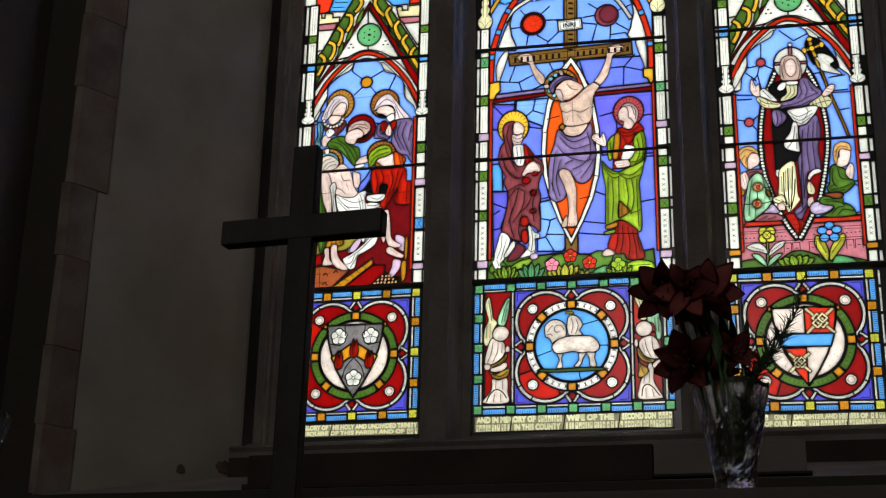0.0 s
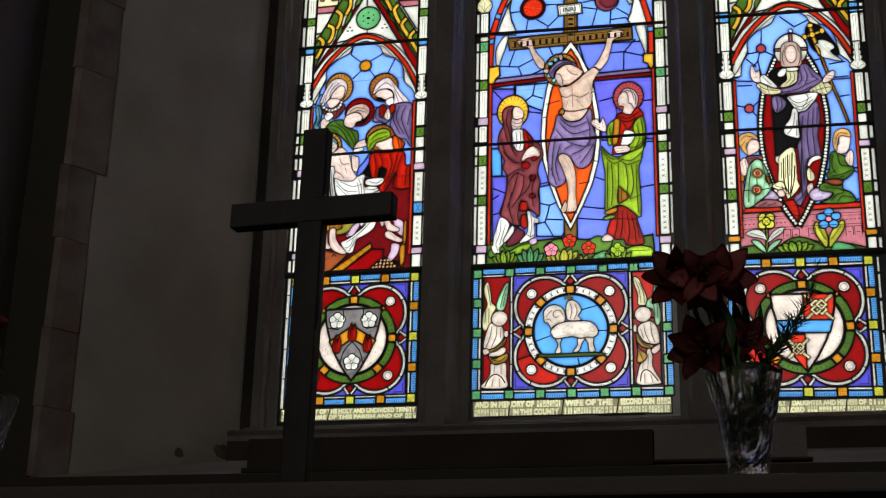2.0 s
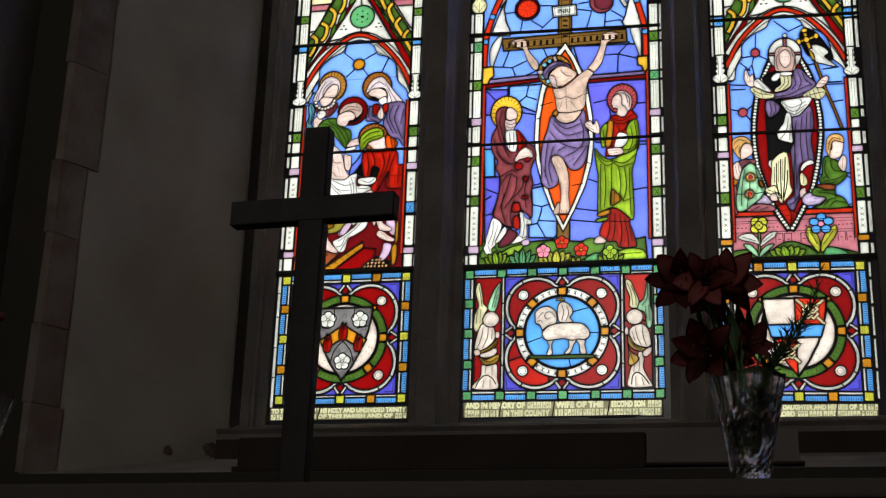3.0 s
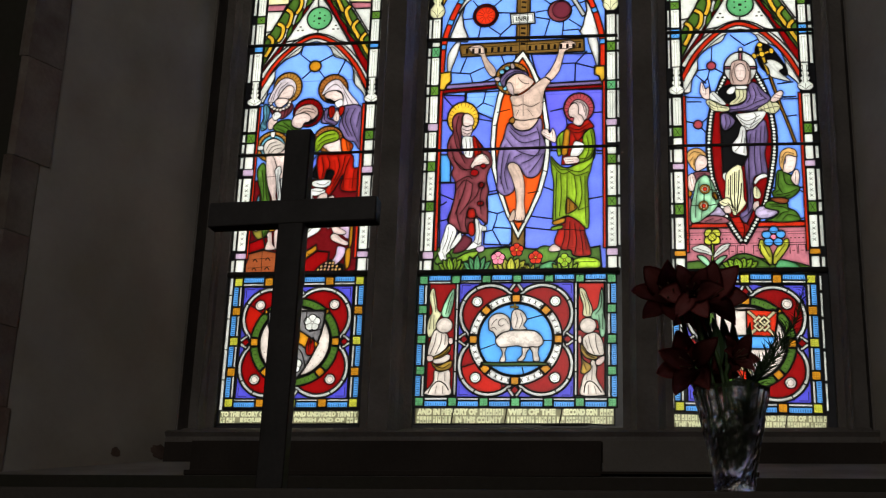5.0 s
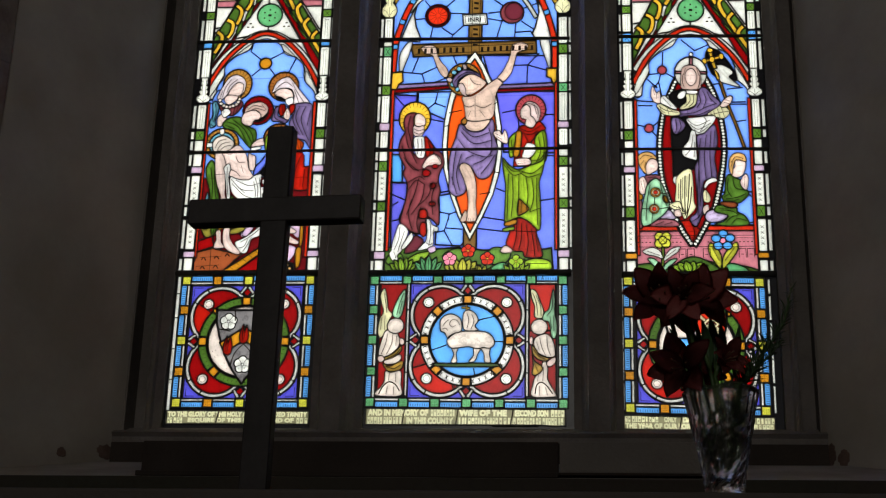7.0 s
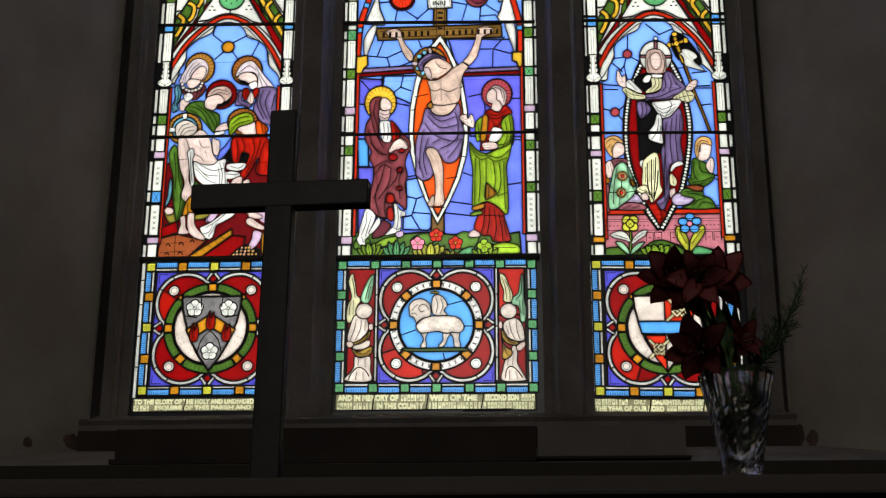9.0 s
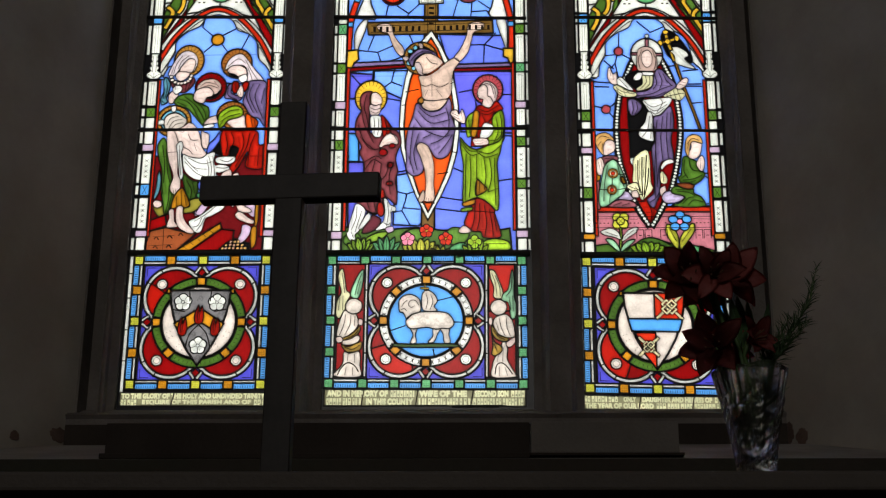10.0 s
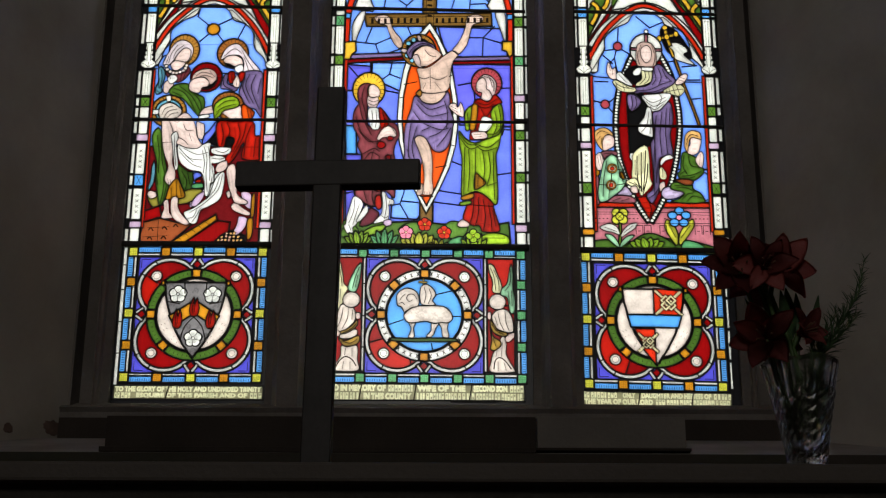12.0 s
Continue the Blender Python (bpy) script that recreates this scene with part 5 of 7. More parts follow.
# mandorla
piece("pearl", pairs((10, 1668, 47, 1606, 81, 1526, 111, 1420, 128, 1306, 131, 1174, 122, 1091, 96, 990, 54, 891, 2, 788, -50, 898, -88, 1003, -114, 1109, -123, 1221, -118, 1327, -100, 1439, -75, 1541, -29, 1619)), 5.5, 0.12)
poly("orange", 9, 1632, 39, 1579, 65, 1511, 93, 1411, 108, 1302, 111, 1175, 102, 1098, 79, 1001, 42, 907, 3, 823, -37, 907, -70, 1012, -96, 1113, -103, 1219, -98, 1320, -80, 1427, -52, 1522, -16, 1596)
line(5, -97, 1374, -43, 1386)
line(5, 41, 994, 84, 1001)
line(5, -23, 865, 29, 864)
line(4, 110, 1420, 95, 1411)
line(4, 119, 1091, 102, 1095)
line(4, -113, 1311, -95, 1315)
# meadow
poly("moss", -357, 755, -289, 766, -168, 748, -48, 756, 70, 743, 165, 752, 281, 740, 342, 751, 355, 588, -385, 631)
blob("green", 60, 704, 89, 747, 127, 755, 174, 732, 149, 684, 79, 683)
blob("green", -111, 710, -82, 743, -34, 750, -15, 709, -63, 682)
blob("green", -347, 694, -333, 728, -294, 736, -274, 705, -313, 677)
blob("leaf", -257, 704, -216, 731, -163, 738, -183, 709, -231, 692)
# figure on the cross
oval("ochre", -36, 1534, 74, 78)
rays(-36, 1534, 72, 76)
oval("black", -36, 1534, 54, 57)
oval("teal", -81, 1567, 11, 11)
oval("teal", -59, 1584, 10, 11)
oval("teal", -86, 1510, 10, 12)
oval("teal", -65, 1486, 9, 11)
oval("teal", -32, 1596, 8, 9)
blob("hair", -113, 1537, -101, 1544, -86, 1536, -92, 1522, -107, 1524)
blob("hair", -44, 1603, -35, 1607, -26, 1595, -28, 1579, -40, 1583)
blob("purple", -88, 1527, -72, 1555, -40, 1578, 6, 1572, 35, 1551, 27, 1539, -11, 1558, -39, 1547, -61, 1526, -67, 1494, -80, 1504)
fold(-78, 1522, -56, 1551, -19, 1568, 18, 1557)
blob("body", -61, 1506, -51, 1529, -27, 1550, 2, 1556, 36, 1540, 60, 1517, 52, 1498, 30, 1479, -3, 1458, -32, 1454, -52, 1477)
blob("hair", -61, 1506, -43, 1514, -29, 1488, -26, 1459, -9, 1459, -30, 1452, -50, 1471, lead=2)
soft(7, -39, 1514, -18, 1501, -6, 1513)
soft(7, -4, 1528, 31, 1518)
soft(7, -22, 1479, 3, 1482, 27, 1495)
soft(7, -42, 1480, -30, 1463, -5, 1464)
fold(-10, 1537, 11, 1512, 39, 1505)
blob("body", -229, 1691, -211, 1701, -183, 1703, -164, 1691, -157, 1660, -139, 1622, -115, 1592, -107, 1569, -109, 1550, -123, 1545, -138, 1560, -152, 1584, -166, 1621, -178, 1653, -203, 1659, -220, 1673)
soft(6, -212, 1688, -183, 1683, -168, 1658)
soft(6, -151, 1621, -125, 1574)
soft(6, -131, 1592, -118, 1560)
line(1.6, -226, 1685, -202, 1686)
line(1.6, -219, 1675, -197, 1676)
blob("body", 178, 1699, 214, 1707, 240, 1693, 232, 1671, 196, 1656, 186, 1624, 173, 1571, 162, 1548, 133, 1516, 109, 1534, 131, 1567, 151, 1608, 163, 1645, 168, 1678)
soft(6, 194, 1688, 177, 1654, 169, 1607)
soft(6, 170, 1594, 150, 1558)
line(1.6, 208, 1691, 234, 1688)
line(1.6, 203, 1678, 229, 1677)
blob("body", -42, 1448, -5, 1451, 31, 1472, 72, 1510, 109, 1533, 133, 1514, 112, 1481, 101, 1434, 99, 1378, 83, 1343, 34, 1332, -20, 1339, -29, 1376, -36, 1417)
line(4, 109, 1534, 133, 1514)
soft(8, -35, 1411, -8, 1403, 13, 1413, 41, 1401, 74, 1409, 93, 1424)
soft(8, 7, 1451, 13, 1413)
soft(8, 13, 1413, 17, 1352)
soft(8, -23, 1371, -4, 1385, 13, 1379, 33, 1385, 54, 1369)
soft(8, 81, 1475, 92, 1439, 90, 1385)
soft(8, 32, 1459, 64, 1485, 97, 1501)
soft(8, 74, 1386, 87, 1363)
soft(8, -25, 1434, -9, 1442, 4, 1437)
fold(-36, 1409, -12, 1400, 11, 1409)
fold(14, 1409, 50, 1396, 86, 1414)
line(1.6, -4, 1381, -16, 1353)
line(1.6, 34, 1384, 58, 1351)
line(1.6, 14, 1449, 15, 1352)
blob("body", -25, 1333, 26, 1331, 79, 1338, 69, 1313, 45, 1290, 11, 1284, -18, 1295, -30, 1314)
soft(6, 9, 1316, 20, 1309, 30, 1316)
soft(6, -15, 1304, 9, 1294, 43, 1299)
blob("purple", -52, 1318, -30, 1310, -17, 1293, 12, 1282, 47, 1288, 71, 1315, 87, 1341, 98, 1318, 100, 1260, 115, 1207, 109, 1164, 99, 1112, 85, 1080, 63, 1064, 42, 1064, 26, 1075, 9, 1106, -15, 1129, -44, 1129, -46, 1108, -26, 1068, -16, 1033, -25, 999, -61, 985, -92, 1016, -91, 1057, -94, 1126, -86, 1196, -67, 1257)
fold(-39, 1300, 11, 1259, 75, 1278)
fold(-43, 1282, 11, 1228, 92, 1243)
fold(-55, 1247, -12, 1194, 60, 1165, 92, 1173)
fold(75, 1297, 88, 1243, 84, 1173)
fold(-62, 1213, -73, 1126, -75, 1039)
fold(-41, 1177, -60, 1091, -45, 1013)
fold(13, 1132, 61, 1156, 100, 1207)
fold(45, 1088, 77, 1130, 102, 1173)
fold(-20, 1159, 12, 1175)
fold(-80, 1074, -57, 996)
soft(12, -22, 1264, 20, 1210)
soft(12, 43, 1244, 76, 1199)
soft(12, -52, 1125, -59, 1056)
soft(12, 29, 1105, 53, 1122)
blob("ochre", -46, 1331, -30, 1349, -20, 1334, -28, 1317)
blob("body", -46, 1127, -29, 1137, -3, 1124, 13, 1090, 24, 1050, 27, 998, 25, 946, 30, 904, 26, 874, -6, 870, -15, 883, -8, 930, -9, 973, -16, 1021, -30, 1067, -46, 1108)
blob("body", -39, 872, -33, 896, -18, 921, -11, 900, -18, 870)
soft(8, -23, 1116, 2, 1072, 11, 1020)
soft(8, 15, 986, 17, 917)
soft(8, -9, 1012, -1, 951)
soft(8, -35, 1107, -18, 1072)
line(1.6, -6, 875, -4, 887)
line(1.6, 5, 872, 5, 885)
line(1.6, 15, 873, 16, 884)
# mourner with gold halo
oval("gold", -246, 1350, 69, 79)
rays(-246, 1350, 67, 77)
blob("murrey", -297, 873, -284, 932, -271, 992, -269, 1062, -246, 1096, -173, 1094, -139, 1041, -130, 980, -130, 861, -168, 887, -190, 828, -237, 804, -271, 734, -218, 745, -192, 791, -238, 821)
blob("maroon", -241, 1375, -269, 1376, -289, 1358, -293, 1322, -287, 1286, -303, 1256, -311, 1216, -307, 1176, -299, 1157, -282, 1121, -289, 1093, -272, 1054, -268, 1022, -274, 975, -284, 928, -294, 873, -266, 843, -238, 825, -220, 821, -190, 828, -184, 896, -155, 878, -130, 857, -128, 916, -135, 963, -126, 1011, -136, 1063, -126, 1106, -113, 1136, -122, 1179, -151, 1207, -176, 1243, -197, 1265, -201, 1252, -195, 1182, -244, 1183, -250, 1254, -249, 1316, -251, 1352)
fold(-266, 1361, -275, 1308, -262, 1254, -248, 1183)
fold(-283, 1273, -270, 1219, -231, 1139)
fold(-298, 1220, -272, 1149, -222, 1104)
fold(-288, 1167, -246, 1113, -197, 1112)
fold(-267, 1052, -221, 1078, -196, 1064)
fold(-264, 1018, -232, 1061, -196, 1043)
fold(-221, 1069, -239, 991, -268, 906)
fold(-196, 1043, -206, 973, -248, 906)
fold(-164, 1050, -178, 990, -225, 939)
fold(-143, 1050, -162, 989, -156, 904)
fold(-250, 974, -260, 906, -242, 838)
fold(-209, 939, -223, 871, -214, 829)
fold(-150, 1180, -129, 1145)
fold(-176, 1216, -150, 1172)
soft(12, -280, 1308, -271, 1255)
soft(12, -294, 1202, -280, 1158)
soft(12, -248, 1043, -258, 975)
soft(12, -154, 972, -140, 920)
soft(12, -195, 1007, -185, 956)
soft(12, -232, 906, -238, 846)
blob("flesh", -245, 1362, -229, 1374, -207, 1359, -198, 1336, -204, 1314, -226, 1312, -244, 1321)
soft(6, -228, 1351, -207, 1339)
soft(6, -234, 1328, -213, 1324)
blob("hair", -250, 1316, -229, 1310, -208, 1315, -203, 1291, -213, 1267, -237, 1261, -251, 1281)
fold(-248, 1302, -227, 1292, -204, 1300)
fold(-248, 1286, -226, 1276, -207, 1284)
blob("linen", -245, 1261, -201, 1259, -195, 1208, -199, 1173, -208, 1163, -230, 1169, -244, 1208)
fold(-232, 1253, -228, 1218, -230, 1183)
fold(-214, 1253, -211, 1209, -215, 1174)
blob("vermil", -200, 1266, -176, 1243, -158, 1205, -165, 1174, -187, 1161, -194, 1182, -199, 1226)
fold(-186, 1243, -175, 1199, -181, 1173)
blob("flesh", -207, 1124, -198, 1145, -184, 1167, -157, 1181, -131, 1162, -127, 1134, -149, 1130, -182, 1127, -198, 1115)
soft(6, -190, 1138, -166, 1155, -142, 1152)
soft(6, -174, 1137, -162, 1142, -140, 1138)
oval("red", -189, 1094, 18, 16, lead=3)
oval("red", -152, 1124, 13, 10, lead=3)
oval("red", -159, 1036, 13, 13, lead=3)
oval("red", -160, 953, 14, 10, lead=3)
blob("vermil", -216, 895, -212, 926, -186, 927, -179, 894, -198, 886)
blob("vermil", -209, 824, -207, 863, -188, 867, -180, 823, -193, 805)
blob("linen", -327, 743, -324, 776, -310, 826, -299, 861, -279, 858, -258, 833, -265, 800, -280, 767, -283, 742, -299, 725, -298, 704, -320, 701, -335, 733)
blob("linen", -284, 758, -250, 820, -237, 813, -240, 791, -271, 753)
blob("linen", -182, 884, -167, 879, -155, 857, -133, 847, -134, 827, -150, 823, -153, 764, -188, 748, -216, 744, -196, 770, -181, 790, -178, 840)
fold(-294, 848, -297, 797, -315, 747)
fold(-274, 830, -288, 780, -299, 739)
fold(-315, 739, -306, 713)
fold(-167, 870, -162, 819, -169, 765)
fold(-149, 844, -154, 819)
fold(-181, 778, -165, 769, -154, 777)
soft(8, -309, 806, -316, 764)
soft(8, -173, 837, -175, 786)
soft(8, -269, 788, -253, 808)
# mourner with red halo
oval("plum", 254, 1381, 65, 71)
rays(254, 1381, 63, 69)
blob("hair", 218, 1398, 242, 1420, 273, 1413, 295, 1382, 292, 1342, 278, 1316, 265, 1342, 250, 1353, 252, 1383, 237, 1406)
fold(244, 1412, 268, 1400, 279, 1361)
fold(262, 1413, 284, 1383, 284, 1343)
blob("flesh", 209, 1359, 215, 1389, 236, 1406, 252, 1390, 254, 1353, 268, 1343, 278, 1302, 231, 1301, 233, 1334, 217, 1340)
soft(6, 220, 1376, 240, 1381)
soft(6, 241, 1344, 258, 1317)
soft(6, 226, 1352, 238, 1348)
poly("vermil", 196, 1275, 276, 1290, 284, 1237, 268, 1116, 181, 1118, lead=4)
blob("vermil", 200, 1291, 224, 1309, 260, 1294, 288, 1328, 316, 1298, 313, 1284, 281, 1272, 272, 1251, 246, 1211, 238, 1168, 214, 1152, 204, 1204, 214, 1257)
fold(208, 1294, 252, 1280, 296, 1307)
fold(216, 1275, 252, 1265, 284, 1283)
fold(228, 1265, 244, 1229)
blob("lime", 162, 1244, 193, 1275, 190, 1222, 183, 1170, 165, 1165)
fold(172, 1240, 176, 1179)
blob("amber", 194, 1280, 214, 1279, 215, 1239, 204, 1168, 182, 1168, 188, 1231)
blob("lime", 273, 1251, 308, 1285, 322, 1254, 324, 1166, 308, 1132, 260, 1123, 254, 1154, 273, 1185)
fold(304, 1272, 312, 1219, 308, 1149)
fold(288, 1250, 296, 1184, 276, 1133)
fold(260, 1146, 292, 1149, 316, 1183)
soft(9, 316, 1236, 319, 1174)
soft(9, 281, 1219, 284, 1184)
blob("linen", 238, 1225, 273, 1215, 276, 1189, 255, 1159, 220, 1158, 225, 1190)
soft(7, 232, 1212, 260, 1202)
soft(7, 230, 1169, 252, 1168, 268, 1188)
blob("flesh", 96, 1265, 99, 1282, 120, 1287, 132, 1268, 143, 1290, 154, 1268, 158, 1241, 152, 1223, 124, 1236)
line(1.6, 101, 1274, 127, 1259)
line(1.6, 108, 1260, 132, 1245)
line(1.6, 141, 1277, 145, 1244)
blob("lime", 137, 1158, 163, 1127, 201, 1105, 256, 1123, 308, 1149, 323, 1200, 306, 1097, 292, 1046, 296, 961, 295, 833, 255, 854, 215, 886, 182, 879, 149, 863, 148, 948, 149, 1033, 139, 1102)
fold(139, 1145, 173, 1101, 205, 1097)
fold(142, 1128, 181, 1079, 228, 1094)
fold(205, 1100, 260, 1086, 308, 1123)
fold(205, 1095, 244, 1069, 296, 1085)
fold(161, 1084, 159, 990, 157, 875)
fold(177, 1075, 181, 981, 174, 887)
fold(205, 1083, 205, 989, 202, 896)
fold(236, 1065, 244, 988, 237, 921)
fold(260, 1064, 268, 979, 252, 912)
fold(280, 1064, 281, 962, 285, 851)
fold(252, 912, 296, 928)
soft(9, 169, 1050, 170, 948)
soft(9, 193, 1049, 194, 947)
soft(9, 225, 1057, 229, 980)
soft(9, 288, 1029, 289, 945)
soft(9, 149, 1102, 173, 1084)
blob("flesh", 190, 1151, 212, 1156, 244, 1155, 257, 1138, 249, 1125, 205, 1121, 193, 1133)
line(1.6, 198, 1142, 228, 1143)
line(1.6, 201, 1131, 233, 1134)
soft(5, 228, 1148, 251, 1137)
blob("amber", 205, 967, 229, 950, 249, 924, 221, 902, 201, 900)
fold(217, 955, 215, 908)
blob("vermil", 191, 879, 229, 880, 277, 838, 281, 813, 305, 730, 296, 709, 235, 710, 222, 735, 190, 737, 155, 766, 163, 807, 182, 849)
fold(198, 862, 195, 795, 182, 745)
fold(217, 861, 217, 794, 206, 741)
fold(237, 852, 246, 777, 238, 716)
fold(257, 835, 269, 769, 273, 715)
fold(277, 802, 288, 735)
soft(12, 206, 828, 202, 770)
soft(12, 229, 811, 229, 753)
soft(12, 260, 794, 258, 727)
line(3.5, 166, 829, 281, 821)
blob("amber", 147, 863, 194, 879, 194, 858, 155, 848)
blob("leaf", 143, 838, 186, 845, 182, 829, 145, 824)
blob("flesh", 131, 742, 151, 763, 179, 746, 175, 732, 140, 730)
# plants before the feet
blob("jade", 69, 629, 93, 667, 140, 689, 168, 668, 130, 631)
blob("lime", 219, 655, 234, 693, 280, 705, 335, 692, 341, 657, 279, 656)
blob("leaf", 218, 616, 237, 644, 288, 651, 341, 647, 333, 609)
fan("leaf", -274, 639, 110, 75, 6)
fan("jade", -168, 633, 114, 89, 5)
fan("citron", -26, 625, 147, 83, 7)
fan("citron", 55, 625, 80, 54, 4)
fan("lime", 199, 612, 106, 98, 5)
fan("leaf", 129, 616, 60, 44, 4)
rose("scarlet", -3, 741, 27, "gold")
rose("scarlet", 77, 706, 27, "gold")
rose("rose", -80, 706, 27)
rose("lime", 196, 692, 27, "citron", 4)
blob("mauve", -173, 754, -144, 762, -139, 741, -163, 733)
line(3, 238, 683, 326, 683)
line(3, 237, 644, 236, 619)
line(3, 260, 645, 259, 618)
line(3, 283, 646, 282, 617)
line(3, 306, 645, 305, 615)
for k in range(12):
    a = radians(30 * k)
    line(2, -158 + 10 * math.cos(a), 1850 + 10 * math.sin(a), -158 + 38 * math.cos(a), 1850 + 38 * math.sin(a))
line(2.2, -38, 1843, 49, 1846, 53, 1808, -34, 1805, -38, 1843, smooth=False)
piece("black", letter_loops("INRI", -24, 1815, 22, 56, 0.01), 0, 0.0)
for s in (-1, 1):
    x0, x1, f0, f1 = ((-395, -359, -412, -399), (374, 412, 417, 428))[s > 0]
    rect("black", min(x0 - 8, f0 - 30), max(x1 + 8, f1 + 30), 640, 2900, lead=0)
    rect("scarlet", *((-353, -339), (356, 368))[s > 0], 742, 1520, lead=5)
    if s < 0:
        pillar(x0, x1, f0, f1, "white", 1840, 1736, "white", 1722, 1705, "jade", 1697, 1655, "white", 1648, 1517, "green", 1507, 1468, "white", 1460, 1334, "mauve", 1328, 1298, "white", 1288, 1216,
               "white", 1196, 1154, "green", 1148, 1109, "white", 1102, 972, "green", 962, 926, "white", 918, 743, "mauve", 738, 710, "white", 700, 648)
    else:
        pillar(x0, x1, f0, f1, "white", 1826, 1700, "green", 1691, 1652, "white", 1642, 1511, "jade", 1503, 1468, "white", 1460, 1330, "mauve", 1322, 1297, "white", 1288, 1216,
               "white", 1196, 1166, "green", 1158, 1122, "white", 1112, 976, "green", 966, 931, "white", 922, 751, "mauve", 738, 712, "white", 704, 652)
    finial((x0 + x1) / 2, 1846, 2050, 30, "cream")
    rect("white", x0 - 2, x1 + 2, 2080, 2500)
poly("gold", -354, 1572, -308, 1578, -304, 1530, -322, 1515, -332, 1490, -356, 1492)
poly("gold", 322, 1578, 366, 1578, 366, 1518, 352, 1500, 340, 1530, 322, 1538)
shift(0, 0, -0.006)
border((-390, -254, -126, 2, 134, 260, 389), (94, 224, 356, 484, 612), ("jade", "jade"))
shift(-1, 4, -0.006)
for s in (-1, 1):
    rect("red", min(s * 252, s * 362), max(s * 252, s * 362), 118, 592, lead=6)
    rect("white", min(s * 240, s * 250), max(s * 240, s * 250), 118, 592, lead=4)
    for z in (215, 345, 480):
        line(6, s * 240, z, s * 250, z)
rect("cherry", 254, 360, 392, 590, lead=6)
quatrefoil(351, "grisaille", (0, 45, 90, 135, 180, 225, 270, 315), (-1, -1, 185, 300))
oval("azure", 0, 351, 152, n=40, lead=7)
shift(0, 0)
# lamb with a pennant
line(5, 43, 439, 114, 457)
line(5, -148, 312, -86, 334)
line(5, 111, 349, 149, 348)
line(5, 28, 236, 34, 207)
blob("moss", -132, 259, -58, 257, 41, 259, 124, 256, 122, 244, 41, 243, -57, 243, -128, 247, lead=4.5)
blob("fleece", -20, 442, -15, 473, 5, 483, 30, 469, 44, 439, 31, 415, 43, 396, -9, 397, -19, 421, lead=3.5)
fold(-3, 470, 5, 440, -2, 405)
fold(17, 465, 26, 435, 14, 401)
band("gold", 7, -7, 511, -4, 481, lead=2.5)
band("gold", 7, -25, 493, 9, 491, lead=2.5)
blob("fleece", -63, 324, -37, 322, -44, 299, -41, 263, -64, 262, -53, 295, lead=3.5)
blob("fleece", 28, 321, 58, 323, 45, 298, 37, 275, 25, 262, 8, 266, 27, 290, lead=3.5)
blob("fleece", 57, 324, 94, 327, 91, 298, 98, 264, 74, 263, 69, 298, lead=3.5)
blob("fleece", -78, 362, -52, 384, -19, 392, 39, 393, 80, 388, 105, 366, 112, 339, 94, 322, 65, 323, 40, 319, 7, 327, -26, 324, -59, 321, -76, 332, -83, 350, lead=4)
blob("fleece", -112, 413, -111, 441, -91, 461, -62, 466, -32, 449, -23, 418, -27, 392, -52, 384, -75, 370, -80, 362, -93, 387, -108, 393, lead=4)
fold(-32, 421, -45, 440, -65, 440, -73, 423, -62, 411, -49, 418)
fold(-101, 415, -90, 432, -78, 442)
fold(-104, 402, -90, 406, -80, 396)
soft(5, -60, 389, -44, 397)
soft(5, -95, 441, -78, 453, -57, 454)
rnd = random.Random(21)
for k in range(46):
    x, z = rnd.uniform(-88, 92), rnd.uniform(318, 384)
    w, u = rnd.uniform(4, 7), rnd.choice((-1, 1))
    soft(rnd.uniform(3, 5), x - w, z, x - 0.3 * w, z + 5 * u, x + 0.8 * w, z + 3 * u, x + w, z - 2 * u)
soft(7, -59, 331, 7, 335, 89, 333)
soft(7, 89, 370, 99, 349)
soft(7, -52, 316, -50, 278)
soft(7, 40, 311, 32, 281)
soft(7, 81, 311, 84, 277)
# small winged figures
blob("cream", -356, 571, -344, 575, -333, 522, -328, 487, -310, 465, -326, 435, -333, 392, -357, 365, -369, 392, -364, 444, -349, 479, -364, 540, lead=4)
blob("mint", -259, 572, -261, 521, -272, 465, -288, 448, -310, 461, -307, 491, -291, 531, -275, 561, lead=4)
blob("cream", 258, 569, 279, 562, 295, 523, 310, 483, 308, 449, 274, 452, 274, 496, 262, 532, lead=4)
blob("mint", 349, 570, 357, 531, 356, 469, 365, 418, 360, 367, 343, 367, 332, 427, 307, 439, 311, 466, 332, 487, 340, 531, lead=4)
fold(-348, 558, -340, 514, -335, 474)
fold(-354, 453, -358, 401)
fold(-341, 461, -342, 401)
fold(-267, 557, -282, 513, -293, 465)
fold(-272, 522, -282, 469)
fold(266, 554, 280, 515, 287, 458)
fold(279, 545, 297, 500, 300, 457)
fold(348, 548, 344, 488, 323, 457)
fold(350, 457, 352, 393)
fold(336, 453, 342, 401)
blob("fleece", -331, 225, -306, 220, -268, 226, -265, 169, -265, 123, -369, 126, -346, 161, -333, 186, lead=4)
blob("fleece", 304, 258, 319, 266, 328, 233, 327, 191, 358, 133, 358, 120, 266, 120, 267, 167, 278, 204, 303, 225, lead=4)
line(5, -354, 131, -339, 161, -314, 181, -287, 169, -271, 144)
line(5, 277, 133, 283, 167, 301, 179, 322, 166, 346, 133)
fold(-314, 215, -317, 186)
fold(-288, 215, -287, 181)
fold(-320, 161, -325, 131)
fold(-295, 160, -294, 129)
fold(311, 241, 307, 183)
fold(294, 162, 294, 126)
fold(318, 158, 326, 127)
fold(290, 208, 286, 183)
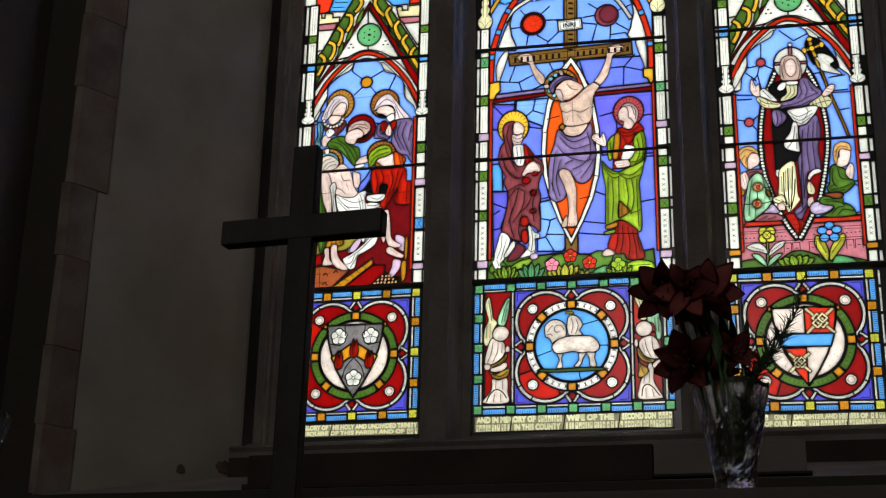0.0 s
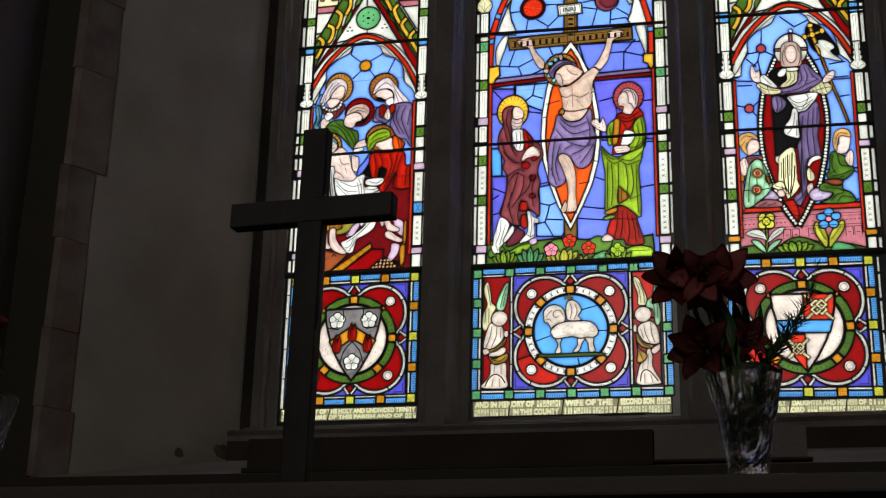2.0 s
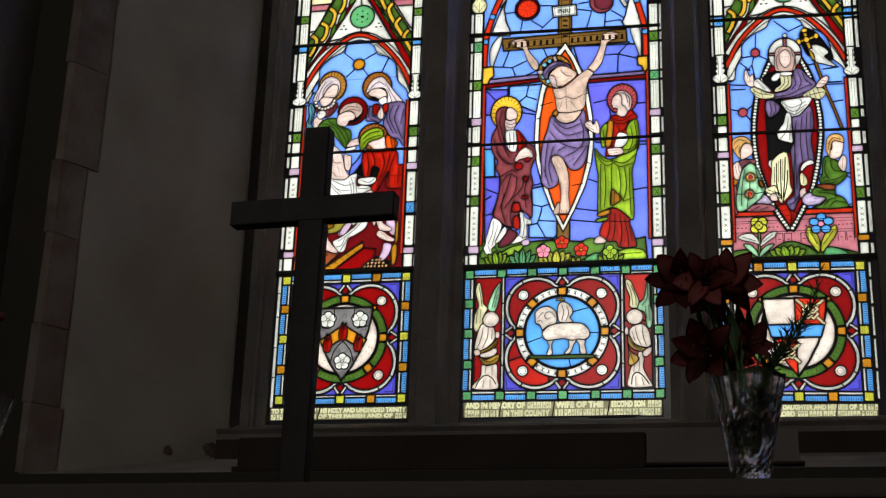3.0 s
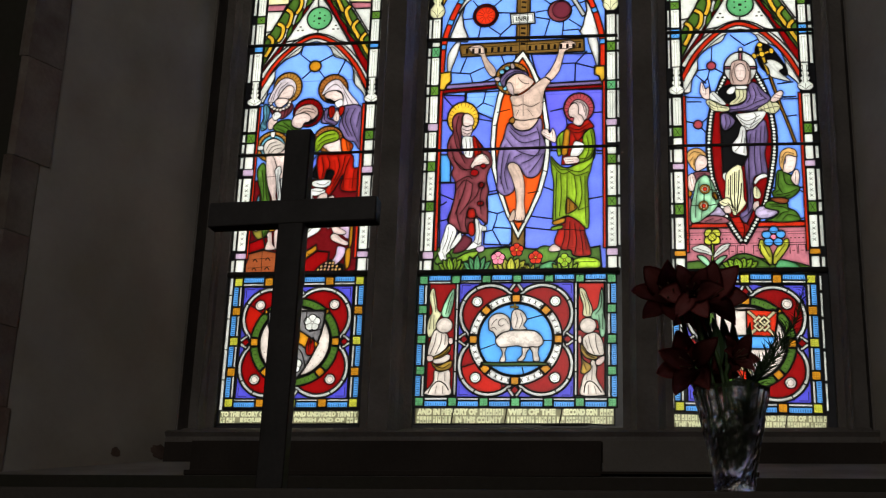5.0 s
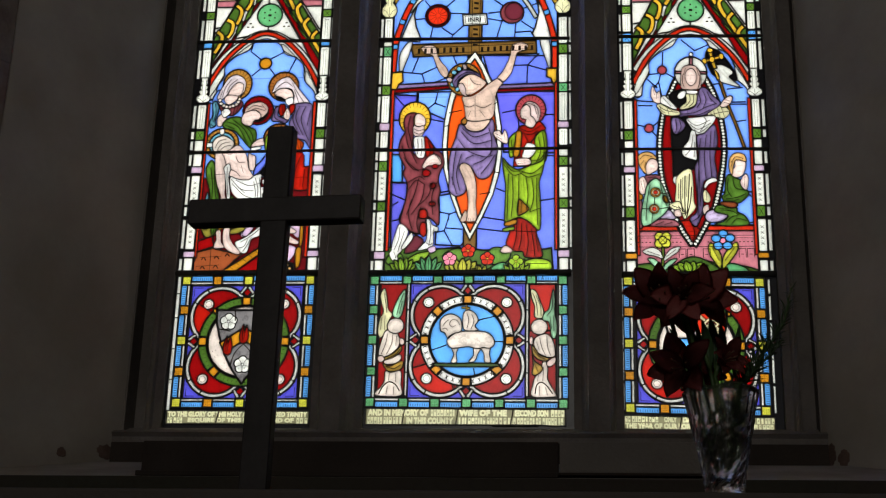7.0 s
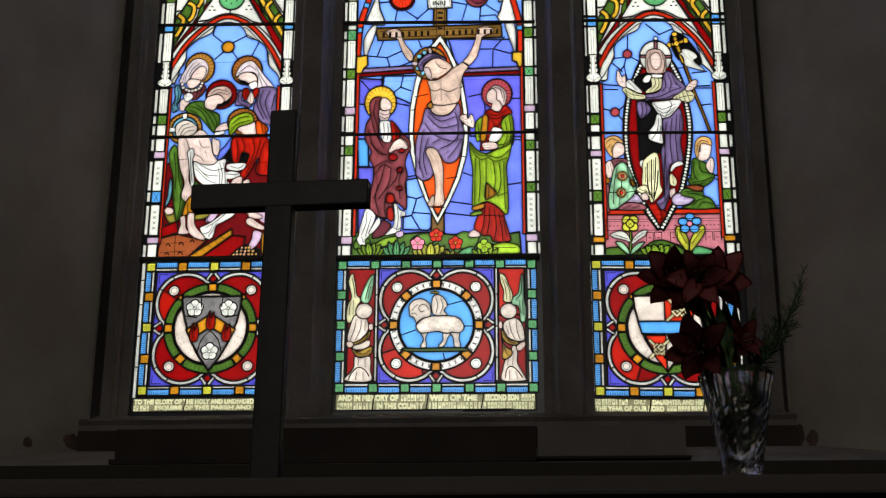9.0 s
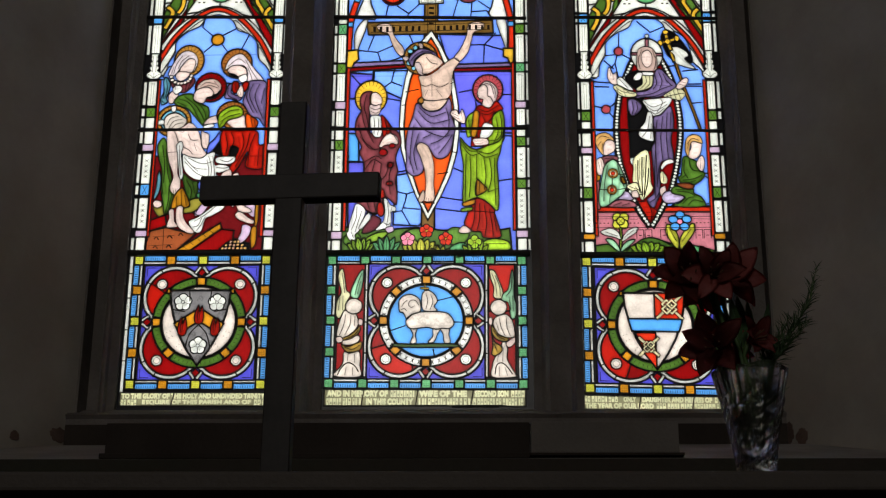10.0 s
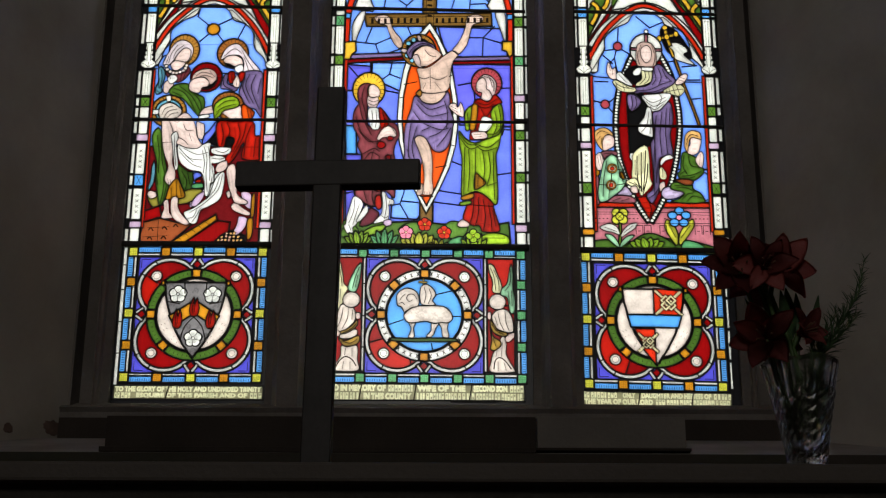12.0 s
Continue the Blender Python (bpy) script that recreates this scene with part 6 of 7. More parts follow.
blob("fleece", -337, 271, -317, 283, -274, 294, -269, 274, -290, 258, -316, 254, -336, 257, lead=4)
blob("fleece", -337, 396, -312, 392, -286, 383, -276, 352, -284, 322, -317, 292, -346, 284, -363, 297, -356, 339, lead=4)
blob("fleece", 270, 351, 287, 372, 323, 380, 347, 355, 356, 317, 355, 287, 327, 283, 295, 296, 278, 317, lead=4)
fold(-328, 383, -335, 339, -351, 296)
fold(-307, 379, -310, 339, -330, 296)
fold(-290, 374, -292, 334)
fold(295, 364, 303, 325, 319, 290)
fold(323, 372, 327, 325, 339, 290)
fold(282, 347, 293, 313)
blob("brass", -270, 334, -270, 309, -300, 283, -333, 274, -337, 284, -309, 296, -284, 317, lead=4)
blob("brass", -342, 258, -315, 247, -281, 262, -260, 266, -262, 240, -284, 226, -315, 224, -332, 237, lead=4)
blob("brass", 264, 334, 282, 313, 295, 292, 332, 279, 319, 266, 286, 275, 266, 301, lead=4)
blob("brass", 264, 301, 275, 267, 303, 246, 303, 225, 278, 208, 264, 217, 269, 250, lead=4)
fold(-325, 279, -292, 296, -275, 317)
fold(-328, 245, -297, 236, -269, 253)
fold(270, 317, 290, 288, 319, 275)
fold(274, 258, 286, 225)
blob("flesh", -365, 275, -363, 288, -346, 290, -336, 275, -345, 264, -359, 264, lead=3)
blob("flesh", 327, 266, 355, 283, 360, 266, 339, 243, 323, 250, lead=3)
blob("flesh", -276, 361, -260, 361, -259, 338, -275, 339, lead=3)
blob("flesh", 254, 364, 266, 366, 266, 338, 254, 339, lead=3)
oval("fleece", -296, 417, 35, 33, lead=4)
oval("fleece", 293, 410, 34, 33, lead=4)
soft(5, -320, 425, -301, 442, -275, 434)
soft(5, 270, 418, 291, 434, 313, 426)
soft(5, -308, 400, -287, 398)
soft(5, 282, 392, 305, 393)
shift(0, 0, -0.004)
inscription(-405, 398, 3, (-256, -40, 180), (("AND IN MEMORY OF", -396, -150), (None, -140, -42), ("WIFE OF THE", -28, 165), ("SECOND SON", 195, 330), (None, 340, 392)),
            ((None, -396, -255), ("IN THIS COUNTY", -238, -48), (None, -28, 392)), high=70)
shift(0, 0)
glaze("C")

# ---- the light with the resurrection ----
light("R")
side_tail()
rect("black", -400, 400, -40, 650, lead=0)
poly("sky", -226, 1566, 299, 1568, 276, 991, -242, 989)
blob("sky", 167, 991, 255, 961, 254, 865, 184, 865)
lead(-102, 1644, -106, 1579)
lead(-90, 1543, -55, 1521)
lead(-126, 1543, -165, 1539)
lead(-114, 1539, -123, 1503, -143, 1477)
lead(-123, 1503, -112, 1437)
lead(-169, 1514, -131, 1477)
lead(-22, 1702, 34, 1649, 91, 1676)
lead(96, 1485, 132, 1490)
lead(132, 1490, 146, 1440)
lead(165, 1463, 228, 1469)
lead(184, 1401, 237, 1402)
lead(-211, 1393, -154, 1391)
lead(-216, 1302, -184, 1293)
lead(-151, 1296, -121, 1324)
lead(-155, 1270, -126, 1233)
lead(182, 1310, 235, 1316)
shift(14, -26)
side_top()
shift(0, 0)
# wall and flowers
poly("pink", -242, 843, 262, 845, 260, 633, -262, 631)
poly("scarlet", -237, 843, 258, 843, 256, 820, -238, 821)
line(2, -229, 791, -164, 791)
line(2, -85, 789, -53, 789)
line(2, 176, 790, 245, 788)
blob("moss", -253, 626, -238, 670, -168, 680, -99, 666, -5, 705, 87, 681, 201, 667, 250, 628)
# mandorla
poly("red", 17, 1614, -49, 1511, -73, 1455, -97, 1396, -112, 1335, -123, 1257, -128, 1188, -126, 1111, -120, 1051, -110, 1007, -93, 949, -61, 857, -35, 806, -4, 756, 2, 754, 28, 798, 56, 851, 93, 925, 107, 979, 121, 1037, 136, 1129, 141, 1181, 141, 1249, 134, 1310, 124, 1379, 107, 1443, 78, 1509, 17, 1614, lead=3)
band("black", 24, 17, 1614, -49, 1511, -73, 1455, -97, 1396, -112, 1335, -123, 1257, -128, 1188, -126, 1111, -120, 1051, -110, 1007, -93, 949, -61, 857, -35, 806, -4, 756)
band("black", 24, 17, 1614, 78, 1509, 107, 1443, 124, 1379, 134, 1310, 141, 1249, 141, 1181, 136, 1129, 121, 1037, 107, 979, 93, 925, 56, 851, 28, 798, 2, 754)
beads("pearl", 7.4, 14.8, 17, 1614, -49, 1511, -73, 1455, -97, 1396, -112, 1335, -123, 1257, -128, 1188, -126, 1111, -120, 1051, -110, 1007, -93, 949, -61, 857, -35, 806, -4, 756)
beads("pearl", 7.4, 14.8, 17, 1614, 78, 1509, 107, 1443, 124, 1379, 134, 1310, 141, 1249, 141, 1181, 136, 1129, 121, 1037, 107, 979, 93, 925, 56, 851, 28, 798, 2, 754)
poly("vermil", -49, 865, -11, 869, 29, 823, -1, 768, -26, 816, lead=3)
fold(-8, 860, 6, 815, -2, 774)
# banner
blob("black", 78, 1627, 104, 1659, 156, 1627, 197, 1562, 208, 1503, 165, 1508, 117, 1524, 95, 1556)
blob("sky", 133, 1654, 176, 1627, 198, 1578, 199, 1551, 170, 1600)
band("gold", 13, 114, 1567, 131, 1508)
band("amber", 10, 136, 1502, 168, 1380, 201, 1275, 225, 1191)
blob("white", 110, 1567, 144, 1578, 182, 1557, 191, 1535, 175, 1519, 219, 1473, 159, 1489, 136, 1502, 132, 1535)
soft(7, 129, 1562, 165, 1519, 198, 1492)
soft(7, 153, 1556, 171, 1530)
band("gold", 16, 99, 1649, 106, 1605, 119, 1562)
band("gold", 15, 72, 1597, 106, 1605, 146, 1619)
oval("gold", 99, 1649, 12, 11)
oval("gold", 74, 1597, 10, 14)
oval("gold", 146, 1619, 10, 14)
oval("gold", 106, 1605, 12, 14)
# standing figure
poly("black", -65, 1457, -29, 1468, -2, 1454, -6, 1341, 22, 1262, 30, 1149, 28, 1107, 1, 1089, -47, 1070, -75, 1061, -75, 1144, -78, 1255, -77, 1334, -45, 1342, -36, 1372, -78, 1413, -84, 1438, lead=3)
oval("white", 14, 1543, 69, 77)
band("pink", 13, 17, 1618, 16, 1579)
band("pink", 12, -52, 1547, -24, 1546)
band("pink", 12, 53, 1543, 81, 1542)
oval("pearl", 18, 1631, 8, 9)
blob("cream", -9, 1446, 33, 1444, 33, 1400, 8, 1379, -32, 1371, -33, 1385, -9, 1406)
fold(5, 1441, 6, 1410, -20, 1380)
fold(21, 1440, 21, 1405, -1, 1382)
blob("linen", -10, 1460, 37, 1458, 33, 1443, -6, 1445)
blob("brownhair", -29, 1531, -22, 1566, -2, 1580, 18, 1580, 38, 1572, 54, 1545, 57, 1509, 53, 1470, 29, 1463, -5, 1464, -29, 1473)
fold(-21, 1535, -22, 1504, -16, 1474)
fold(52, 1533, 50, 1496, 41, 1468)
fold(-8, 1566, -17, 1535)
fold(40, 1564, 48, 1528)
blob("flesh", -10, 1531, -2, 1554, 16, 1564, 31, 1553, 37, 1528, 31, 1497, 13, 1482, -4, 1498, lead=1.5)
soft(5, -3, 1530, 9, 1532)
soft(5, 21, 1532, 32, 1530)
soft(5, 15, 1534, 12, 1510)
soft(5, 3, 1498, 24, 1497)
blob("linen", -46, 1437, -27, 1457, -8, 1454, -19, 1425, -41, 1421)
blob("purple", 55, 1473, 78, 1469, 106, 1432, 134, 1401, 120, 1374, 82, 1348, 40, 1338, -6, 1340, -38, 1336, -45, 1359, -32, 1367, 10, 1374, 32, 1398, 40, 1444)
fold(-33, 1350, 25, 1357, 73, 1381, 117, 1397)
fold(-22, 1341, 40, 1346, 89, 1368)
fold(44, 1444, 51, 1408, 34, 1378)
fold(62, 1456, 74, 1416, 61, 1377)
fold(80, 1451, 97, 1407)
fold(90, 1424, 117, 1393)
soft(10, 51, 1426, 54, 1391)
soft(10, 10, 1362, 49, 1369)
soft(10, 75, 1442, 90, 1411)
blob("linen", -121, 1422, -102, 1438, -85, 1422, -58, 1390, -50, 1374, -68, 1374, -97, 1391, -114, 1400)
fold(-107, 1427, -75, 1388)
blob("cream", -134, 1392, -114, 1399, -68, 1372, -40, 1363, -40, 1346, -76, 1342, -111, 1352, -127, 1375)
fold(-122, 1387, -95, 1368, -45, 1358)
fold(-125, 1375, -98, 1356)
fold(-110, 1395, -68, 1364)
fold(-120, 1390, -115, 1358)
fold(-91, 1380, -84, 1348)
blob("flesh", -158, 1441, -152, 1481, -144, 1477, -134, 1451, -120, 1459, -118, 1423, -121, 1401, -142, 1406, -153, 1423)
line(1.6, -147, 1469, -142, 1442)
line(1.6, -134, 1447, -133, 1424)
soft(5, -141, 1424, -124, 1433)
blob("cream", 80, 1351, 120, 1378, 136, 1391, 166, 1369, 170, 1352, 149, 1326, 118, 1331, 88, 1336)
fold(92, 1354, 95, 1337)
fold(104, 1361, 111, 1333)
fold(120, 1371, 130, 1332)
fold(136, 1379, 149, 1332)
fold(88, 1344, 135, 1355, 166, 1359)
blob("flesh", 132, 1386, 148, 1413, 173, 1431, 186, 1422, 175, 1395, 159, 1382, 144, 1378)
line(1.6, 153, 1413, 174, 1407)
line(1.6, 148, 1401, 171, 1395)
blob("purple", -73, 1329, -45, 1333, -18, 1306, -24, 1279, -48, 1258, -64, 1258, -75, 1290)
fold(-57, 1325, -53, 1289, -59, 1263)
fold(-40, 1320, -35, 1290, -48, 1263)
blob("linen", -11, 1327, 40, 1334, 96, 1340, 112, 1328, 85, 1285, 53, 1252, 37, 1247, 17, 1270, 0, 1297)
fold(-7, 1323, 31, 1296, 87, 1320)
fold(4, 1301, 38, 1278, 90, 1307)
fold(19, 1279, 41, 1263, 78, 1290)
fold(63, 1334, 71, 1312, 45, 1269)
soft(7, 24, 1313, 55, 1308)
soft(7, 38, 1287, 63, 1290)
blob("linen", 7, 1271, 25, 1262, 25, 1192, 27, 1141, 7, 1140, -31, 1159, -29, 1194, -6, 1227)
fold(14, 1253, 4, 1193, -21, 1159)
fold(20, 1218, 15, 1150)
blob("purple", 29, 1244, 61, 1260, 102, 1300, 115, 1250, 113, 1199, 100, 1147, 107, 1058, 83, 1049, 52, 1039, 47, 972, 44, 904, 32, 872, 14, 839, -6, 855, -10, 879, 17, 905, 21, 972, 18, 1048, 17, 1107, 34, 1149)
fold(45, 1235, 34, 1149, 34, 1047, 33, 930)
fold(69, 1251, 57, 1148, 61, 1055)
fold(89, 1268, 81, 1165, 85, 1059)
fold(104, 1267, 97, 1181)
fold(32, 1098, 24, 972, 23, 880)
fold(0, 864, 23, 880, 39, 905)
fold(42, 1014, 34, 947)
soft(10, 56, 1218, 46, 1115)
soft(10, 76, 1217, 69, 1114)
soft(10, 98, 1216, 90, 1130)
soft(10, 32, 1014, 27, 930)
blob("linen", 52, 1022, 68, 1047, 95, 1056, 107, 1041, 75, 1029, 56, 1008)
blob("linen", -75, 1042, -70, 1063, -55, 1058, -59, 1025)
blob("cream", -64, 1007, -58, 1063, 1, 1094, 8, 955, 14, 922, -30, 873, -44, 898, -68, 949)
blob("cream", -94, 936, -57, 952, -43, 932, -32, 898, -59, 907, -82, 920)
line(5, -43, 1050, -46, 965, -39, 907)
line(5, -25, 1066, -29, 973, -29, 890)
line(5, -7, 1074, -14, 972, -23, 898)
line(5, 0, 1015, -7, 947, -25, 881)
line(3, -58, 932, -35, 906)
line(3, -82, 934, -47, 919)
line(3, -52, 1033, -54, 965)
fold(-35, 1058, -39, 965)
fold(-17, 1066, -22, 973)
blob("cream", 47, 988, 58, 1001, 76, 971, 71, 946, 49, 950)
fold(60, 992, 61, 955)
blob("flesh", 44, 924, 66, 935, 66, 899, 47, 891)
blob("flesh", -74, 911, -51, 915, -46, 886, -70, 886)
blob("iris", -138, 901, -121, 917, -90, 911, -75, 891, -68, 877, -91, 870, -130, 876)
blob("iris", 50, 880, 62, 907, 100, 914, 137, 903, 141, 882, 113, 862, 68, 858)
soft(7, -125, 896, -98, 900)
soft(7, -110, 882, -83, 883)
soft(7, 69, 891, 92, 899)
soft(7, 99, 887, 126, 891)
soft(7, 76, 871, 106, 874)
oval("plum", -107, 1559, 19, 20)
oval("plum", -169, 1286, 19, 20)
# kneeling figures
blob("pink", -223, 961, -207, 961, -205, 843, -223, 847)
blob("pink", -169, 843, -160, 863, -122, 875, -68, 866, -61, 841)
fold(-149, 851, -118, 863)
fold(-115, 850, -83, 860)
blob("amber", -221, 995, -203, 986, -204, 964, -220, 961)
blob("pink", -193, 1066, -154, 1073, -127, 1068, -130, 1051, -170, 1047, -183, 1026)
fold(-178, 1061, -143, 1064)
blob("tan", -221, 1147, -206, 1170, -175, 1178, -150, 1163, -139, 1141, -166, 1147, -178, 1121, -184, 1078, -196, 1085, -212, 1113)
fold(-211, 1144, -191, 1163, -160, 1155)
fold(-207, 1121, -194, 1139)
fold(-192, 1104, -187, 1130)
blob("flesh", -184, 1120, -168, 1145, -140, 1137, -136, 1103, -150, 1086, -181, 1073, -186, 1095)
soft(5, -168, 1121, -149, 1125)
soft(5, -165, 1100, -147, 1102)
blob("flesh", -222, 1044, -197, 1065, -182, 1027, -187, 994, -209, 985, -221, 1018)
line(1.6, -208, 1045, -202, 1007)
line(1.6, -197, 1049, -193, 1015)
blob("mint", -183, 1026, -150, 1056, -125, 1038, -106, 992, -92, 941, -112, 900, -140, 876, -179, 847, -207, 848, -210, 902, -195, 977)
fold(-171, 1027, -185, 952, -191, 869)
fold(-129, 1034, -119, 984, -105, 933)
fold(-158, 934, -168, 860)
line(4, -153, 969, -154, 938)
line(4, -126, 990, -99, 985)
line(4, -208, 921, -174, 920)
line(4, -136, 919, -100, 926)
soft(10, -192, 952, -198, 886)
soft(10, -123, 950, -133, 892)
oval("amber", -149, 993, 21, 21, lead=2.5)
oval("paleyellow", -149, 993, 15, 14, lead=1.2)
oval("scarlet", -149, 993, 9, 9, lead=1.5)
oval("amber", -156, 919, 20, 21, lead=2.5)
oval("paleyellow", -156, 919, 14, 15, lead=1.2)
oval("scarlet", -156, 919, 9, 10, lead=1.5)
blob("amber", -119, 975, -107, 977, -97, 950, -106, 946, -118, 957)
blob("green", 92, 904, 105, 933, 177, 923, 184, 902, 213, 885, 230, 850, 211, 842, 143, 840, 90, 849, 124, 861, 144, 887)
fold(115, 912, 161, 907, 187, 890)
fold(159, 853, 182, 873, 219, 864)
fold(135, 857, 160, 882, 183, 886)
fold(108, 920, 146, 919)
blob("green", 138, 1019, 145, 1061, 164, 1069, 190, 1051, 213, 1038, 211, 1009, 233, 992, 224, 967, 185, 939, 139, 940, 122, 970, 134, 986)
fold(152, 1052, 147, 1002, 163, 969)
fold(171, 1052, 180, 1010, 218, 1001)
fold(140, 961, 187, 968, 221, 984)
fold(155, 948, 194, 960)
fold(133, 970, 156, 986)
soft(9, 158, 1019, 168, 985)
soft(9, 189, 1026, 200, 1009)
soft(9, 147, 953, 178, 952)
blob("brown", 109, 944, 155, 948, 185, 939, 177, 922, 146, 923)
blob("flesh", 181, 1102, 186, 1135, 224, 1131, 225, 1102, 213, 1068, 190, 1055, 168, 1065, 171, 1094)
soft(5, 196, 1109, 215, 1111)
soft(5, 191, 1083, 208, 1083)
blob("tan", 158, 1120, 166, 1151, 191, 1167, 222, 1158, 230, 1131, 224, 1127, 188, 1135, 175, 1102, 169, 1067, 158, 1089)
fold(167, 1124, 187, 1149, 217, 1141)
fold(165, 1103, 174, 1129)
blob("flesh", 200, 1034, 222, 1071, 235, 1050, 228, 1004, 213, 1004)
line(1.6, 221, 1059, 216, 1013)
# painted frieze on the wall
for x in (-224, -208, -192, -176, -84, -68, -52, 60, 188, 204, 220, 236):
    line(4.5, x - 2, 772, x + 2, 772)
for x in (-46, -12, 52, 196, 230):
    line(3, x - 14, 704, x - 14, 742, x + 14, 742, x + 14, 704, smooth=False)
    line(3, x - 5, 718, x + 5, 718)
line(2.5, -236, 800, 250, 800)
line(2.5, -236, 752, 250, 752)
# flowers
band("leaf", 10, -125, 769, -125, 710, -129, 656)
oval("citron", -138, 796, 19, 20)
oval("citron", -110, 796, 19, 20)
oval("citron", -139, 766, 19, 20)
oval("citron", -112, 767, 19, 20)
oval("citron", -125, 781, 16, 17)
line(2, -138, 796, -112, 767)
line(2, -110, 796, -139, 766)
blob("moss", -105, 641, -56, 690, -5, 708, 50, 691, 99, 647, -8, 627)
fan("leaf", -17, 632, 138, 59, 6)
blob("white", -208, 734, -170, 749, -138, 734, -126, 700, -153, 710, -190, 719)
blob("white", -56, 752, -92, 742, -118, 710, -121, 690, -90, 712, -64, 730)
blob("mint", -188, 700, -160, 700, -136, 670, -132, 646, -159, 665)
blob("mint", -68, 698, -96, 695, -122, 670, -127, 646, -99, 666)
fold(-189, 734, -139, 715)
fold(-73, 740, -111, 710)
blob("citron", 106, 657, 84, 681, 59, 730, 67, 767, 92, 750, 111, 706)
blob("citron", 115, 657, 140, 681, 177, 736, 175, 770, 146, 750, 118, 706)
fold(76, 745, 101, 691)
fold(164, 746, 124, 691)
blob("jade", 122, 642, 137, 677, 179, 672, 214, 652, 209, 630, 144, 628)
oval("azure", 121, 807, 19, 17)
oval("azure", 92, 787, 19, 17)
oval("azure", 148, 788, 19, 17)
oval("azure", 99, 755, 19, 17)
oval("azure", 137, 755, 19, 17)
oval("rose", 119, 777, 12, 12)
for s in (-1, 1):
    x0, x1, f0, f1 = ((-274, -236, -289, -279), (263, 297, 303, 318))[s > 0]
    rect("black", min(x0 - 8, f0 - 30), max(x1 + 8, f1 + 30), 625, 2060, lead=0)
    rect("scarlet", *((-230, -218), (247, 259))[s > 0], 715, 1420, lead=4)
    pillar(x0, x1, f0, f1, "white", 2040, 1880, "green", 1872, 1842, "white", 1835, 1750, "azure", 1738, 1700, "white", 1690, 1552, "white", 1413, 1286, "green", 1274, 1236,
           "white", 1226, 1192, "white", 1174, 1117, "mauve", 1108, 1086, "white", 1072, 934, "green", 926, 884, "white", 868, 732, "amber", 722, 703, "white", 690, 642)
    finial((x0 + x1) / 2, 1428, 1552, 28)
shift(-2, -18, -0.019)
border((-268, -133, 0, 127, 260), (89, 221, 354, 486, 618), ("citron", "amber"))
for p, q in ((-299, -289), (291, 301)):
    for z0, z1 in ((80, 190), (200, 320), (330, 450), (460, 560), (570, 632)):
        rect("pearl", p, q, z0, z1, lead=3)
quatrefoil(351, "moss", (0, 90, 180, 228, 312), (-1, -1, 110, 262))
shield_field("moon")
poly("scarlet", 1, 490, 122, 482, 117, 430, 106, 374, 1, 374, lead=6)
poly("scarlet", -80, 320, 1, 320, 1, 170, -44, 230, lead=6)
poly("azure", -108, 378, 112, 378, 96, 326, -94, 326, lead=7)
for cx, cz, r in ((60, 430, 40), (-28, 262, 30)):
    for a in (-1, 1):
        band("paleyellow", 13, cx - 1.35 * r, cz - 1.3 * r * a, cx + 1.35 * r, cz + 1.3 * r * a, lead=2.5, smooth=False)
    oval("scarlet", cx, cz, 0.8 * r, lead=2.5, n=4)
    for dx, dz in ((-0.26, 0.26), (0.26, -0.26), (-0.26, -0.26), (0.26, 0.26)):
        piece("paleyellow", [[(cx + r * (dx + 0.62 * f * c), cz + r * (dz + 0.62 * f * d)) for c, d in ((1, 0), (0, 1), (-1, 0), (0, -1))] for f in (1, 0.45)], 2.5, 0.2)
shift(0, -16, -0.012)
inscription(-300, 290, 3, (-80, 130), ((None, -292, -150), ("ONLY", -140, -88), ("DAUGHTER AND HEIRESS OF", -66, 210), (None, 220, 292)),
            (("THE YEAR OF OUR LORD", -292, -20), (None, -10, 292)))
shift(0, 0)
glaze("R")
for key, heights in (("L", (646, 644, 1198, 1199, 1737, 1728)), ("C", (640, 636, 1194, 1190, 1728, 1710)), ("R", (625, 623, 1181, 1171, 1712, 1698))):
    x0, x1 = LIGHTS[key]
    for i in range(3):
        ends = [(x, -0.012, Z0 + h / 1000) for x, h in zip((x0 - 0.02, x1 + 0.02), heights[2 * i:2 * i + 2])]
        part("saddle_bar", tube_bm(ends, (0.013, 0.0065, 0.0075)[i], 8), IRON, window, "black iron bar across the glass", True)

# ---- dressed stones at the edge of the recess ----


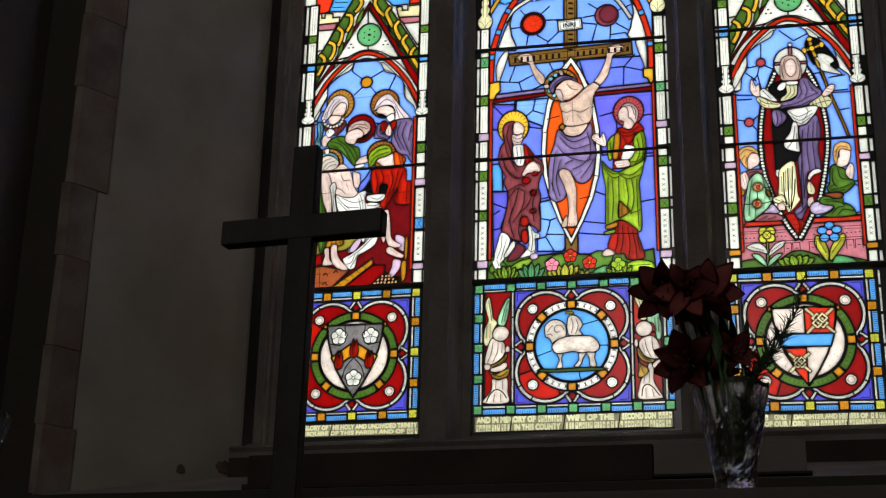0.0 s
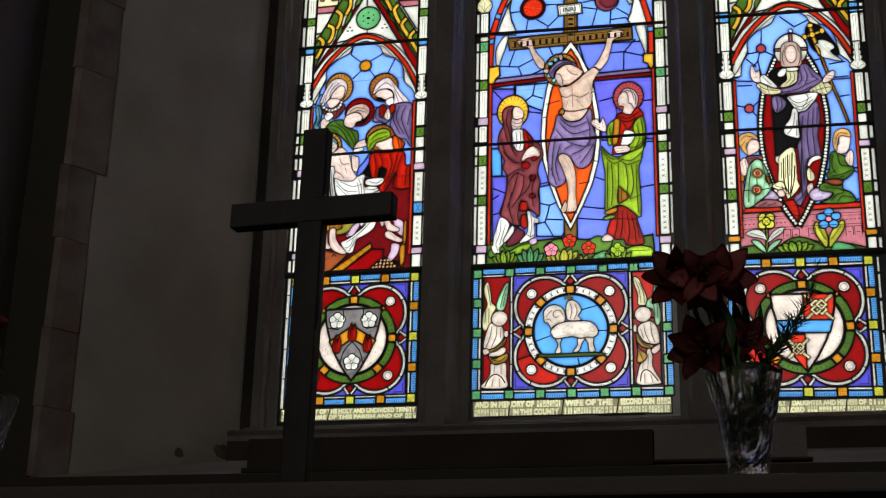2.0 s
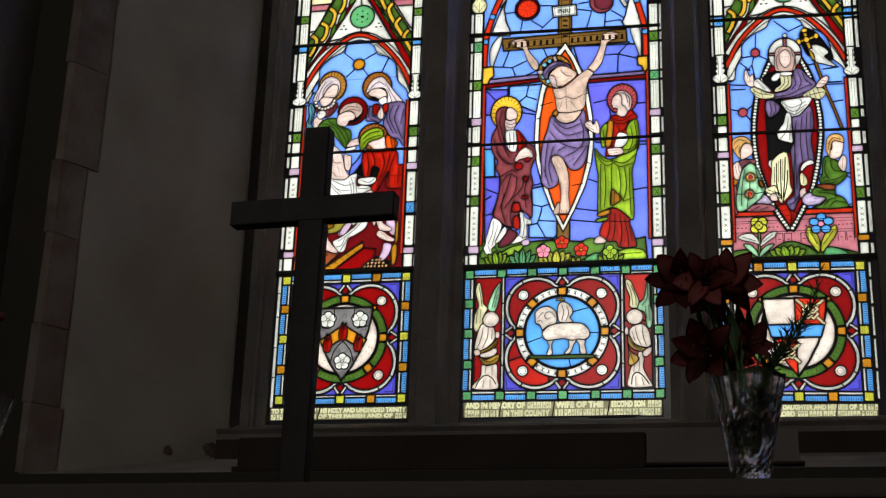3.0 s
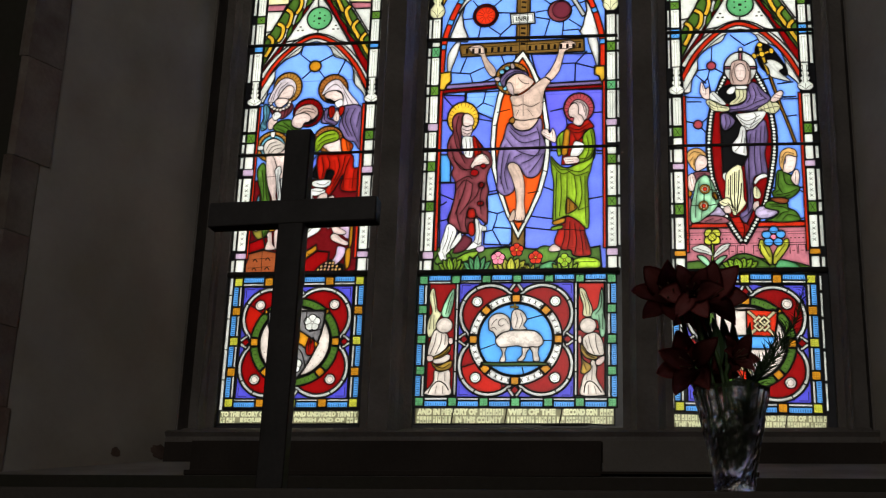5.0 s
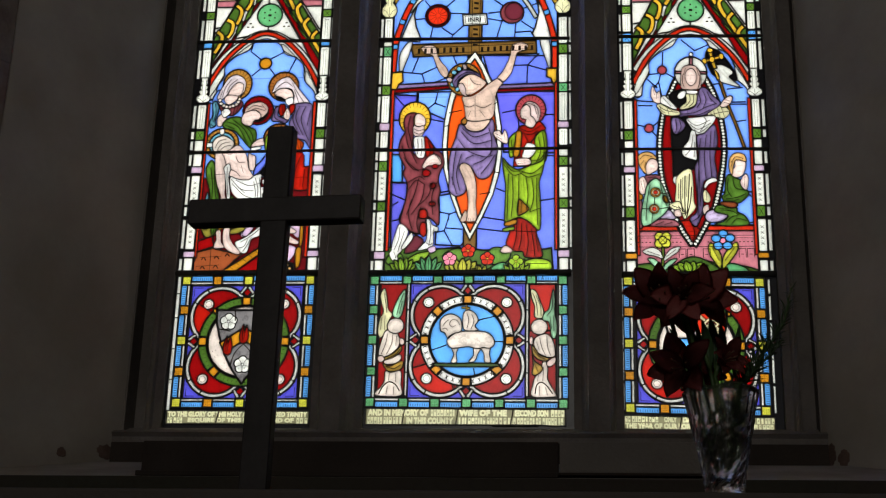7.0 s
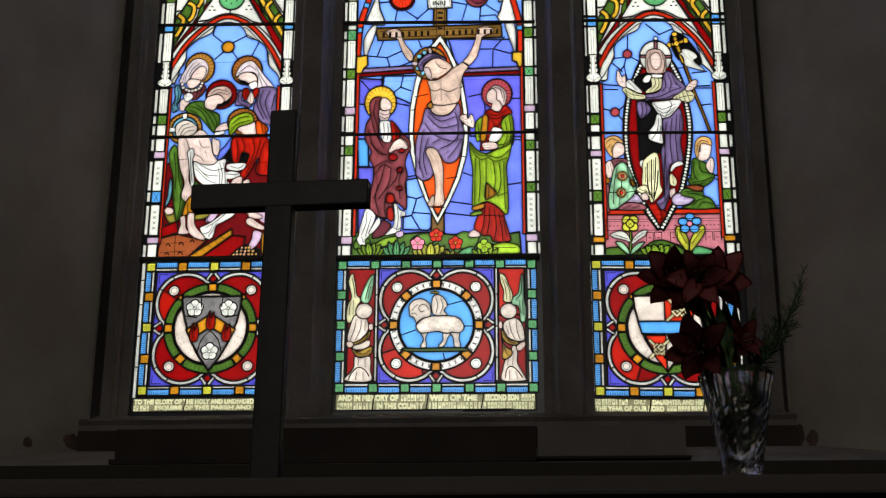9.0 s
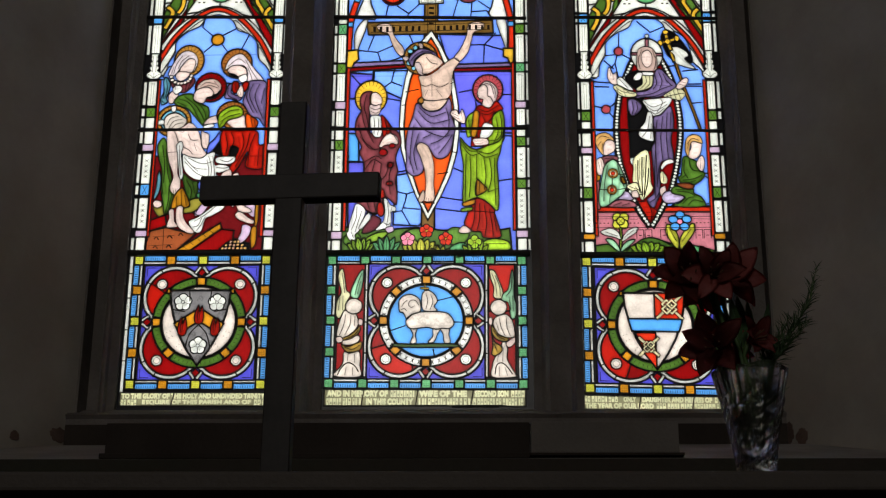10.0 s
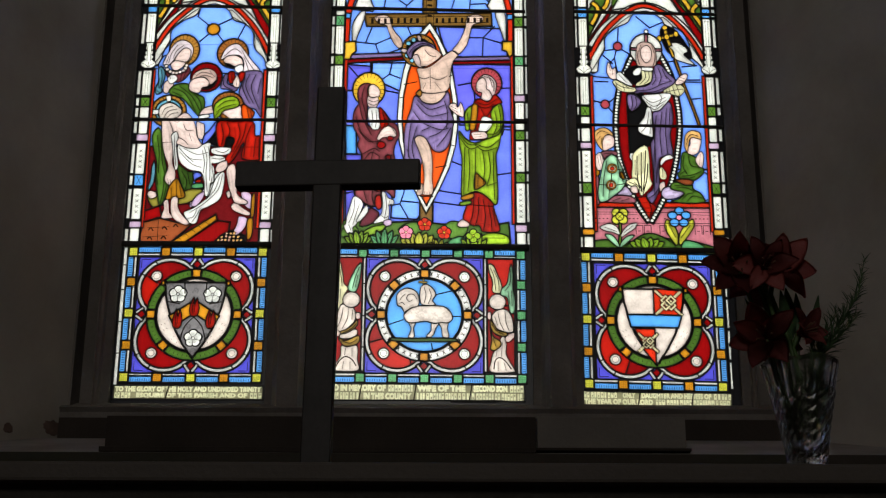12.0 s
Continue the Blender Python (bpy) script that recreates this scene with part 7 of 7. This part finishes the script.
def quoins(side):
    """A pier of alternating sandstone blocks, each wrapped round the edge between recess and wall."""
    pier = tagged(new("quoin_pier"), "weathered red and buff sandstone blocks edging the recess", "pier", kind="structure")
    rnd = random.Random(7 if side < 0 else 9)
    along = Vector((SPL_IN - SPL_OUT, SPL_Y - FACE, 0)).normalized()
    out = Vector((-along.y, along.x, 0))
    if out.x > 0:
        out = -out
    z, k = SILL_FRONT + 0.004, 0
    plan = ((0.26, 0.150, 0), (0.30, 0.135, 0), (0.36, 0.125, 0), (0.30, 0.128, 1), (0.42, 0.175, 0), (0.33, 0.160, 1), (0.28, 0.172, 0), (0.30, 0.185, 0), (0.27, 0.16, 1), (0.30, 0.18, 0))
    for h, reach, kind in plan:
        h = min(h, SPRING - z)
        if h < 0.05:
            break
        ret = 0.014 + 0.01 * (k % 2)
        p0 = Vector((SPL_OUT, FACE, 0))
        lift = 0.006 + rnd.uniform(0, 0.002)
        a = p0 + along * (reach + rnd.uniform(-0.008, 0.008))
        prof = [a - out * 0.03, a + out * lift * 0.6, a + out * lift - along * 0.006, p0 + out * lift + Vector((0, -lift, 0)) + along * 0.012, p0 + Vector((0.008, -lift * 1.4, 0)),
                p0 + Vector((ret, -lift, 0)), p0 + Vector((ret, 0.03, 0)), p0 + Vector((0.03, 0.03, 0)) + along * 0.02]
        bm = extrude_bm([(side * q.x, q.y) for q in prof], upright, z + 0.0012, z + h - 0.0012)
        for v in bm.verts:
            v.co += Vector((rnd.uniform(-1, 1), rnd.uniform(-1, 1), 0)) * 0.0025
        part("stone_block", bm, PALESTONE if kind else SANDSTONE, pier)
        z += h
        k += 1
    return pier


quoins(-1)
quoins(1)


def bare_patch(side, s0, s1, z0, z1, mat, seed, label):
    """An uneven patch on a side of the recess, from share s0 to s1 of its depth, where the limewash has gone."""
    rnd = random.Random(seed)
    d = Vector((side * (SPL_IN - SPL_OUT), SPL_Y - FACE, 0))
    out = Vector((d.y, -d.x, 0)).normalized() * (-side)
    start, n, bm = Vector((side * SPL_OUT, FACE, 0)), 26, bmesh.new()
    rim = []
    for k in range(n):
        a = 2 * math.pi * k / n
        r = rnd.uniform(0.82, 1.12)
        f, z = (s0 + s1) / 2 + (s1 - s0) / 2 * r * math.cos(a), (z0 + z1) / 2 + (z1 - z0) / 2 * r * math.sin(a)
        rim.append(start + d * f + Vector((0, 0, z)))
    low = [bm.verts.new(p - out * 0.004) for p in rim]
    mid = sum(rim, Vector()) / n
    top = [bm.verts.new(p.lerp(mid, 0.05) + out * 0.003) for p in rim]
    heart = bm.verts.new(mid + out * 0.0045)
    for k in range(n):
        bm.faces.new((low[k], low[k - 1], top[k - 1], top[k]))
        bm.faces.new((top[k], top[k - 1], heart))
    bmesh.ops.recalc_face_normals(bm, faces=bm.faces[:])
    part("bare_patch", bm, mat, RECESS[side], label)


bare_patch(-1, 0.875, 0.995, 1.868, 1.928, RUBBLE, 3, "bare reddish stone where plaster has fallen")
bare_patch(-1, 0.668, 0.72, 1.842, 1.88, RUBBLE, 4, "small bare spot in the plaster")
bare_patch(1, 0.925, 1.0, 1.855, 1.948, RUBBLE, 5, "bare dark stone where plaster has fallen")
bare_patch(1, 0.848, 0.918, 1.846, 1.914, RUBBLE, 6, "bare dark stone where plaster has fallen")

# ---- on the sill ----
board = tagged(new("wooden_board"), "long dark wooden board standing on the window sill", "board")
part("plank", box_bm(-1.030, 0.385, -0.845, -0.800, 1.684, 1.800, 0.004), OAK, board)
part("foot_rail", box_bm(-1.046, 0.384, -0.856, -0.795, 1.678, 1.696, 0.003), OAK, board, "dark wooden foot rail")
block = tagged(new("stone_block"), "plain grey stone block with a thin dark base on the sill", "block")
part("body", box_bm(0.389, 0.876, -0.846, -0.740, 1.697, 1.801, 0.003), BOXSTONE, block)
part("base", box_bm(0.300, 0.892, -0.852, -0.735, 1.688, 1.6965, 0.002), OAK, block, "thin dark wooden base")

# ---- the altar ----
ALTAR_TOP = 1.257
altar = tagged(new("altar"), "dark cloth-hung altar with a dark wooden shelf on top", "altar")
part("shelf", box_bm(-1.62, 1.62, -3.030, -2.74, ALTAR_TOP - 0.034, ALTAR_TOP, 0.006), SHELFSTONE, altar, "dark brown wooden shelf")
part("table", box_bm(-1.55, 1.55, -2.985, -2.76, 0.95, ALTAR_TOP - 0.035), CLOTH, altar)


def frontal():
    """A dark cloth that hangs in folds."""
    bm = bmesh.new()
    cols, rows = 160, 6
    g = []
    for r in range(rows + 1):
        line_ = []
        for c in range(cols + 1):
            f = c / cols
            z = (ALTAR_TOP - 0.044) * (1 - r / rows) + 0.012 * (r / rows)
            line_.append(bm.verts.new((-1.56 + 3.12 * f, -2.998 - 0.010 * math.sin(f * 90) * r / rows, z)))
        g.append(line_)
    for r in range(rows):
        for c in range(cols):
            bm.faces.new((g[r][c], g[r][c + 1], g[r + 1][c + 1], g[r + 1][c]))
    bmesh.ops.solidify(bm, geom=bm.faces[:], thickness=0.004)
    return part("frontal", bm, CLOTH, altar, "dark hanging cloth", True)


frontal()
part("body", box_bm(-1.5, 1.5, -2.98, -2.78, 0.0, 0.949), OAK, altar)

# ---- the cross ----
cross = tagged(new("altar_cross"), "plain black stained wooden cross standing on the altar shelf", "cross")


def beam(x0, x1, y0, y1, z0, z1, seed):
    """A sawn bar with eased, slightly uneven edges."""
    bm = box_bm(x0, x1, y0, y1, z0, z1)
    bmesh.ops.bevel(bm, geom=bm.edges[:], offset=0.003, segments=2, affect="EDGES", profile=0.5)
    rnd = random.Random(seed)
    for v in bm.verts:
        v.co += Vector((rnd.uniform(-1, 1), rnd.uniform(-1, 1), rnd.uniform(-1, 1))) * 0.0006
    return bm


part("upright", beam(-0.0271, 0.0271, 0.0012, 0.0352, 0, 0.7617, 1), CROSSWOOD, cross)
part("crossbar", beam(-0.1792, 0.1775, 0, 0.0360, 0.5540, 0.6062, 2), CROSSWOOD, cross)
cross.matrix_world = pose(-0.1420, -2.8989, ALTAR_TOP, 0, 0.64, -4.2)

# ---- flowers in cut glass vases ----


def vase(x, y, z):
    """A tall flared crystal vase: fluted above, cut in diamonds below, with a thick foot."""
    n, bm = 30, bmesh.new()
    thing = tagged(new("vase"), "flared clear cut-glass vase with diamond facets", "vase", "flower vases")
    thing.location = (x, y, z)
    prof = [(0.000, 0.0335), (0.006, 0.0350)]
    rows = 13
    for i in range(rows):
        f = i / (rows - 1)
        prof.append((0.012 + 0.118 * f, 0.0345 + 0.0215 * f ** 1.25))
    prof += [(0.138, 0.0572), (0.150, 0.0598), (0.164, 0.0635), (0.178, 0.0668), (0.186, 0.0675)]
    rings = []
    for j, (h, r) in enumerate(prof):
        ring = []
        for i in range(n):
            cut = 0.0
            if 2 <= j < 2 + rows:
                cut = 0.0013 if (i + j) % 2 else -0.0007
            elif j >= 2 + rows:
                cut = 0.0014 if (i // 2) % 2 else -0.0010
            top = 0.004 * math.cos(i * 2 * math.pi / 6) if j == len(prof) - 1 else 0
            a = 2 * math.pi * (i + 0.5 * (j % 2 if j < 2 + rows else 0)) / n
            ring.append(bm.verts.new(((r + cut) * math.cos(a), (r + cut) * math.sin(a), h + top)))
        rings.append(ring)
    inner = []
    for h, r in reversed([(p, q - 0.0055) for p, q in prof[3::3]]):
        inner.append([bm.verts.new((r * math.cos(2 * math.pi * i / n), r * math.sin(2 * math.pi * i / n), h - 0.001)) for i in range(n)])
    for r0, r1 in zip(rings + inner, (rings + inner)[1:]):
        for i in range(n):
            j = (i + 1) % n
            bm.faces.new((r0[i], r0[j], r1[j]))
            bm.faces.new((r0[i], r1[j], r1[i]))
    bm.faces.new(rings[0][::-1])
    bm.faces.new(inner[-1])
    ob = part("body", bm, CRYSTAL, thing)
    water = bmesh.new()
    bmesh.ops.create_cone(water, cap_ends=True, segments=24, radius1=0.0285, radius2=0.041, depth=0.078)
    bmesh.ops.translate(water, vec=(0, 0, 0.066), verts=water.verts)
    part("water", water, WATER, thing, "clear water", True)
    return thing


def petal_mesh(wide, spread, ruffle):
    """One pointed petal of length 1 that leaves the throat along +Z and bends outwards along +X."""
    bm = bmesh.new()
    rows, cols, g = 12, 7, []
    r, h = 0.03, -0.36
    for i in range(rows + 1):
        t = i / rows
        w = wide * max(0.015, math.sin(math.pi * (0.10 + 0.90 * t) ** 1.15)) ** 0.85
        a = radians(16) + spread * t ** 1.1
        row = []
        for c in range(cols):
            q = c / (cols - 1) * 2 - 1
            lift = 0.30 * w * q * q + ruffle * math.sin(11 * t + 2.5 * q) * abs(q) * t - 0.02 * math.exp(-30 * q * q) * (1 - t)
            row.append(bm.verts.new((r - lift * math.cos(a), q * w, h + lift * math.sin(a))))
        g.append(row)
        r, h = r + math.sin(a) / rows, h + math.cos(a) / rows
    for i in range(rows):
        for c in range(cols - 1):
            bm.faces.new((g[i][c], g[i][c + 1], g[i + 1][c + 1], g[i + 1][c]))
    bmesh.ops.solidify(bm, geom=bm.faces[:], thickness=0.012)
    return mesh_of(bm, "petal", PETAL, True)


PETALS = [petal_mesh(0.27, 1.55, 0.035), petal_mesh(0.23, 1.75, 0.05), petal_mesh(0.25, 1.25, 0.06)]


def lily(x, y, z, way, size, foot, angles, label="large deep red open lily in the vase"):
    """An open lily: broad pointed petals at the given angles, stamens and a stem down into the vase."""
    thing = tagged(new("lily"), label, "flower", "red lilies")
    thing.location = (x, y, z)
    face = Vector(way).normalized().to_track_quat("Z", "Y").to_matrix().to_4x4()
    rnd = random.Random(int(x * 1000 + z * 777))
    for k, a in enumerate(angles):
        p = new("petal", PETALS[k % 2 if rnd.random() < 0.6 else 2])
        p.parent = thing
        f = size * rnd.uniform(0.92, 1.06)
        p.matrix_basis = face @ pose(0, 0, 0, 0, 0, a) @ pose(0, 0, 0.006 * (k % 2), rnd.uniform(-12, 12), rnd.uniform(-8, 8), 0) @ Matrix.Diagonal((f, f, f, 1))
    d = Vector(way).normalized()
    for k in range(5):
        a = 2 * math.pi * k / 5
        side = (face.to_3x3() @ Vector((math.cos(a), math.sin(a), 0))) * size * 0.16
        part("stamen", tube_bm([d * size * -0.2, d * size * 0.15 + side * 0.6, d * size * 0.4 + side], [0.0008, 0.0007, 0.0018], 5), STAMEN, thing, "thin stamen", True)
    end = Vector(foot) - Vector((x, y, z))
    part("stem", tube_bm([d * size * -0.25, -d * size * 0.5 + end * 0.10, end * 0.4 - d * 0.012, end * 0.7, end], [0.006, 0.004, 0.0038, 0.0035, 0.0035], 7), STEM, thing, "green stem", True)
    return thing


def leaf_bm(bm, base, tip, width, bend):
    base, tip = Vector(base), Vector(tip)
    d = tip - base
    s = d.cross(Vector((0.2, 0.4, 0.9))).normalized()
    u = s.cross(d).normalized()
    rows = []
    for i in range(6):
        t = i / 5
        w = width * math.sin(math.pi * min(0.97, 0.08 + 0.9 * t)) / 2
        c = base + d * t + u * bend * math.sin(math.pi * t)
        rows.append([bm.verts.new(c - s * w), bm.verts.new(c + u * w * 0.25), bm.verts.new(c + s * w)])
    for a, b in zip(rows, rows[1:]):
        bm.faces.new((a[0], a[1], b[1], b[0]))
        bm.faces.new((a[1], a[2], b[2], b[1]))


def sprig(points, spread, count, label, seed):
    """A feathery green sprig: one stem and many thin needles in tufts."""
    rnd = random.Random(seed)
    thing = tagged(new("fern_sprig"), label, "foliage", "green sprigs")
    thing.location = points[0]
    base = Vector(points[0])
    pts = [Vector(p) - base for p in points]
    part("stem", tube_bm(pts, [0.0022 - 0.0016 * i / (len(pts) - 1) for i in range(len(pts))], 6), STEM, thing, "", True)
    bm = bmesh.new()
    for i in range(count):
        share = 0.12 + 0.88 * rnd.random() ** 1.5
        f = share * (len(pts) - 1)
        k = min(int(f), len(pts) - 2)
        p = pts[k].lerp(pts[k + 1], f - k)
        d = (pts[k + 1] - pts[k]).normalized()
        w = Vector((rnd.uniform(-1, 1), rnd.uniform(-1, 1), rnd.uniform(-0.4, 0.9))) + d * 0.7
        ln = spread * rnd.uniform(0.5, 1.1) * (1.15 - 0.6 * f / (len(pts) - 1))
        leaf_bm(bm, p, p + w.normalized() * ln, 0.0036 * rnd.uniform(0.6, 1.2) * (1.15 - 0.75 * share), 0.004)
    tagged(part("needles", bm, FOLIAGE, thing, "fine green needles"), kind="stuff")
    return thing


def leaves(x, y, z, targets, label):
    thing = tagged(new("leaf_stalk"), label, "foliage", "leaf stalks")
    thing.location = (x, y, z)
    for tx, tz, w in targets:
        d = Vector((tx - x, 0.02 * math.sin(tx * 90), tz - z))
        part("stalk", tube_bm([(0, 0, 0), d * 0.5 + Vector((0, 0, 0.01)), d * 0.8], [0.002, 0.0016, 0.001], 5), STEM, thing, "", True)
        bm = bmesh.new()
        leaf_bm(bm, d * 0.72, d * 1.12 + Vector((0, -0.008, 0.004)), w, 0.008)
        part("leaf", bm, FOLIAGE, thing)
    return thing


VX, VY = 0.717, -2.985
bunch = [
    vase(VX, VY, ALTAR_TOP),
    lily(0.614, -3.030, 1.604, (-0.25, -0.95, 0.02), 0.088, (VX - 0.012, VY, ALTAR_TOP + 0.05), (228, 172, 130, 84, 20, 282)),
    lily(0.684, -3.020, 1.606, (0.22, -0.94, 0.10), 0.090, (VX + 0.008, VY, ALTAR_TOP + 0.05), (86, 42, -4, -56, 215, 150)),
    lily(0.652, -3.055, 1.600, (-0.02, -0.98, -0.05), 0.072, (VX - 0.004, VY - 0.006, ALTAR_TOP + 0.05), (60, 118, 178, 236, 300, 0)),
    lily(0.655, -2.955, 1.612, (0.05, 0.80, 0.45), 0.088, (VX, VY + 0.01, ALTAR_TOP + 0.05), (10, 70, 130, 190, 250, 310)),
    lily(0.648, -3.035, 1.476, (-0.30, -0.93, -0.08), 0.086, (VX - 0.015, VY - 0.005, ALTAR_TOP + 0.06), (192, 152, 108, 40, -58, 250)),
    lily(0.724, -3.010, 1.494, (0.55, -0.75, 0.15), 0.058, (VX + 0.012, VY - 0.008, ALTAR_TOP + 0.05), (0, 62, 118, 180, 240, 300), "smaller half-open red lily in the vase"),
    lily(0.682, -2.965, 1.484, (0.1, 0.85, 0.2), 0.066, (VX + 0.002, VY + 0.012, ALTAR_TOP + 0.06), (15, 75, 135, 195, 255, 315)),
    sprig([(VX + 0.015, VY, ALTAR_TOP + 0.06), (0.752, -2.98, 1.445), (0.800, -2.975, 1.520), (0.836, -2.97, 1.575), (0.853, -2.97, 1.640)], 0.046, 205, "feathery dark green sprig leaning out of the vase", 3),
    sprig([(VX + 0.012, VY + 0.01, ALTAR_TOP + 0.06), (0.745, -2.96, 1.440), (0.775, -2.95, 1.500), (0.800, -2.945, 1.548)], 0.046, 170, "short feathery green sprig in the vase", 4),
    sprig([(VX + 0.010, VY - 0.01, ALTAR_TOP + 0.06), (0.742, -3.00, 1.440), (0.785, -3.00, 1.485), (0.822, -3.00, 1.525)], 0.046, 190, "low feathery green sprig in the vase", 6),
    leaves(VX, VY, ALTAR_TOP + 0.07, ((0.690, 1.540, 0.022), (0.722, 1.545, 0.020), (0.665, 1.540, 0.024), (0.748, 1.530, 0.016), (0.705, 1.552, 0.024), (0.640, 1.535, 0.018)), "dark green leaves between the flowers"),
]
for ob in bunch:
    if not ob.name.startswith("fern_sprig"):
        copy_thing(ob, Matrix.Translation((-0.768 - VX, 0, 0)) @ ob.matrix_basis)
